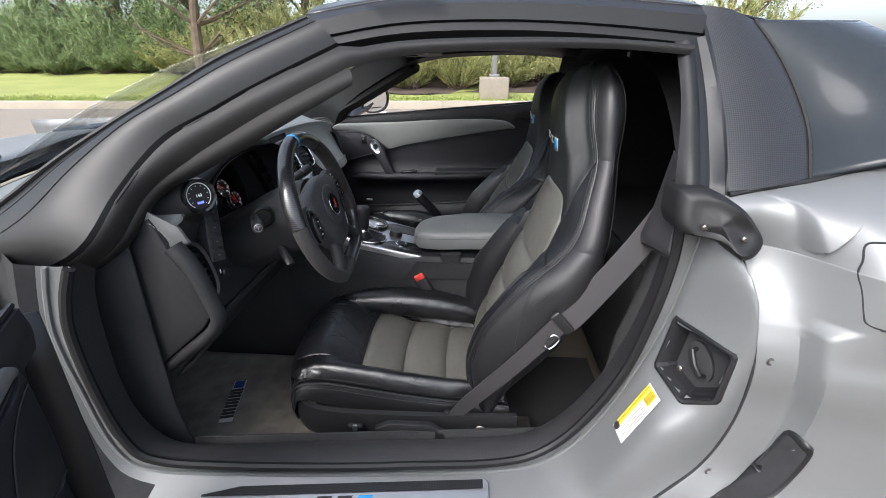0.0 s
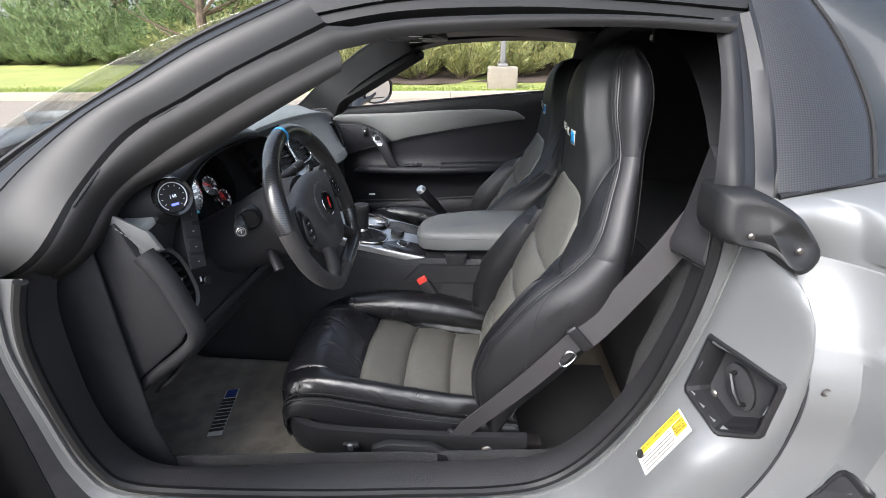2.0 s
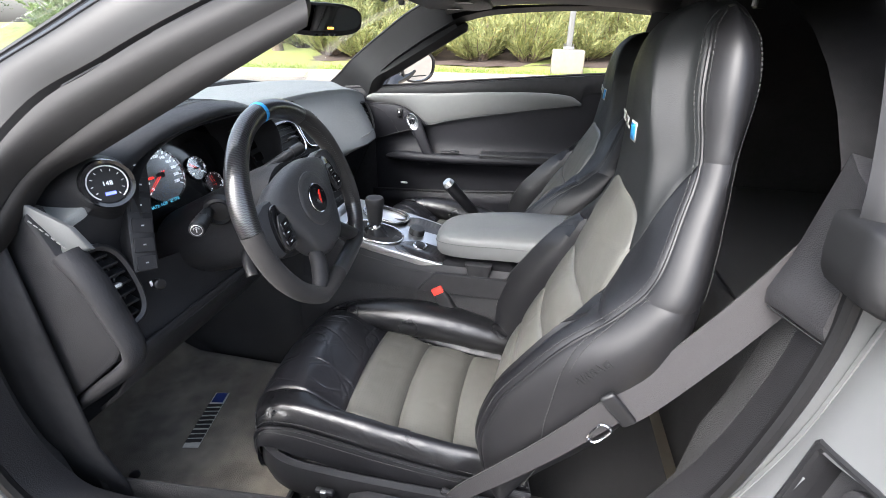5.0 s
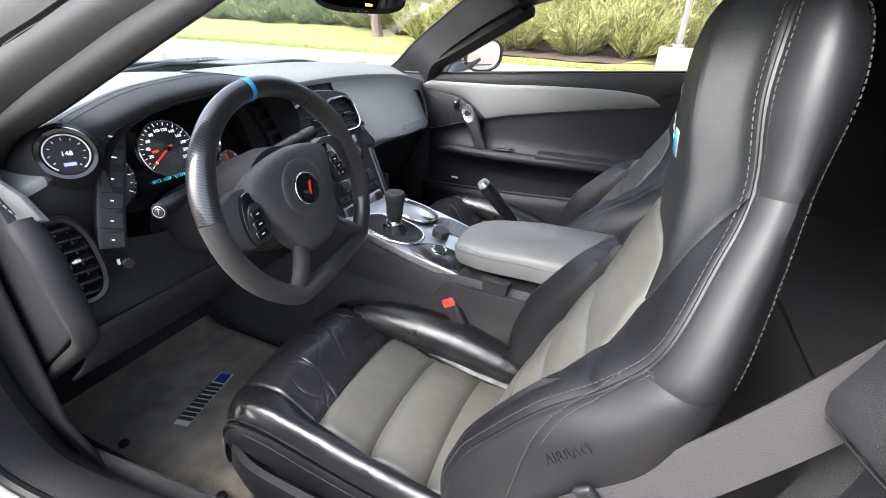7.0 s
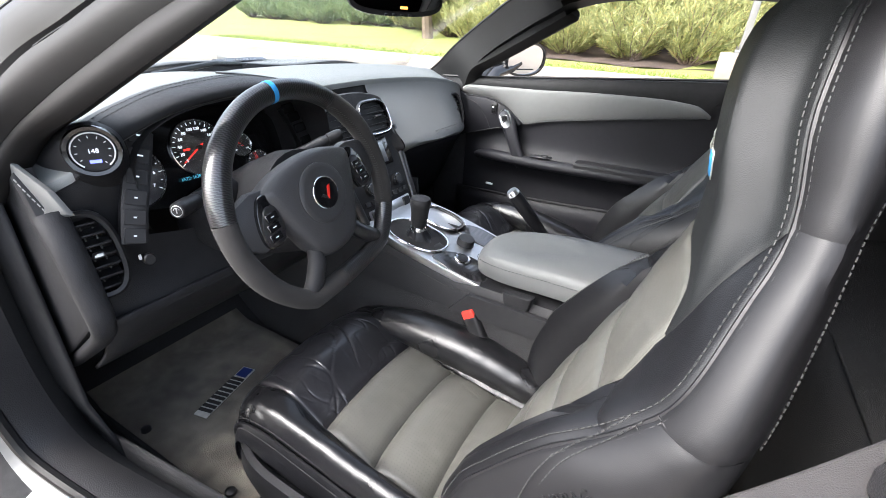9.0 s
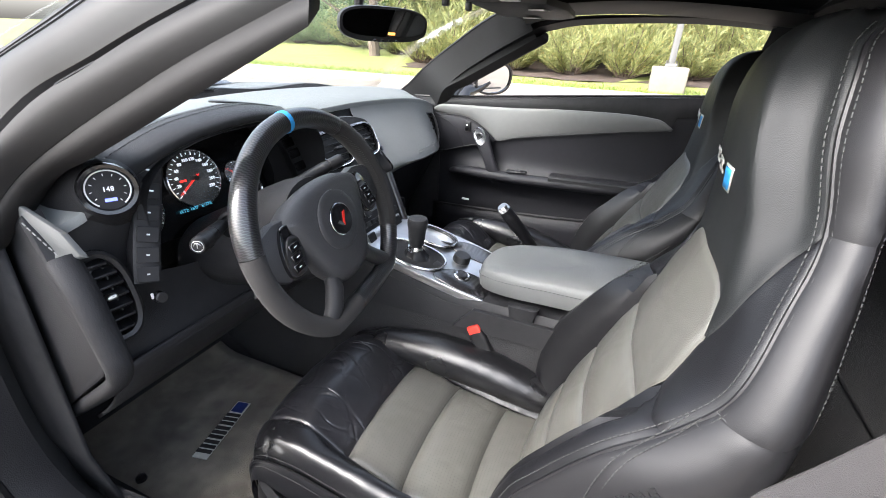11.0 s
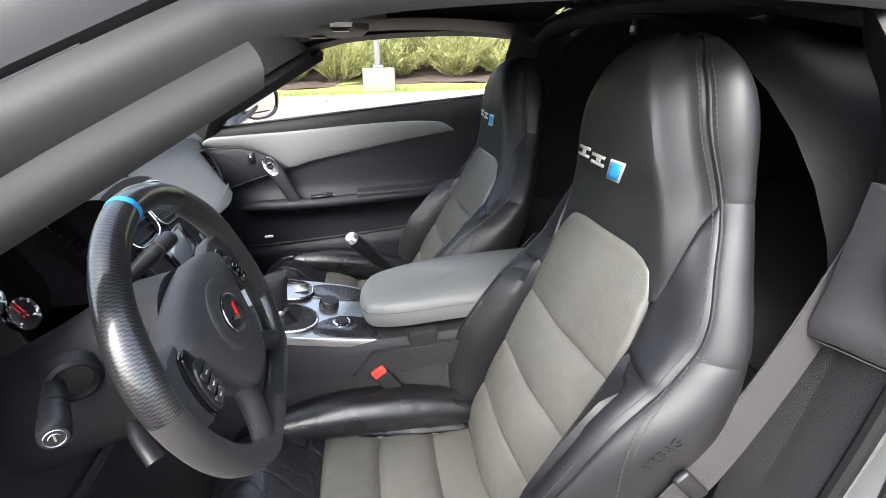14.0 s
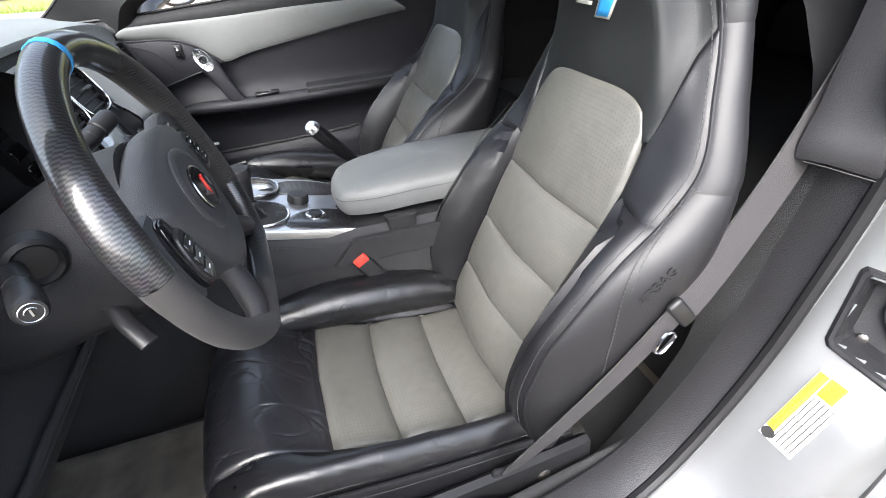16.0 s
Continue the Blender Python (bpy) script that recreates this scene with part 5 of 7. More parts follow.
part("emblem_rim", Geo().tube([badge @ Vector((.0262 * math.cos(t), .0262 * math.sin(t), .0045)) for t in span(0, 6.2832, 33)[:-1]], .0010, 5, True), CHROME, eb)
# crossed flags as plain shapes
part("emblem_flag", Geo().slab([badge @ Vector((x, y, .006)) for x, y in ((.001, -.012), (.012, .010), (.006, .009), (.003, .002), (-.001, -.006))], AX_C * .0012), EMBLEM_RED, eb, "red flag shape")
part("emblem_flag", Geo().slab([badge @ Vector((x, y, .006)) for x, y in ((-.001, -.012), (-.015, -.001), (-.010, .001), (-.006, -.001), (-.001, -.007))], AX_C * .0012), CHROME, eb, "pale chequered flag shape")
# spokes with their switch pads, and the two legs down to the flat base
for s in (-1, 1):
    sp = part("spoke", Geo().bulk([on_wheel(s * x, y, -.016) for x, y in ((.080, .052), (.112, .056), (.150, .046), (.162, .020), (.160, -.012), (.132, -.032), (.090, -.030), (.080, .0))], AX_C * .018, .006), BOSS_GREY, wheel, "dark spoke")
    pad_ = [(s * x, y) for x, y in spline([(.086, .040), (.106, .047), (.122, .026), (.130, -.006), (.127, -.026), (.112, -.032), (.094, -.026), (.086, .004)], 3, True)]
    part("switch_bezel", Geo().bulk([on_wheel(x, y, .002) for x, y in pad_], AX_C * .007, .004), GLOSS_BLACK, sp, "gloss black switch bezel")
    mid_x, mid_y = s * .110, -.004
    part("switch_pad", Geo().bulk([on_wheel(mid_x + (x - mid_x) * .86, mid_y + (y - mid_y) * .74 - .004, .008) for x, y in pad_], AX_C * .004, .004), CARBON_FINE, sp, "carbon weave switch pad")
    for k in range(3):
        part("button", Geo().box(on_wheel(s * (.104 + .004 * k), .014 - .0145 * k, .0125), (.022, .0128, .003), mw.to_3x3(), .0012, 1), GLOSS_BLACK, sp)
        part("button_mark", Geo().box(on_wheel(s * (.104 + .004 * k), .014 - .0145 * k, .0142), (.006, .0014, .0004), mw.to_3x3(), 0), LIGHT_MARK, sp)
    leg = [on_wheel(s * x, y, c) for x, y, c in ((.044, -.070, -.006), (.056, -.094, -.002), (.078, -.118, .0), (.098, -.132, -.002))]
    part("lower_spoke", Geo().tube(leg, lambda t: .0125 + .003 * math.sin(math.pi * t), 16), SOFT_BLACK if s < 0 else CARBON_FINE, wheel, "dark lower leg" if s < 0 else "carbon lower leg")
# column shroud and stalks
col = thing("steering_column", "black plastic column shroud with two control stalks", "steering column", at=WC)
rings = []
for c, ra, rb, dz in ((-.020, .083, .080, 0), (-.06, .090, .088, -.004), (-.11, .088, .086, -.008), (-.17, .090, .078, -.012), (-.28, .09, .07, -.02)):
    rings.append([AX_C * c + AX_A0 * (ra * math.cos(t)) + AX_B0 * (rb * math.sin(t)) + Vector((0, 0, dz)) for t in span(0, 6.2832, 29)[:-1]])
part("shroud", Geo().rings(rings), SOFT_BLACK, col)
for s, tip in ((-1, Vector((-.421, .828, .736)) - WC), (1, Vector((-.43, 1.185, .78)) - WC)):
    root = Vector((-.475, WC.y + s * .085, .728 + (.02 if s > 0 else 0))) - WC
    d = (tip - root)
    st = part("stalk", Geo().tube([root, root + d * .35, root + d * .55], lambda t: .009 + .003 * t, 12), HARD_BLACK, col)
    part("stalk_grip", Geo().tube([root + d * f for f in (.5, .56, .58, .70, .72, .92, .97, 1.0)], lambda t: (.009, .0115, .012, .0105, .0125, .0125, .012, .010)[min(7, int(t * 7.01))], 16), HARD_BLACK, st)
    m = frame_on(root + d * 1.002, d, (0, 0, 1))
    g = Geo().tube(oval(m, .0078, .0078, 24), .0004, 5, True)
    g.box(m @ Vector((0, 0, .0004)), (.0014, .006, .0008), m.to_3x3(), 0)
    for t in span(.4, 2.7, 7):
        a, b = m @ Vector((.0045 * math.cos(t), .0045 * math.sin(t), .0005)), m @ Vector((.0045 * math.cos(t + .3), .0045 * math.sin(t + .3), .0005))
        g.tube([a, b], .0004, 4)
    part("stalk_symbol", g, ALU, st)
part("ignition_boot", Geo().lathe([(.026, -.01), (.024, .008), (.020, .012), (.016, .006)], frame_on(Vector((-.455, WC.y - .088, .728)) - WC, (.6, -1, 0), (0, 0, 1)), 20), RUBBER, col)
part("tilt_lever", Geo().tube([Vector((-.43, WC.y - .07, .655)) - WC, Vector((-.41, WC.y - .10, .640)) - WC, Vector((-.395, WC.y - .115, .622)) - WC], .010, 10, squash=.6), HARD_BLACK, col)
# ---------------------------------------------------------------- dashboard
dash = thing("dashboard", "grey and black leather dashboard with stitched instrument hood", "dashboard")
DY = (.715, .76, .84, .95, 1.06, 1.17, 1.27, 1.36, 1.50, 1.65, 1.80, 1.92, 2.0, 2.08)


def dash_line(y, s):
    """s runs from the screen's foot (0) over the top to the rear lip (1) and down the face (2) to the lower edge (3)."""
    c = lambda ys: curve1(y, DY, ys)
    bow = .20 * (1 - ((y - YC) / .70) ** 2)
    foot = (-.92 - bow * .9, .800)
    lip_x = c((-.560, -.535, -.520, -.520, -.520, -.530, -.590, -.615, -.610, -.605, -.605, -.610, -.615, -.63))
    lip_z = c((.770, .792, .842, .872, .880, .866, .846, .848, .850, .846, .836, .822, .806, .788))
    face_x = c((-.545, -.540, -.550, -.55, -.55, -.55, -.58, -.60, -.475, -.470, -.490, -.53, -.56, -.60))
    face_z = c((.690, .69, .66, .64, .64, .65, .66, .68, .690, .680, .670, .65, .64, .63))
    low_x = c((-.525, -.515, -.50, -.50, -.50, -.50, -.55, -.58, -.50, -.58, -.60, -.62, -.64, -.66))
    low_z = c((.560, .555, .550, .55, .55, .55, .55, .56, .660, .650, .632, .61, .60, .59))
    ss = (0, .5, .85, 1.0, 1.15, 2.0, 3.0)
    xs = (foot[0], (foot[0] + lip_x) / 2, lip_x - .05, lip_x, lip_x + .002, face_x, low_x)
    zs = (foot[1], (foot[1] + lip_z) / 2 + .030, lip_z + .002, lip_z - .010, lip_z - .024, face_z, low_z)
    return Vector((curve1(s, ss, xs), y, curve1(s, ss, zs)))


ease = lambda a, b, k: [a + (b - a) * (.5 - .5 * math.cos(math.pi * i / (k - 1))) for i in range(k)]
g = Geo().grid(lambda y, s: dash_line(y, s), span(.715, 2.08, 60), span(0, 1.12, 26))
part("dash_top", g, DASH_GREY, dash, "grey grained leather dash top")
g = Geo().grid(lambda y, s: dash_line(y, s), span(1.487, 2.08, 26), span(1.12, 3, 20))
part("passenger_panel", g, GREY_PLAIN, dash, "smooth grey passenger dash panel")
for y0, y1, s0 in ((.715, .838, 1.12), (.838, 1.232, 2.0), (1.232, 1.49, 1.12)):
    g = Geo().grid(lambda y, s: dash_line(y, s) + Vector((-.006, 0, -.003)), span(y0, y1, 12), span(s0, 3, 14))
    part("dash_face", g, SOFT_BLACK, dash, "black dash face round the instruments")
lip = Geo().grid(lambda y, s: dash_line(y, s) + Vector((.0015, 0, .0015)), span(.765, 1.262, 40), span(.80, 1.12, 10))
part("hood_lip", lip, SOFT_BLACK, dash, "black stitched leather lip of the hood", thick=.002)
row = Geo()
for ds in (.83, .87):
    stitches(row, [dash_line(y, ds) + Vector((.0016, 0, .0034)) for y in span(.775, 1.25, 70)], .0045, .003, .0006)
part("hood_stitching", row, THREAD_DARK, dash, "twin rows of grey thread round the hood")
spk_c = [Vector((-.672 + .045 * math.cos(t) - .02 * math.sin(t), 1.185 + .092 * math.sin(t), 0)) for t in span(0, 2 * math.pi, 33)[:-1]]
spk_m = sum(spk_c, Vector()) / len(spk_c)


def top_z(x, y):
    """The height of the dash top at a place."""
    best = min((abs(dash_line(y, k / 60).x - x), dash_line(y, k / 60).z) for k in range(61))
    return best[1]


part("speaker_grille", Geo().rings([[Vector(((spk_m + (p - spk_m) * k).x, (spk_m + (p - spk_m) * k).y, top_z(*(spk_m + (p - spk_m) * k)[:2]) + dz)) for p in spk_c] for k, dz in ((1.0, -.004), (1.0, .003), (.92, .005), (.6, .004), (.1, .004))]), HARD_BLACK, dash, "dark oval speaker grille")
pn = (dash_line(1.74, 2.0) - dash_line(1.70, 2.0)).cross(dash_line(1.72, 2.1) - dash_line(1.72, 1.9)).normalized()
if pn.x < 0:
    pn = -pn
g = Geo()
for k, y in enumerate((1.66, 1.685, 1.71, 1.735, 1.76, 1.785, 1.81, 1.835)):
    for dz in ((-.008, .008) if k % 3 else (-.008, 0, .008)):
        g.box(dash_line(y, 1.85) + pn * .0005 + Vector((0, 0, dz)), (.0016, .018, .0026), None, 0)
part("raised_marking", g, GREY_PLAIN, dash, "embossed name bars in the panel")
# lower padding and knee panels
part("knee_panel", Geo().grid(lambda y, s: Vector((-.505 - .10 * s + .02 * math.sin(3 * s), y, .565 - .13 * s)), span(.73, 1.28, 12), span(0, 1, 8)), SOFT_BLACK, dash, thick=.006)
part("glove_box", Geo().grid(lambda y, s: Vector((-.56 - .14 * s - .06 * (y - 1.5), y, .635 - .28 * s)), span(1.50, 2.07, 12), span(0, 1, 8)), DOOR_BLACK, dash, "black glove box below the panel", thick=.006)

# end of the dash beside the open door
end = [(-.700, .672), (-.662, .700), (-.612, .765), (-.560, .795), (-.540, .738), (-.524, .722), (-.500, .672), (-.488, .594), (-.508, .565), (-.645, .450), (-.725, .425), (-.74, .55)]
g = Geo().rings([[(x, .735, z) for x, z in end], [(x, .722, z) for x, z in end], [(-.61 + (x + .61) * .985, .714, .62 + (z - .62) * .985) for x, z in end], [(-.61 + (x + .61) * .95, .711, .62 + (z - .62) * .95) for x, z in end]])
part("end_panel", g, SOFT_BLACK, dash, "large black plastic dash end panel")
edge = spline([(-.535, .725, .735), (-.505, .722, .690), (-.482, .720, .62), (-.478, .720, .585), (-.500, .722, .552), (-.575, .724, .492), (-.650, .724, .435)], 6)
part("end_trim", Geo().tube(edge, lambda t: .020 - .006 * t, 12, squash=.8), SOFT_BLACK, dash, "rounded black trim round the dash end")
part("corner_pad", Geo().bulk([(-.622, .722, .768), (-.560, .722, .802), (-.520, .735, .770), (-.512, .745, .735), (-.535, .730, .728), (-.575, .722, .745)], (.0, -.008, .004), .006), GREY_PLAIN, dash, "grey stitched leather corner")
row = Geo()
stitches(row, [(-.600, .712, .762), (-.560, .712, .785), (-.545, .714, .77), (-.528, .722, .742)], .0045, .003, .0009)
part("corner_stitching", row, THREAD, dash)


def vent(name, c, normal, up, a, b, slats, parent, power=2.6, mat=HARD_BLACK, slat_mat=HARD_BLACK):
    """An air outlet: ring, dark throat and a stack of tilted slats with a tab."""
    m = frame_on(c, normal, up)
    o = part(name, Geo().rings([oval(m @ Matrix.Translation((0, 0, dz)), a + da, b + da, 36, power) for da, dz in ((.010, -.012), (.010, .002), (.006, .007), (.001, .004), (0, -.03))], True, False), mat, parent, "oval air vent with black slats")
    part("throat", Geo().slab(oval(m @ Matrix.Translation((0, 0, -.03)), a, b, 36, power), -m.to_3x3().col[2] * .003), DULL_BLACK, o)
    for k in range(slats):
        y = -b + 2 * b * (k + .5) / slats
        w = a * (1 - abs(y / b) ** power) ** (1 / power)
        part("slat", Geo().box(m @ Vector((0, y, -.010)), (2 * w, .004, .020), m.to_3x3() @ Matrix.Rotation(.35, 3, "X"), .0012, 1), slat_mat, o)
    for k in (-1, 0, 1):
        part("fin", Geo().box(m @ Vector((k * a * .5, 0, -.020)), (.002, 1.8 * b * (1 - .25 * abs(k)), .012), m.to_3x3(), 0), slat_mat, o)
    part("vent_tab", Geo().box(m @ Vector((a * .2, 0, .004)), (a * .5, .007, .016), m.to_3x3(), .002, 1), ALU if parent is dash and c[1] < 1 else slat_mat, o)
    return o


vent("air_vent", (-.520, .752, .668), (1, -.30, .25), (-.25, 0, 1), .028, .056, 7, dash)
vent("air_vent", (-.585, 1.972, .706), (1, -.75, .2), (-.35, 0, 1), .020, .052, 7, dash)

# instrument cluster in its deep hood
part("cluster_hood", Geo().grid(lambda t, d: Vector((-.512 - .15 * d, 1.035 + (.205 + .012 * d * (1 if math.cos(t) < 0 else -3)) * math.copysign(abs(math.cos(t)) ** .7, math.cos(t)), .738 + (.118 - .02 * d) * math.copysign(abs(math.sin(t)) ** .6, math.sin(t)) + .008 * math.cos(t))), span(-.55, math.pi + .25, 40), span(0, 1, 8)), SOFT_BLACK, dash, "black hood lining round the dials")
cn = Vector((1, -.05, .28)).normalized()
cm = frame_on((-.650, 1.012, .738), cn, (0, 0, 1))
face = part("cluster_face", Geo().slab(oval(cm, .20, .085, 40, 3), -cn * .004), GLOSS_BLACK, dash, "black instrument face")


def dial(c, r, a0, a1, ticks, labels, needle, name="dial"):
    m = cm @ Matrix.Translation((c[0], c[1], .002))
    d = part(name, Geo().lathe([(r, 0), (r, .003), (r * .97, .004), (r * .95, .001)], m, 40), CHROME, face, "round dial with white markings and a red needle")
    part("dial_plate", Geo().lathe([(r * .95, .0005), (r * .5, .0008)], m, 40), DULL_BLACK, d)
    g = Geo()
    for k in range(ticks):
        t = a0 + (a1 - a0) * k / (ticks - 1)
        for rr in (.86,):
            p = m @ Vector((r * rr * math.cos(t), r * rr * math.sin(t), .0018))
            g.box(p, (r * (.11 if k % 2 == 0 else .06), r * .016, .0006), m.to_3x3() @ Matrix.Rotation(t, 3, "Z"), 0)
    part("scale_marks", g, DIALWHITE, d)
    for k, tx in enumerate(labels):
        t = a0 + (a1 - a0) * k / max(1, len(labels) - 1)
        words("numeral", tx, r * .15, m @ Matrix.Translation((r * .66 * math.cos(t), r * .66 * math.sin(t), .002)), DIALWHITE, d, .0002)
    g = Geo()
    tip = m @ Vector((r * .80 * math.cos(needle), r * .80 * math.sin(needle), .004))
    tail = m @ Vector((-r * .2 * math.cos(needle), -r * .2 * math.sin(needle), .004))
    g.tube([tail, m @ Vector((0, 0, .004)), tip], lambda t: r * (.022 - .014 * t), 6)
    part("needle", g, NEEDLE, d, "lit red needle")
    part("needle_hub", Geo().lathe([(r * .10, .002), (r * .09, .007)], m, 14), HARD_BLACK, d)
    return d


dial((-.122, -.018), .056, radians(215), radians(-35), 15, ("0", "1", "2", "3", "4", "5", "6", "7"), radians(213))
dial((.010, .010), .054, radians(215), radians(-35), 23, ("0", "20", "40", "60", "80", "100", "120", "140", "160", "180", "200", "220"), radians(213))
dial((.098, .000), .025, radians(215), radians(-35), 9, ("100", "220"), radians(140))
dial((.128, -.042), .025, radians(215), radians(-35), 9, ("8", "19"), radians(100))
words("trip_readout", "IAT2: 163F   E: 77%", .0085, cm @ Matrix.Translation((-.010, -.042, .006)), CYAN, face, .0002)
part("warning_lamp", Geo().box(cm @ Vector((-.014, .010, .0045)), (.011, .004, .001), cm.to_3x3(), 0), NEEDLE, face)

# auxiliary gauge pod and key strip
pod = thing("gauge_pod", "round black boost gauge pod on the dash corner", "gauge")
pm = frame_on((-.508, .787, .815), (.90, -.42, .12), (0, 0, 1))
part("pod_body", Geo().rings([[pm @ Vector((r * math.cos(t) + dx, r * math.sin(t) + dy, z)) for t in span(0, 6.2832, 33)[:-1]] for r, z, dx, dy in ((.058, -.15, -.03, -.055), (.062, -.11, -.026, -.046), (.056, -.07, -.018, -.030), (.046, -.04, -.008, -.014), (.037, -.012, 0, 0), (.0325, 0, 0, 0))]), SOFT_BLACK, pod)
part("bezel", Geo().lathe([(.0325, .0), (.0335, .006), (.0315, .011), (.027, .010), (.0258, .004)], pm, 40), GLOSS_BLACK, pod, "gloss black ring")
gf = part("gauge_face", Geo().lathe([(.0265, .003), (.026, .0045), (.016, .0048)], pm, 40), DULL_BLACK, pod, "lit digital gauge face")
g = Geo()
for k in range(30):
    t = radians(-55 + 290 * k / 29)
    if k % 3 == 0:
        g.box(pm @ Vector((.0185 * math.cos(t), .0185 * math.sin(t), .0054)), (.003, .0009, .0004), pm.to_3x3() @ Matrix.Rotation(t, 3, "Z"), 0)
g.tube([pm @ Vector((.0238 * math.cos(t), .0238 * math.sin(t), .0055)) for t in span(radians(-55), radians(235), 40)], .0010, 6)
part("gauge_scale", g, LIGHT_MARK, gf)
words("gauge_digits", "148", .0085, pm @ Matrix.Translation((0, 0, .0054)), DIALWHITE, gf, .0002)
part("gauge_tag", Geo().box(pm @ Vector((0, -.0135, .0054)), (.013, .0042, .0004), pm.to_3x3(), 0), VIOLET, gf, "lit violet bar")
strip_ = [(-.538, .866, .822), (-.524, .842, .772), (-.511, .817, .718), (-.503, .801, .672)]
sl = spline(strip_, 6)
ks = thing("key_strip", "upright black strip of push buttons beside the dials", "control panel")
part("strip_body", Geo().strip(sl, [(-.018, -.030), (-.017, .002), (-.014, .004), (.014, .004), (.017, .002), (.018, -.030)], up=(.9, -.3, .3)), SOFT_BLACK, ks)
for k in range(6):
    f = (k + .5) / 6
    i = int(f * (len(sl) - 1))
    c = Vector(tuple(sl[i]))
    d = (Vector(tuple(sl[min(i + 1, len(sl) - 1)])) - Vector(tuple(sl[max(i - 1, 0)]))).normalized()
    m = frame_on(c + Vector((.9, -.3, .3)).normalized() * .007, (.9, -.3, .3), -d)
    part("key", Geo().box(m.translation - m.to_3x3().col[2] * .0026, (.0275, .0225, .004), m.to_3x3(), .0008, 1), SOFT_BLACK, ks)
    part("key_mark", Geo().box(m @ Vector((0, 0, -.0004)), (.010 if k < 2 else .004, .0022, .0004), m.to_3x3(), 0), ALU, ks)
sl2 = spline([(-.590, 1.195, .812), (-.580, 1.212, .775), (-.566, 1.226, .72), (-.556, 1.234, .668)], 6)
second_strip = thing("key_strip", "upright black strip of push buttons beside the centre vents", "control panel")
part("strip_body", Geo().strip(sl2, [(-.018, -.012), (-.014, .004), (.014, .006), (.018, -.012)], up=(.9, -.4, .2)), HARD_BLACK, second_strip)
for k in range(6):
    c = Vector(tuple(sl2[int((k + .5) / 6 * (len(sl2) - 1))]))
    m = frame_on(c + Vector((.9, -.4, .2)).normalized() * .007, (.9, -.4, .2), (-.2, -.2, 1))
    part("key", Geo().box(m.translation, (.024, .019, .004), m.to_3x3(), .0015, 1), GLOSS_BLACK, second_strip)
part("dimmer_knob", Geo().lathe([(.009, 0), (.009, .010), (.007, .012), (.004, .012)], frame_on((-.508, .815, .640), (1, -.2, .2), (0, 0, 1)), 16), HARD_BLACK, dash)
part("dimmer_mark", Geo().box((-.5045, .803, .648), (.001, .004, .009), None, 0), LIGHT_MARK, dash)

# ---------------------------------------------------------------- centre stack
stack = thing("center_stack", "centre stack with round vents, display and climate controls", "control panel")
SN = Vector((.90, -.06, .43)).normalized()
SU = Vector((-.43, 0, .90)).normalized()
SO = Vector((-.497, 1.370, .665))


def on_stack(a, b, c=0.0):
    return SO + Vector((0, 1, 0)) * a + SU * b + SN * c


sm = Matrix.Identity(4)
for i, ax in enumerate((Vector((0, 1, 0)), SU, SN)):
    for j in range(3):
        sm[j][i] = ax[j]
sm.translation = SO
out = spline([(-.125, .135), (-.10, .165), (0, .178), (.10, .165), (.125, .135), (.118, .03), (.100, -.14), (0, -.15), (-.100, -.14), (-.118, .03)], 5, True)
part("stack_body", Geo().rings([[on_stack(a, b, c) for a, b in (out if k == 0 else [(x * k, y * k + .0) for x, y in out])] for k, c in ((0, -.07), (1, -.006), (.97, .004), (.90, .005))]), SOFT_BLACK, stack)
for s in (-1, 1):
    part("side_rail", Geo().tube([on_stack(s * a, b, .004) for a, b in spline([(.127, .075), (.124, .03), (.116, -.04), (.104, -.15)], 6)], .011, 10, squash=.8), CARBON, stack, "carbon weave edge rail")
for s in (-1, 1):
    v = vent("round_vent", on_stack(s * .060, .105, .008), SN, SU, .046, .036, 5, stack, 3.6, GLOSS_BLACK, HARD_BLACK)
    part("vent_ring", Geo().tube(oval(frame_on(on_stack(s * .060, .105, .014), SN, SU), .051, .041, 36, 3.6), .0016, 6, True), CHROME, v, "thin chrome ring")
scr = part("display", Geo().box(on_stack(.010, .020, .006), (.125, .070, .010), sm.to_3x3(), .004), GLOSS_BLACK, stack, "black display surround")
part("screen", Geo().box(on_stack(.006, .020, .0105), (.088, .056, .003), sm.to_3x3(), .001), SCREEN, scr, "pale grey blank screen")
for s in (-1, 1):
    kn = part("climate_knob", Geo().lathe([(.014, 0), (.014, .014), (.011, .017), (.005, .017)], sm @ Matrix.Translation((s * .055, -.058, .005)), 20), HARD_BLACK, stack)
    part("knob_ring", Geo().lathe([(.0145, .010), (.0145, .014), (.013, .015)], sm @ Matrix.Translation((s * .055, -.058, .005)), 20), CHROME, kn)
part("climate_display", Geo().box(on_stack(0, -.055, .006), (.062, .020, .004), sm.to_3x3(), .001), SCREEN, stack)
for k in range(8):
    part("button", Geo().box(on_stack(-.077 + .022 * k, -.088, .007), (.019, .012, .006), sm.to_3x3(), .0015, 1), HARD_BLACK, stack)
part("lower_plate", Geo().box(on_stack(0, -.122, .005), (.17, .034, .006), sm.to_3x3(), .003), ALU, stack, "brushed metal lower plate")
for k in (-1, 1):
    part("seat_heat_switch", Geo().box(on_stack(k * .065, -.120, .009), (.028, .022, .006), sm.to_3x3(), .002, 1), HARD_BLACK, stack)

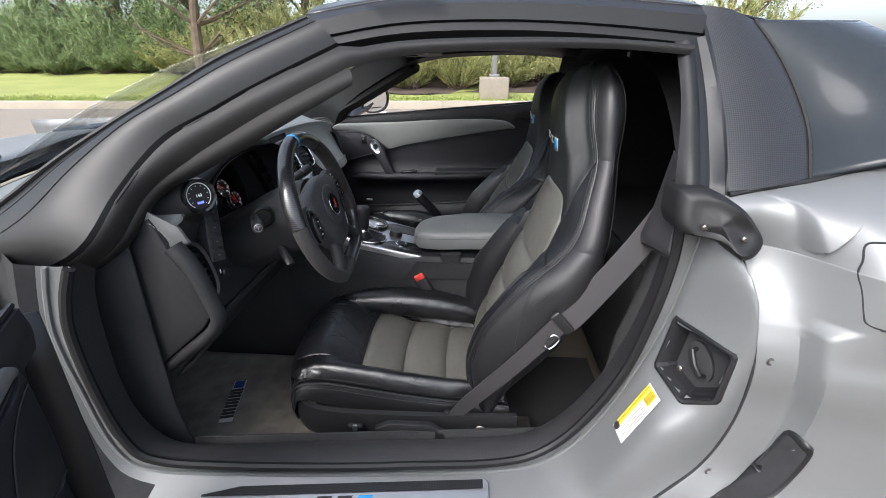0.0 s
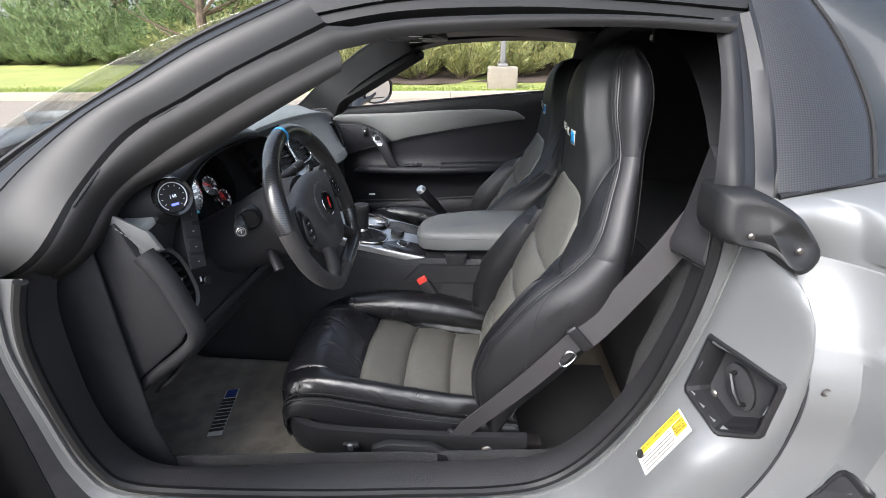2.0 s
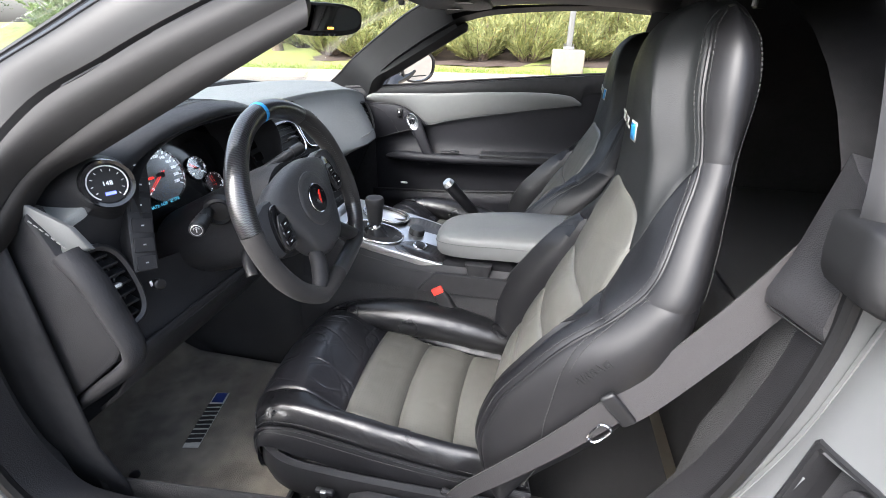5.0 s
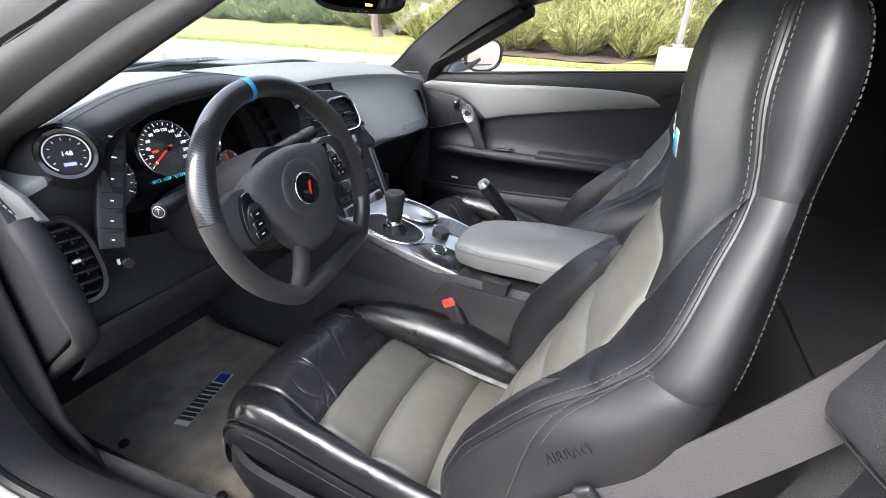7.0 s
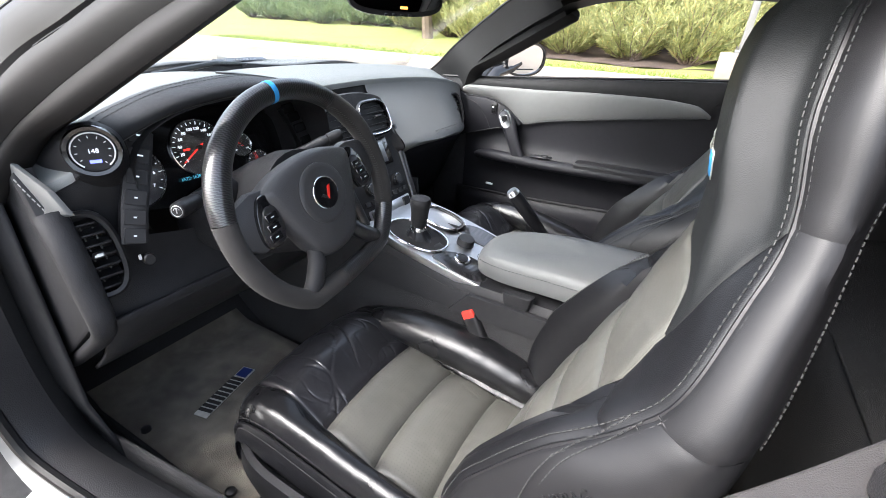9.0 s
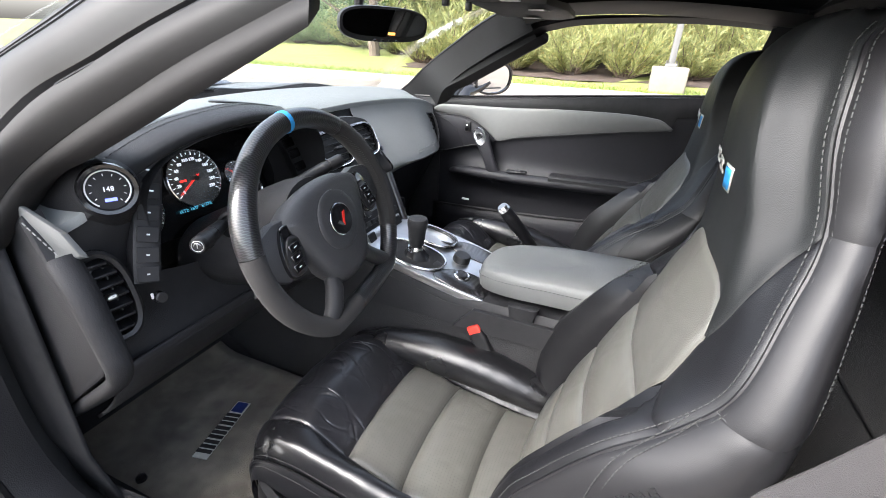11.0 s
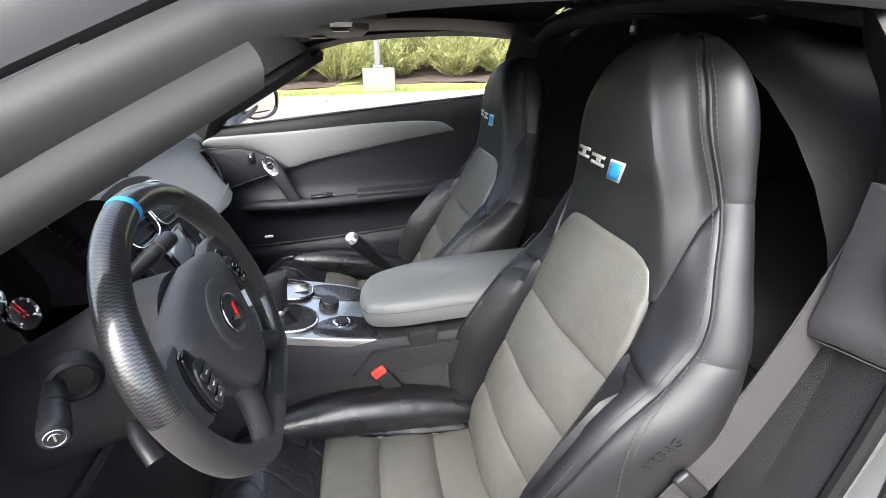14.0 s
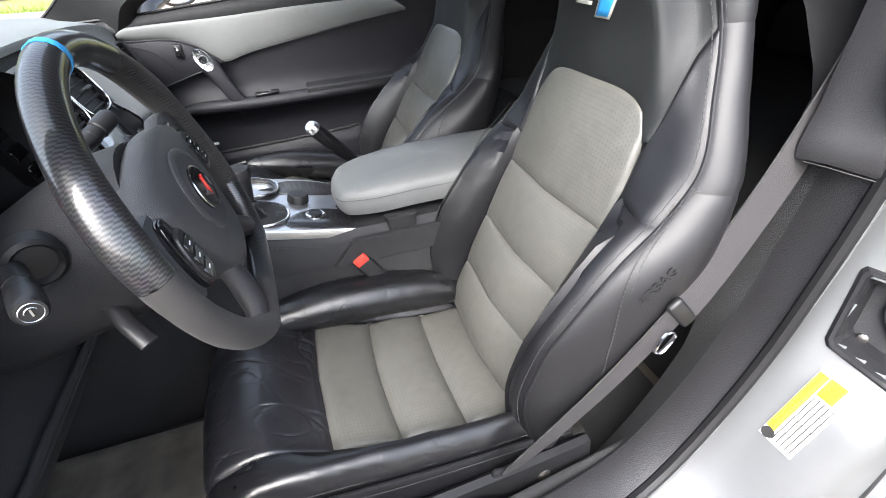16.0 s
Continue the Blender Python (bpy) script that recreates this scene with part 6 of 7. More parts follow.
# ---------------------------------------------------------------- centre console
console = thing("center_console", "centre console with silver gear plate, grey armrest lid and black sides", "console")
CX0, CX1 = -.50, .30
g = Geo()
sec = lambda x: [(1.245, .20), (1.240, .40), (1.248, .468), (1.262, .486), (1.36, .492), (1.46, .488), (1.51, .470), (1.56, .44), (1.57, .38), (1.575, .20)]
g.rings([[(x, y, z + max(0, (-.21 - x)) * .22 * (z > .43)) for y, z in sec(x)] for x in span(CX0, CX1, 14)], closed=False)
part("console_body", g, SOFT_BLACK, console, "black grained console body")
part("side_carpet", Geo().grid(lambda x, z: (x, 1.238 - (.42 - z) * .06, z), span(-.52, .12, 10), span(.16, .425, 5)), CARPET, console, "black carpet along the tunnel")
part("side_pocket", Geo().bulk([(-.19, 1.240, .425), (-.145, 1.240, .478), (.10, 1.240, .478), (.10, 1.240, .425)], (0, -.010, 0), .008), SOFT_BLACK, console)
row = Geo()
stitches(row, [(x, 1.2445, .472 + max(0, (-.21 - x)) * .22) for x in span(-.45, -.10, 20)], .005, .0035, .0008)
part("console_stitching", row, THREAD_DARK, console)
# gear plate
def plate_z(x):
    return .497 + (-.21 - x) * .22


pl = spline([(-.455, 1.285), (-.40, 1.262), (-.30, 1.256), (-.16, 1.260), (-.125, 1.275), (-.135, 1.38), (-.15, 1.46), (-.20, 1.495), (-.40, 1.50), (-.455, 1.47)], 5, True)
part("gear_plate", Geo().rings([[(x, y, plate_z(x) + dz) for x, y in [(-.29 + (px + .29) * k, 1.38 + (py - 1.38) * k) for px, py in pl]] for k, dz in ((1.0, -.012), (1.0, .002), (.985, .006))]), ALU, console, "silver metal gear surround")
cf = spline([(-.255, 1.270), (-.16, 1.266), (-.130, 1.29), (-.135, 1.335), (-.20, 1.345), (-.25, 1.315)], 5, True)
part("weave_inlay", Geo().rings([[(-.19 + (x + .19) * k, 1.305 + (y - 1.305) * k, plate_z(x) + dz) for x, y in cf] for k, dz in ((1, .004), (1, .0075), (.97, .0085))]), CARBON, console, "carbon weave inlay")
cf = spline([(-.27, 1.42), (-.17, 1.415), (-.150, 1.44), (-.165, 1.475), (-.24, 1.485), (-.28, 1.46)], 5, True)
part("weave_inlay", Geo().rings([[(-.21 + (x + .21) * k, 1.45 + (y - 1.45) * k, plate_z(x) + dz) for x, y in cf] for k, dz in ((1, .004), (1, .0075), (.97, .0085))]), CARBON, console)
gm = frame_on((-.330, 1.322, plate_z(-.33) + .006), (.2, 0, 1), (0, 1, 0))
part("gear_recess", Geo().slab(oval(gm, .075, .052, 36, 2.3), (0, 0, .0015)), DULL_BLACK, console)
part("recess_ring", Geo().tube(oval(gm @ Matrix.Translation((0, 0, .003)), .077, .054, 40, 2.3), .003, 6, True), CHROME, console)
cm2 = frame_on((-.335, 1.438, plate_z(-.335) + .006), (.2, 0, 1), (0, 1, 0))
part("cup_holder", Geo().rings([oval(cm2 @ Matrix.Translation((0, 0, dz)), a, b, 32, 2.5) for a, b, dz in ((.066, .046, .002), (.066, .046, .006), (.060, .041, .005), (.058, .039, -.05))], True, False), GLOSS_BLACK, console, "open black cup holder")
part("cup_floor", Geo().slab(oval(cm2 @ Matrix.Translation((0, 0, -.05)), .06, .041, 32, 2.5), (0, 0, .002)), DULL_BLACK, console)
part("cup_divider", Geo().box((-.335, 1.438, .515), (.11, .006, .02), None, .002), HARD_BLACK, console)
part("cup_rim", Geo().tube(oval(cm2 @ Matrix.Translation((0, 0, .007)), .066, .046, 36, 2.5), .0025, 6, True), CHROME, console)
# gear lever
lev = thing("gear_lever", "black leather gear knob on a chrome collar and gathered boot", "gear lever", at=(-.330, 1.322, .500))
part("knob", Geo().lathe([(.012, .045), (.0155, .052), (.0165, .062), (.0175, .080), (.0200, .092), (.0205, .100), (.018, .1055), (.010, .108)], Matrix.Rotation(.05, 4, "Y"), 24), SOFT_BLACK, lev, "rounded black knob")
part("collar", Geo().lathe([(.013, .030), (.0165, .034), (.0165, .042), (.0145, .046)], None, 20), CHROME, lev, "chrome collar")
lev.scale = (1.2, 1.2, 1.2)
bt = []
for k in range(9):
    f = k / 8
    bt.append([Vector((((.052 if abs(math.cos(t)) > .5 else .045) * (1 - f) ** 1.5 + .014 + .006 * math.sin(5 * t + 6 * f) * (1 - f) * (f > .05)) * math.cos(t), ((.038) * (1 - f) ** 1.5 + .014 + .006 * math.sin(7 * t + 5 * f) * (1 - f) * (f > .05)) * math.sin(t), .005 + .035 * f + .004 * math.sin(9 * f))) for t in span(0, 6.2832, 37)[:-1]])
part("boot", Geo().rings(bt), LEATHER, lev, "gathered black leather boot")
km = Matrix.Translation((-.234, 1.387, .504)) @ Matrix.Rotation(.216, 4, "Y")
rk = thing("rotary_selector", "round black rotary selector knob on the gear plate", "knob", at=(0, 0, 0))
part("dial_knob", Geo().lathe([(.021, 0), (.022, .004), (.021, .018), (.019, .021), (.012, .021)], km, 28), HARD_BLACK, rk)
part("dial_ring", Geo().lathe([(.0225, 0), (.0225, .003), (.021, .004)], km, 28), CHROME, rk)
km = Matrix.Translation((-.205, 1.318, .503)) @ Matrix.Rotation(.216, 4, "Y")
sb = thing("start_socket", "chrome ringed round socket in the carbon inlay", "socket")
part("socket_ring", Geo().lathe([(.020, 0), (.020, .004), (.017, .006), (.014, .004)], km, 28), CHROME, sb)
part("socket_cap", Geo().lathe([(.0135, .003), (.013, .007), (.008, .008)], km, 24), HARD_BLACK, sb)
# armrest lid
def lid_ring(k, z):
    o = spline([(-.155, 1.30), (-.135, 1.275), (-.06, 1.258), (.10, 1.256), (.26, 1.262), (.285, 1.29), (.285, 1.44), (.26, 1.465), (.05, 1.46), (-.09, 1.440), (-.140, 1.415), (-.160, 1.36)], 5, True)
    return [(.06 + (x - .06) * k, 1.36 + (y - 1.36) * k, z + (.010 if x > 0 else .010 * (x + .16) / .16)) for x, y in o]


lid = part("armrest_lid", Geo().rings([lid_ring(.97, .506), lid_ring(1.0, .514), lid_ring(1.012, .533), lid_ring(1.0, .545), lid_ring(.97, .555), lid_ring(.90, .561), lid_ring(.75, .565), lid_ring(.5, .568), lid_ring(.1, .569)]), GREY_PLAIN, console, "padded grey leather armrest lid")
row = Geo()
stitches(row, [tuple(np.array(p)) for p in lid_ring(1.0155, .541)[:30]], .005, .0035, .0008)
part("lid_stitching", row, THREAD_DARK, lid)
part("lid_latch", Geo().bulk([(-.075, 1.262, .505), (-.010, 1.262, .505), (-.016, 1.262, .470), (-.068, 1.262, .470)], (0, -.024, .004), .008), SOFT_BLACK, console)
# handbrake
hb = thing("handbrake_lever", "black leather handbrake with a polished metal button", "handbrake")
hd = Vector((-.173, 1.502, .626)), Vector((-.070, 1.552, .490))
path = [hd[1].lerp(hd[0], f) for f in (0, .15, .3, .5, .7, .88, .93)]
part("grip", Geo().tube(path, lambda t: .014 + .006 * min(1, t * 1.6), 16, squash=.85), LEATHER, hb)
part("button_cap", Geo().tube([hd[1].lerp(hd[0], f) for f in (.91, .95, .98, 1.0)], lambda t: .0195 - .005 * t * t, 16, squash=.85), ALU, hb, "polished metal end")
part("boot", Geo().tube([hd[1] + Vector((.03, .0, -.03)), hd[1], hd[1].lerp(hd[0], .12)], lambda t: .032 - .016 * t, 14), LEATHER, hb)

# belt buckle beside the driver's cushion
bk = thing("belt_buckle", "black seat belt buckle with a red release button", "buckle")
bd = Vector((-.10, .02, .16)).normalized()
m = frame_on((-.118, 1.232, .398), bd, (0, -1, .1))
part("housing", Geo().box(m.translation, (.034, .026, .075), m.to_3x3(), .007, 3), HARD_BLACK, bk)
part("release_button", Geo().box(m @ Vector((0, .003, .037)), (.030, .020, .022), m.to_3x3(), .004, 2), RED, bk, "red release button")
part("strap", Geo().tube([m @ Vector((0, 0, -.035)), (-.06, 1.228, .33), (-.02, 1.222, .27)], .014, 10, squash=.35), RUBBER, bk)

# ---------------------------------------------------------------- cabin shell
floor_g = Geo().grid(lambda x, y: (x, y, .125 + (.28 * max(0, (-.80 - x) / .35) ** 1.3)), span(-1.15, .42, 24), span(.70, 1.26, 8))
floor_g.grid(lambda x, y: (x, y, .125 + (.28 * max(0, (-.80 - x) / .35) ** 1.3)), span(-1.15, .42, 24), span(1.55, 2.12, 8))
part("floor_pan", floor_g, CARPET, car, "black carpeted floor")
g = Geo().grid(lambda x, y: (x, y, .145 + .010 * math.sin(x * 5) * .3 + (.26 * max(0, (-.84 - x) / .35) ** 1.3)), span(-1.03, -.36, 30), span(.775, 1.19, 16))
mat_ = part("floor_mat", g, MAT_PILE, None, thick=.010)
tagged(mat_, "worn grey carpet floor mat with a black badge", "floor mat")
part("mat_binding", Geo().tube([(x, y, .150 + (.26 * max(0, (-.84 - x) / .35) ** 1.3)) for x, y in [(-.36, 1.19), (-.36, .775), (-.6, .775), (-.84, .775), (-.95, .775), (-1.03, .775)]], .006, 6), DULL_BLACK, mat_)
e = Vector((.035, -.165, 0))
a0 = Vector((-.685, 1.045, .155))
sd = Vector((.034, .007, 0))
part("badge_field", Geo().slab([a0, a0 + e, a0 + e + sd, a0 + sd], (0, 0, .002)), PALE, mat_, "pale outlined badge")
for k, f in enumerate((.34, .58, .82)):
    c = a0 + e * f + sd * .5
    g = Geo()
    for w_ in (-1, 0, 1):
        g.box(c + e.normalized() * (w_ * .013) + Vector((0, 0, .003)), (.034, .008, .003), Matrix.Rotation(.25, 3, "Z"), 0)
    part("badge_stroke", g, INK, mat_)
part("badge_stroke", Geo().slab([a0 + e * .02 + sd * .1 + Vector((0, 0, .002)), a0 + e * .2 + sd * .1 + Vector((0, 0, .002)), a0 + e * .2 + sd * .9 + Vector((0, 0, .002)), a0 + e * .02 + sd * .9 + Vector((0, 0, .002))], (0, 0, .002)), DEEP_BLUE, mat_, "blue badge stroke")
for q in ((-.42, .80), (-.70, .80)):
    part("mat_fastener", Geo().lathe([(.011, 0), (.010, .006), (.005, .008)], Matrix.Translation((q[0], q[1], .152)), 14), HARD_BLACK, mat_)
# firewall, tunnel sides, bulkhead and load floor
part("firewall", Geo().grid(lambda y, f: dash_line(y, 0) * (1 - f) + Vector((-1.12, y, .10)) * f, span(.64, 2.18, 24), span(0, 1, 8)), DULL_BLACK, car, thick=.01)
part("footwell_side", Geo().grid(lambda x, z: (x, 2.10, z), span(-1.15, -.60, 8), span(.10, .80, 6)), DULL_BLACK, car, thick=.006)
part("footwell_side", Geo().grid(lambda x, z: (x, .700 + .02 * (z < .3), z), span(-1.1, -.60, 8), span(.13, .75, 6)), DULL_BLACK, car, thick=.006)
for y, nm in ((1.245, 1), (1.57, 2)):
    part("tunnel_side", Geo().grid(lambda x, z: (x, y + (.42 - z) * .08 * (-1 if nm == 1 else 1), z), span(-1.08, -.48, 8), span(.12, .58, 5)), CARPET, car, thick=.006)
part("bulkhead", Geo().grid(lambda y, z: (.46 + .10 * (z - .12), y, z), span(.78, 2.04, 12), span(.11, .53, 5)), CARPET, car, thick=.01)
part("load_floor", Geo().grid(lambda x, y: (x, y, .53), span(.49, 1.7, 8), span(.72, 2.10, 10)), CARPET, car, thick=.01)
part("tail_panel", Geo().grid(lambda y, z: (1.70, y, z), span(.70, 2.12, 6), span(.5, .92, 4)), DULL_BLACK, car, thick=.01)
for flip in (False, True):
    yy = lambda v: 2 * YC - v if flip else v
    part("load_side", Geo().grid(lambda x, z: (x, yy(.80 + .06 * (z - .5) + .10 * max(0, z - .8)), z), span(.42, 1.70, 8), span(.30, .96, 7)), CARPET, car, thick=.008)
    part("rear_cover", Geo().grid(lambda x, z: (x, yy(.815 + .25 * max(0, z - .80)), z), span(.39, .50, 6), span(.45, .86, 8)), DULL_BLACK, car, thick=.006)
    part("sill_inner", Geo().grid(lambda x, z: (x, yy(.775 + .085 * x), z), span(-.66, .40, 10), span(.11, .27, 4)), CARPET, car, thick=.006)
# Added shell: shuts out sky gaps under the hatch, keeps the rear dark.
g = Geo().rings([[(x, YC + hw * math.cos(t), .62 + hz * max(0, math.sin(t)) - .12 * (math.sin(t) < 0)) for t in span(math.pi * 1.06, -math.pi * .06, 25)] for x, hw, hz in ((.43, .56, .475), (.50, .57, .485), (.70, .57, .455), (1.0, .55, .40), (1.35, .52, .33), (1.68, .50, .26))], closed=False)
part("rear_black_shell", g, DULL_BLACK, car, "added black shell that keeps the rear cabin dark")
part("halo_bar", Geo().tube([(.45, .93, 1.07), (.46, 1.1, 1.10), (.465, YC, 1.112), (.46, 1.72, 1.10), (.45, 1.89, 1.07)], .045, 12, squash=.55), DULL_BLACK, car, "black lined roof hoop")


def liner(u, v):
    p = roof(u, v)
    return (p[0], p[1] + .03 * (1 - 2 * v), p[2] - .042)


part("headliner", Geo().grid(liner, span(0, 1, 14), span(0, 1, 20)), DULL_BLACK, car, "black headlining")
part("header_bar", Geo().tube([(-.275, .90, 1.092), (-.315, 1.1, 1.125), (-.335, YC, 1.138), (-.315, 1.72, 1.125), (-.275, 1.92, 1.092)], .030, 12, squash=.7), DULL_BLACK, car)
for k, y in enumerate((1.442,)):
    hk = part("roof_latch", Geo().box((.478, y, 1.072), (.016, .022, .030), None, .003), HARD_BLACK, car, "small roof latch")
    part("latch_stripes", Geo().box((.468, y, 1.068), (.003, .014, .012), None, 0), LIGHT_MARK, hk)
# sun visors
for flip in (False, True):
    yy = lambda v: 2 * YC - v if flip else v
    vs_ = part("sun_visor", Geo().bulk([(-.300, yy(1.03), 1.084), (-.300, yy(1.33), 1.096), (-.120, yy(1.335), 1.092), (-.086, yy(1.27), 1.086), (-.092, yy(1.10), 1.080), (-.140, yy(1.03), 1.078)], (0, 0, -.014), .008), VISOR, car, "charcoal sun visor")
    part("visor_label", Geo().box((-.146, yy(1.272), 1.0720), (.034, .070, .002), Matrix.Rotation(-.04 if not flip else .04, 3, "X"), 0), WHITE, vs_, "pale warning label")
    part("visor_label", Geo().box((-.200, yy(1.085), 1.0650), (.036, .070, .002), Matrix.Rotation(-.04 if not flip else .04, 3, "X"), 0), WHITE, vs_, "pale warning label")
    part("visor_clip", Geo().box((-.285, yy(1.345), 1.072), (.014, .012, .018), None, .003), HARD_BLACK, vs_)

# windscreen
def screen(u, v):
    y = .70 + (2 * YC - 1.40) * v
    s = 1 - (2 * v - 1) ** 2
    top = Vector((-.30 - .045 * s, .905 + (2 * YC - 1.81) * v, 1.120 + .042 * s))
    low = Vector((-.93 - .22 * s, y, .795 + .015 * s))
    p = low.lerp(top, u)
    return p + Vector((-.02, 0, .035)) * math.sin(math.pi * u)


ws = part("windscreen", Geo().grid(screen, span(0, 1, 12), span(0, 1, 20)), GLASS, car, "clear raked windscreen", thick=.005)
ws.visible_shadow = False
mr = thing("rear_view_mirror", "black frameless rear-view mirror with a row of buttons", "mirror")
mm = frame_on((-.470, 1.440, 1.030), (.86, -.42, -.12), (0, 0, 1))
part("mirror_shell", Geo().rings([oval(mm @ Matrix.Translation((0, 0, z)), a, b, 36, 3) for a, b, z in ((.07, .014, -.035), (.112, .030, -.022), (.120, .037, -.006), (.119, .036, .002))]), HARD_BLACK, mr)
part("mirror_glass", Geo().slab(oval(mm @ Matrix.Translation((0, .003, .002)), .113, .028, 36, 3), mm.to_3x3().col[2] * .001), MIRROR, mr, "silvered mirror glass")
part("mirror_display", Geo().box(mm @ Vector((.015, -.018, .0035)), (.018, .005, .001), mm.to_3x3(), 0), glow_material("lit_amber_display", (.9, .35, .05), .8), mr, "small amber display")
for k in range(4):
    part("mirror_button", Geo().box(mm @ Vector((-.03 + .02 * k, -.033, .004)), (.009, .005, .003), mm.to_3x3(), .001, 1), GLOSS_BLACK, mr)
part("mirror_stem", Geo().tube([mm @ Vector((0, .01, -.03)), (-.53, 1.42, 1.05), (-.52, 1.412, 1.085)], .012, 10), HARD_BLACK, mr)

# hood and cowl
def hood(u, v):
    y = .62 + (2 * YC - 1.24) * v
    s = 1 - (2 * v - 1) ** 2
    x = -.98 - .22 * s - 1.25 * u
    z = .775 + .035 * s - .20 * u ** 1.8 + .035 * math.exp(-((abs(y - YC) - .55) / .16) ** 2) * (1 - .4 * u) + .03 * math.exp(-((y - YC) / .30) ** 2) * (1 - u)
    return (x, y, z)


part("hood", Geo().grid(hood, span(0, 1, 20), span(0, 1, 36)), SILVER, car, "silver hood with raised centre", thick=.004)
for s in (-1, 1):
    vt = part("hood_vent", Geo().grid(lambda u, v: np.array(hood(.22 + .24 * u, .5 + s * (.20 + .12 * v))) + np.array((0, 0, .004)), span(0, 1, 8), span(0, 1, 5)), HARD_BLACK, car, "black louvred hood vent")
    for k in range(4):
        part("louvre", Geo().box(np.array(hood(.25 + .055 * k, .5 + s * .26)) + np.array((0, 0, .010)), (.03, .14, .006), Matrix.Rotation(.3, 3, "Y"), .002, 1), GLOSS_BLACK, vt)
part("cowl", Geo().grid(lambda u, v: np.array(hood(0, v)) * (1 - u) + np.array(screen(0, v)) * u + np.array((0, 0, -.03 * math.sin(math.pi * u))), span(0, 1, 5), span(0, 1, 24)), DULL_BLACK, car)
for s, yy in ((-1, 1.05), (1, 1.55)):
    part("wiper_arm", Geo().tube([(-1.17, yy, .83), (-1.10, yy - .15, .845), (-1.02, yy - .38, .835)], .008, 8), HARD_BLACK, car)
for flip in (False, True):
    yy = lambda v: 2 * YC - v if flip else v
    part("front_fender", Geo().grid(lambda u, v: (-.80 - 1.4 * u, yy(.62 - .12 * math.sin(math.pi * min(1, u * 1.3 + .1)) * v - .05 * v), .775 - .55 * v ** 1.2 + .02 * math.sin(math.pi * u)), span(0, 1, 14), span(0, 1, 10)), SILVER, car, "silver front fender", thick=.003)

# ---------------------------------------------------------------- seat belt
belt = thing("seat_belt", "grey webbing seat belt with a chrome tongue hanging by the seat", "seat belt")


def ribbon(path, width_dir, w):
    g = Geo()
    rings = []
    for i, p in enumerate(path):
        f = i / (len(path) - 1)
        wd = Vector(width_dir(f)).normalized() * (w / 2)
        q = Vector(tuple(p))
        n = Vector((0, -.0012, 0))
        rings.append([q - wd + n, q + wd + n, q + wd - n, q - wd - n])
    return g.rings(rings)


up_path = spline([(.440, .850, .870), (.385, .830, .785), (.325, .812, .700), (.264, .797, .622), (.226, .790, .575), (.206, .787, .556)], 8)
part("webbing", ribbon(up_path, lambda f: (-.71, .22, .67), .050), WEBBING, belt, "grey woven webbing")
lo_path = spline([(.200, .786, .556), (.130, .786, .468), (.060, .790, .385), (.010, .796, .325), (-.018, .803, .280)], 8)
part("webbing", ribbon(lo_path, lambda f: (-.55 + .1 * f, -.25 * f, .82), .044), WEBBING, belt)
part("tongue_guide", Geo().box((.203, .783, .558), (.058, .010, .022), Matrix.Rotation(.85, 3, "Y"), .005, 3), HARD_BLACK, belt, "black belt guide")
g = Geo()
tm = frame_on((.186, .777, .520), (0, -1, .05), (.55, 0, .85))
g.tube([tm @ Vector((a, b, 0)) for a, b in spline([(-.009, .010), (.009, .010), (.007, -.018), (-.007, -.018)], 5, True)], .003, 6, True, squash=.6)
part("tongue", g, CHROME, belt, "chrome belt tongue")
part("anchor", Geo().box((-.022, .806, .262), (.055, .012, .06), Matrix.Rotation(.35, 3, "Y"), .006), HARD_BLACK, belt)
part("anchor_bolt", Geo().lathe([(.012, 0), (.011, .008), (.006, .010)], frame_on((.045, .80, .255), (0, -1, .6), (0, 0, 1)), 14), STEEL, belt)
pad = thing("belt_guide_cover", "grained black leather belt guide pad on the pillar", "trim")
part("pad_screw", Geo().lathe([(.004, 0), (.004, .003), (.002, .004)], frame_on((.362, .752, .745), (0, -1, 0), (0, 0, 1)), 10), STEEL, pad)
part("pad_seam", Geo().tube([(.338, .803, .729), (.345, .784, .729), (.356, .758, .727), (.367, .738, .725)], .001, 6), RUBBER, pad)
lo_e = [(.341, .815, .728), (.340, .801, .731), (.346, .785, .732), (.356, .760, .730), (.366, .740, .728), (.376, .738, .728), (.380, .80, .725)]
hi_e = [(.378, .835, .90), (.372, .815, .895), (.368, .800, .890), (.362, .775, .885), (.356, .755, .880), (.365, .75, .88), (.382, .81, .90)]
part("pad", Geo().rings([[Vector(a) * (1 - f) + Vector(b) * f + Vector((-.006 * math.sin(math.pi * min(1, f * 4)) * (f < .25), 0, 0)) for a, b in zip(lo_e, hi_e)] for f in (0, .03, .1, .2, .35, .5, .7, 1.0)]), TRIM_SILL, pad)

# Added black strip hides the sky gap between roof panel and hoop.
part("roof_gap_cover", Geo().grid(lambda x, y: (x, y, 1.126 + .052 * (1 - ((y - YC) / .49) ** 2)), span(.34, .50, 5), span(1.00, 1.82, 16)), DULL_BLACK, car, thick=.005)

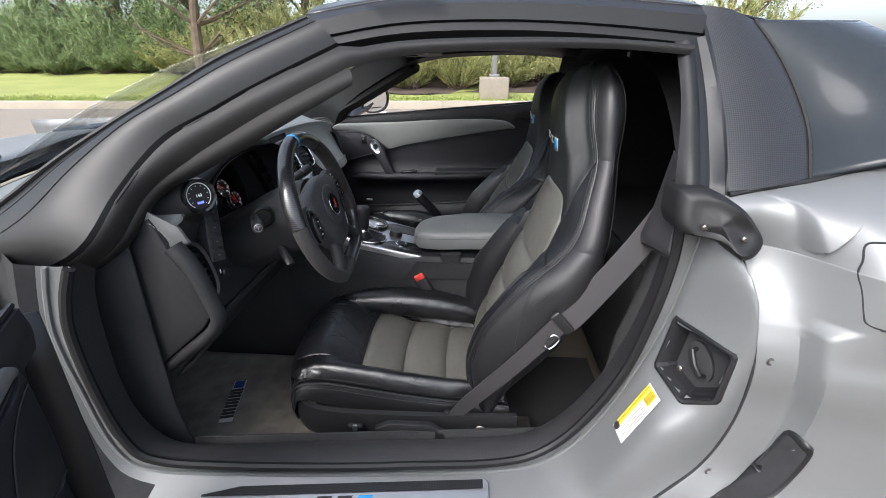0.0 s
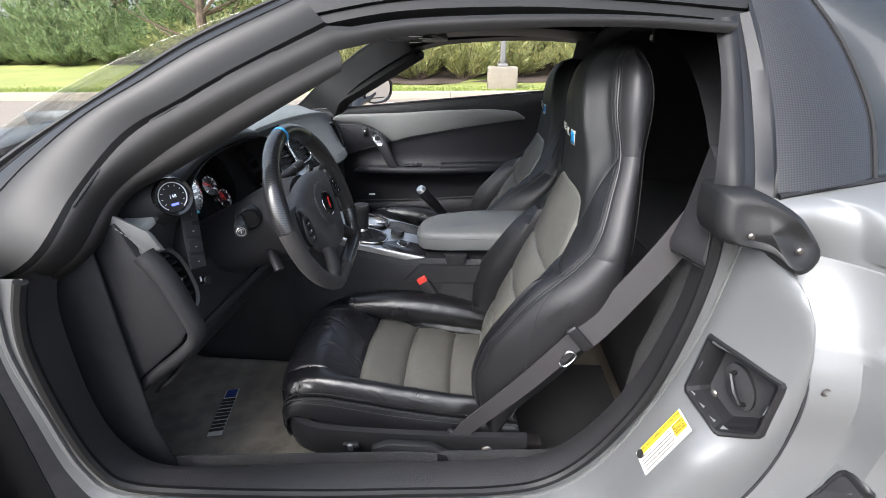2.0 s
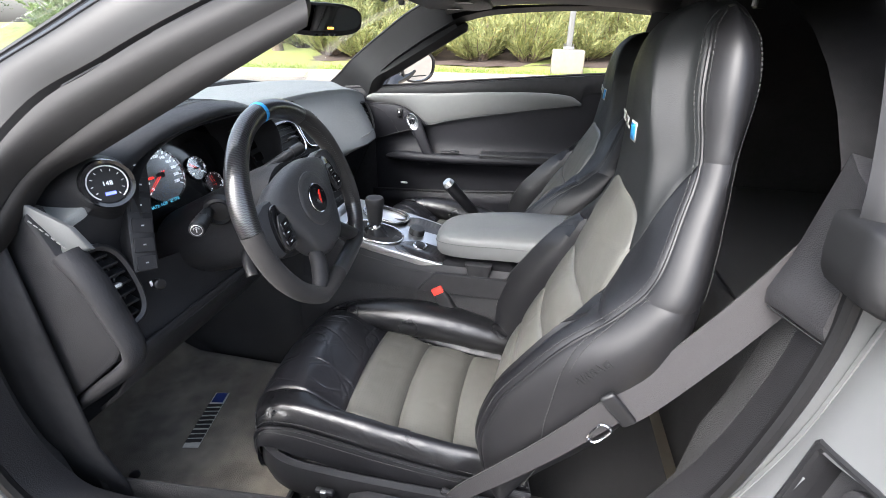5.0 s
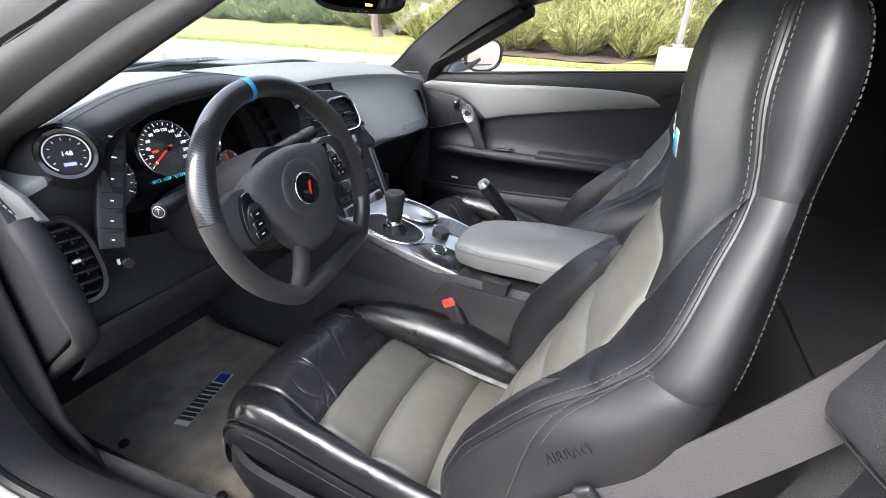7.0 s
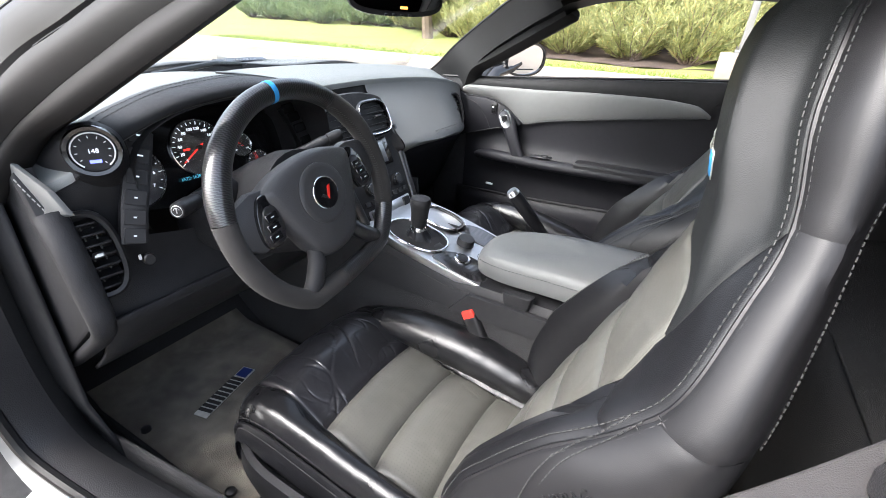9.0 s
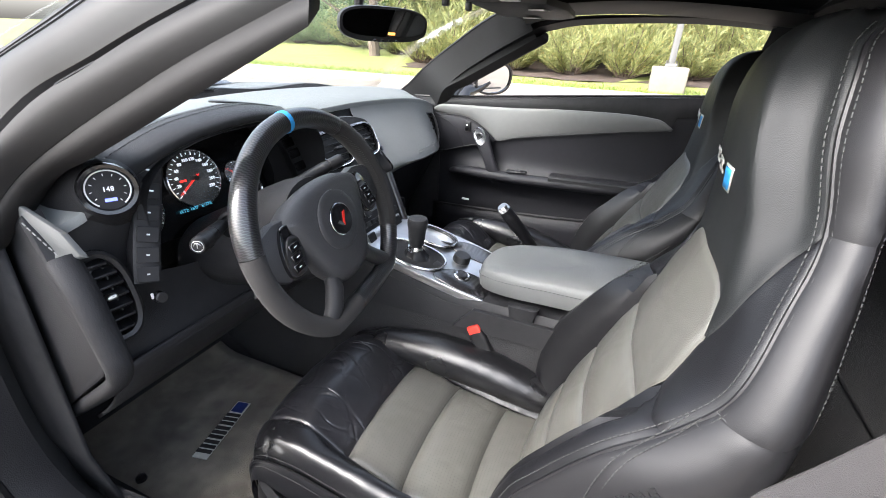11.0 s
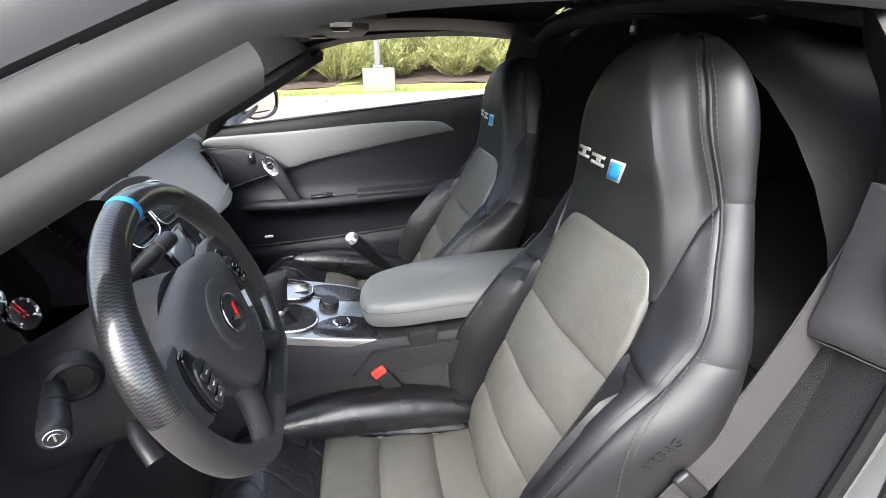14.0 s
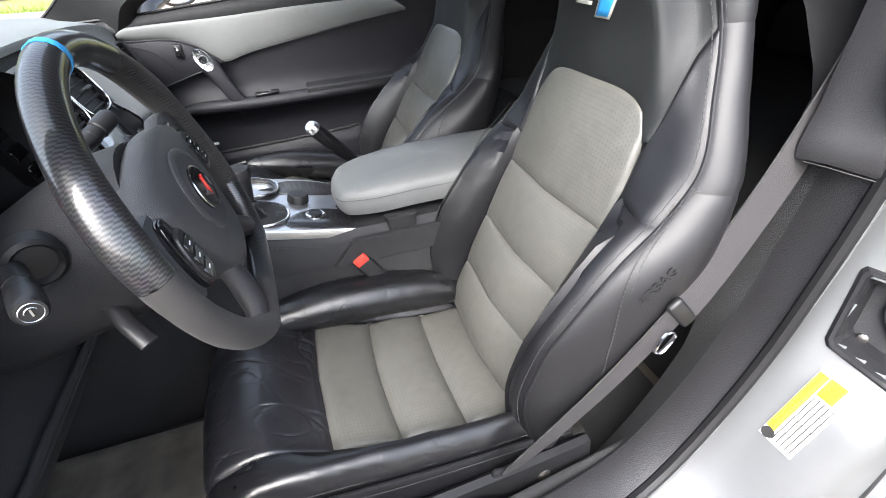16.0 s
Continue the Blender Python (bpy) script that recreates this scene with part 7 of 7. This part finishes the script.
# far side, tail and road wheels
part("quarter_panel", Geo().grid(lambda u, v: mirror_y(quarter(u, v)), span(0, 1, 24), [0, .02, .05, .08, .15, .3, .6, .95, 1.1]), SILVER, car, "curved silver rear quarter panel", thick=.003)
part("tail_fascia", Geo().grid(lambda a, z: (1.60 + .14 * (1 - (2 * a - 1) ** 4), .56 + 1.70 * a, z), span(0, 1, 20), span(.22, .93, 8)), SILVER, car, "rounded silver tail", thick=.004)
for wx, wr in ((-1.52, .325), (1.16, .34)):
    for side in (-1, 1):
        wm = frame_on((wx, YC + side * .76, wr), (0, side, 0), (0, 0, 1))
        wh = part("wheel", Geo().lathe([(wr * .66, -.13), (wr * .70, -.12), (wr * .70, .10), (wr * .68, .115), (wr * .64, .10), (wr * .62, -.10)], wm, 40), ALU, car, "alloy wheel")
        part("tyre", Geo().lathe([(wr * .69, -.13), (wr * .90, -.135), (wr * .985, -.12), (wr, -.09), (wr, .09), (wr * .985, .12), (wr * .90, .128), (wr * .69, .115)], wm, 48), RUBBER, wh, "black rubber tyre")
        part("hub", Geo().lathe([(.06, .02), (.06, .07), (.04, .08), (.01, .08)], wm, 20), ALU, wh)
        for k in range(10):
            t = 2 * math.pi * k / 10 + (.12 if k % 2 else -.12)
            part("spoke", Geo().box(wm @ Vector((wr * .37 * math.cos(t), wr * .37 * math.sin(t), .07)), (wr * .54, .022, .03), wm.to_3x3() @ Matrix.Rotation(t, 3, "Z"), .004, 1), ALU, wh)

# ---------------------------------------------------------------- doors
def door_panel(nm, label, hand):
    """A door's inner trim. Local x runs back from the hinge, y out of the car, z up; hand is -1 for the driver's side."""
    d = thing(nm, label, "car door")
    belt_z = lambda x: curve1(x, (0, .08, .41, .97, 1.15), (.800, .804, .832, .878, .892))
    BX = (.09, .116, .202, .256, .300, .352, .421, .568, .773, .930)
    band_lo = lambda x: curve1(x, BX, (.752, .749, .748, .735, .710, .673, .690, .717, .750, .772))
    band_hi = lambda x: curve1(x, (.09, .119, .231, .403, .586, .781, .883, .930), (.765, .781, .786, .793, .804, .809, .802, .776))

    def inner(x, z):
        f = (z - .25) / .6
        y = .03 + .022 * math.sin(math.pi * max(0, min(1, f))) - .030 * math.exp(-((z - .535) / .040) ** 2) * min(1, max(0, (x - .14) / .12)) * min(1, max(0, (1.15 - x) / .1))
        return Vector((x, hand * y, z))
    g = Geo().grid(lambda x, b: inner(x, .24 + ((band_lo(x) + .012 if x < .93 else belt_z(x) - .06) - .24) * b), span(.02, 1.14, 56), span(0, 1, 44))
    part("trim_panel", g, DOOR_BLACK, d, "dark vinyl door panel with an armrest ledge", thick=.004)
    g = Geo().grid(lambda x, b: Vector((x, hand * (.036 - .010 * b - .007 * math.sin(math.pi * b) ** .5), band_lo(x) + (band_hi(x) - band_lo(x)) * b)), span(.092, .929, 60), [.5 - .5 * math.cos(math.pi * k / 11) for k in range(12)])
    part("trim_band", g, GREY_PLAIN, d, "grey leather band below the window", thick=.005)
    g = Geo().grid(lambda x, b: Vector((x, hand * (.030 - .004 * math.sin(math.pi * min(1, b * 1.6)) + .075 * max(0, b - .72) / .28), (band_hi(x) if .09 < x < .93 else belt_z(x) - .05) - .012 + (belt_z(x) - (band_hi(x) if .09 < x < .93 else belt_z(x) - .05) + .012) * min(1, b / .72) ** .9)), span(0, 1.15, 60), span(0, 1, 14))
    part("window_ledge", g, SOFT_BLACK, d, "black padded window ledge")
    part("window_seal", Geo().tube([Vector((x, hand * .036, belt_z(x) + .003)) for x in span(0, 1.15, 24)], .004, 6), RUBBER, d, "black rubber window seal")
    part("outer_skin", Geo().grid(lambda x, b: Vector((x, hand * (.075 + .06 * math.sin(math.pi * b) + .02 * (1 - b)), .20 + (belt_z(x) - .20) * b)), span(-.02, 1.18, 20), span(0, 1, 12)), SILVER, d, "silver outer door skin", thick=.003)
    for x in (-.02, 1.18):
        part("end_face", Geo().grid(lambda a, b: Vector((x, hand * (.02 + .07 * a), .22 + (belt_z(x) - .24) * b)), span(0, 1, 3), span(0, 1, 8)), HARD_BLACK, d, thick=.003)
    # moulded pod ahead of the pull, split by two seams
    pod_ = spline([(.075, .748), (.116, .744), (.202, .743), (.256, .730), (.300, .705), (.345, .672), (.318, .660), (.282, .650), (.215, .632), (.145, .610), (.075, .600)], 4, True)
    part("front_pod", Geo().bulk([Vector((x, hand * .034, z)) for x, z in pod_], (0, -hand * .012, 0), .010), DOOR_BLACK, d, "smooth dark pod behind the handle")
    part("pod_seam", Geo().tube([Vector((x, hand * .0205, z)) for x, z in spline([(.085, .738), (.130, .732), (.172, .712), (.205, .672), (.226, .637)], 5)], .0013, 5), RUBBER, d)
    part("pod_edge", Geo().tube([Vector((x, hand * .0215, z)) for x, z in spline([(.085, .602), (.145, .611), (.215, .633), (.282, .651), (.330, .664)], 5)], .0018, 6), SOFT_BLACK, d)
    part("band_seam", Geo().tube([Vector((x, hand * .0285, band_lo(x) - .002)) for x in span(.10, .92, 50)], .0022, 6), SOFT_BLACK, d)
    zsw = .712 if hand > 0 else .655
    part("lock_switch", Geo().box((.235, hand * .020, zsw), (.024, .010, .040), None, .004), HARD_BLACK, d)
    part("lock_key", Geo().box((.235, hand * .014, zsw), (.014, .006, .028), None, .002), GLOSS_BLACK, d)
    part("lock_marks", Geo().box((.235, hand * .0105, zsw + .006), (.005, .001, .006), None, 0), LIGHT_MARK, d)
    sec_ = lambda c, w, h: [c + Vector((w * .5 * math.copysign(abs(math.cos(t)) ** .7, math.cos(t)), -hand * h * .5 * math.copysign(abs(math.sin(t)) ** .7, math.sin(t)), w * .12 * math.cos(t))) for t in span(0, 2 * math.pi, 19)[:-1]]
    stations = ((.281, .022, .712, .024, .018), (.285, .004, .706, .044, .030), (.298, -.004, .688, .056, .032), (.316, -.010, .660, .050, .030), (.336, -.014, .620, .042, .028), (.358, -.016, .575, .042, .028), (.378, -.012, .540, .052, .034), (.386, .000, .524, .050, .036))
    hndl = part("pull_handle", Geo().rings([sec_(Vector((x, hand * y, z)), w, h) for x, y, z, w, h in stations]), DOOR_BLACK, d, "slanted dark grab handle")
    pm_h = frame_on(Vector((.300, -hand * .019, .688)), (.05, -hand, .12), (-.45, 0, .85))
    part("release_plate", Geo().rings([oval(pm_h @ Matrix.Translation((0, 0, z)), .0205 * k, .034 * k, 28, 2.3) for k, z in ((1, -.010), (1, .001), (.92, .004), (.75, .003))]), CHROME, hndl, "satin metal plate")
    part("release_button", Geo().lathe([(.011, 0), (.011, .005), (.009, .0065), (.004, .006)], pm_h @ Matrix.Translation((0, .002, .002)), 20), GLOSS_BLACK, hndl, "round release button")
    arm_ = spline([(.172, .022, .535), (.24, .004, .546), (.34, -.012, .550), (.46, -.020, .553), (.60, -.022, .558), (.80, -.018, .566), (1.10, .012, .576)], 6)
    part("armrest", Geo().tube([(x, hand * y, z) for x, y, z in arm_], lambda t: .008 + .016 * min(1, t * 5) ** .6, 14, squash=.8), DOOR_BLACK, d, "long padded armrest")
    pad_z = lambda x: .562 + .03 * (x - .56)
    part("arm_pad", Geo().rings([[Vector((x, hand * (-.012 + dy), pad_z(x) + dz)) for dy, dz in ((-.030, .002), (-.030, .016), (-.024, .022), (.022, .024), (.030, .018), (.030, .0))] for x in span(.575, .92, 8)]), SOFT_BLACK, d, "raised arm pad")
    part("window_switch", Geo().box((.452, -hand * .018, .577), (.075, .026, .008), Matrix.Rotation(-.05, 3, "Y"), .003, 1), HARD_BLACK, d)
    part("switch_rocker", Geo().box((.465, -hand * .018, .583), (.026, .012, .006), Matrix.Rotation(-.05, 3, "Y"), .002, 1), GLOSS_BLACK, d)
    pocket_z = lambda x: .386 + .075 * max(0, x - .10)
    out_y = lambda x: .022 - .030 * math.sin(math.pi * min(1, max(0, (x - .1) / .95)))
    part("map_pocket", Geo().grid(lambda x, b: Vector((x, hand * out_y(x), .26 + (pocket_z(x) - .26) * b)), span(.10, 1.05, 20), span(0, 1, 4)), DOOR_BLACK, d, "moulded lower pocket", thick=.006)
    part("pocket_rim", Geo().tube([Vector((x, hand * (out_y(x) - .002), pocket_z(x) + .001)) for x in span(.10, 1.05, 30)], .005, 8), SOFT_BLACK, d)
    part("courtesy_lamp", Geo().box((.244, hand * .022, .424), (.030, .006, .008), None, .002, 1), LIGHT_MARK, d, "small pale lamp lens")
    row = Geo()
    stitches(row, [Vector((x, hand * .0235, band_hi(x) - .006)) for x in span(.12, .92, 60)], .005, .0035, .0008)
    part("band_stitching", row, THREAD_DARK, d)
    return d


pdoor = door_panel("car_door", "closed passenger door with dark trim and a grey leather band", 1)
pdoor.matrix_world = pose(-.715, 2.065, 0, 0, 0, -2.0)
ddoor = door_panel("car_door", "open driver's door with dark trim and a grey leather band", -1)
ddoor.matrix_world = pose(-.525, .465, -.03, 0, 0, -58)

# passenger mirror outside
om = thing("door_mirror", "silver door mirror on a dark foot outside the passenger window", "mirror", at=(-.455, 2.284, .872))
mo = frame_on((0, 0, 0), (.84, -.54, -.14), (0, 0, 1))
part("shell", Geo().rings([oval(mo @ Matrix.Translation((dx, 0, z)), a, b, 36, 2.6) for a, b, z, dx in ((.02, .015, -.12, -.01), (.062, .042, -.09, -.006), (.088, .058, -.04, 0), (.094, .062, 0, 0))]), SILVER, om)
part("mirror_rim", Geo().rings([oval(mo @ Matrix.Translation((0, 0, z)), a, b, 36, 2.6) for a, b, z in ((.094, .062, -.004), (.094, .062, .006), (.085, .054, .006), (.084, .053, -.004))], True, False), GLOSS_BLACK, om)
gl = part("mirror_glass", Geo().slab(oval(mo @ Matrix.Translation((0, 0, -.001)), .085, .054, 36, 2.6), mo.to_3x3().col[2] * .002), MIRROR, om, "silvered mirror glass")
part("mirror_notice", Geo().box(mo @ Vector((0, -.036, .002)), (.09, .004, .0006), mo.to_3x3(), 0), INK, gl)
part("arm", Geo().tube([(-.13, -.10, -.075), (-.125, -.07, -.02), (-.10, -.03, .015), (-.06, .01, .02)], lambda t: .026 + .012 * t, 14, squash=1.1), SILVER, om, "silver curved mirror arm")
part("foot", Geo().tube([(-.09, -.12, -.085), (-.085, -.09, -.05), (-.05, -.03, -.03), (-.03, .0, -.01)], lambda t: .030 - .004 * t, 14, squash=.8), GLOSS_BLACK, om, "dark mirror foot")

# ---------------------------------------------------------------- sill plate and label
sp = thing("sill_plate", "brushed metal sill plate with a carbon strip and badge", "sill plate")
pm_ = lambda x, f: Vector((x, .612 + .060 * (x + .5) / .55 - .085 * f, .255 - .016 * f - .016 * (x + .5) / .55))
part("plate", Geo().rings([[pm_(-.52, 0), pm_(.055, 0), pm_(.06, .1), pm_(.06, 1.2), pm_(-.53, 1.2), pm_(-.53, .1)], [p + Vector((0, -.001, .005)) for p in (pm_(-.518, 0.02), pm_(.053, .02), pm_(.058, .12), pm_(.058, 1.18), pm_(-.528, 1.18), pm_(-.528, .12))]]), ALU, sp)
part("weave_strip", Geo().grid(lambda x, f: pm_(x, f) + Vector((0, 0, .0075)), span(-.51, .048, 10), [.05, .16, .27]), CARBON_SATIN, sp)
for k, (x, mt) in enumerate(((-.275, INK), (-.235, INK), (-.195, BLUE))):
    part("badge_stroke", Geo().slab([pm_(x - .014, .62) + Vector((0, 0, .0085)), pm_(x + .014, .62) + Vector((0, 0, .0085)), pm_(x + .022, .36) + Vector((0, 0, .0085)), pm_(x - .006, .36) + Vector((0, 0, .0085))], (0, 0, .001)), mt, sp)

lab = thing("loading_label", "yellow and white tyre information label on the silver jamb", "label")
LABEL_C, LABEL_X, LABEL_UP = Vector((.3245, .664, .442)), Vector((.050, .0, .087)), Vector((-.005, .038, .003))
ln = LABEL_X.cross(LABEL_UP).normalized()
if ln.x > 0:
    ln = -ln
hit_l = jamb_tree.ray_cast(LABEL_C + ln * .05, -ln, .12)
lm = frame_on((hit_l[0] if hit_l[0] is not None else LABEL_C) + ln * .0012, hit_l[1] if hit_l[0] is not None and hit_l[1].dot(ln) > 0 else (-hit_l[1] if hit_l[0] is not None else ln), LABEL_UP)
part("paper", Geo().box(lm.translation, (.118, .044, .0012), lm.to_3x3(), 0), WHITE, lab)
part("yellow_band", Geo().box(lm @ Vector((.006, .0155, .0008)), (.100, .012, .0008), lm.to_3x3(), 0), YELLOW, lab)
part("yellow_field", Geo().box(lm @ Vector((.043, -.002, .0008)), (.028, .020, .0008), lm.to_3x3(), 0), YELLOW, lab)
words("label_title", "TIRE AND LOADING INFORMATION", .0062, lm @ Matrix.Translation((.006, .0155, .0022)), INK, lab, .0002)
words("label_note", "SEE OWNER'S\nMANUAL FOR\nADDITIONAL\nINFORMATION", .0042, lm @ Matrix.Translation((.043, -.002, .0022)), INK, lab, .0002)
part("tyre_sign", Geo().lathe([(.008, .0005), (.008, .0015), (.004, .0015)], lm @ Matrix.Translation((-.051, .014, 0)), 20), INK, lab)
g = Geo()
for k in range(5):
    g.box(lm @ Vector((-.014, .006 - .0058 * k, .001)), (.080 if k < 1 else .082, .0012, .0004), lm.to_3x3(), 0)
for k in range(3):
    g.box(lm @ Vector((-.036 + .022 * k, -.008, .001)), (.0008, .022, .0004), lm.to_3x3(), 0)
part("label_table", g, INK, lab, "printed table of plain bars")
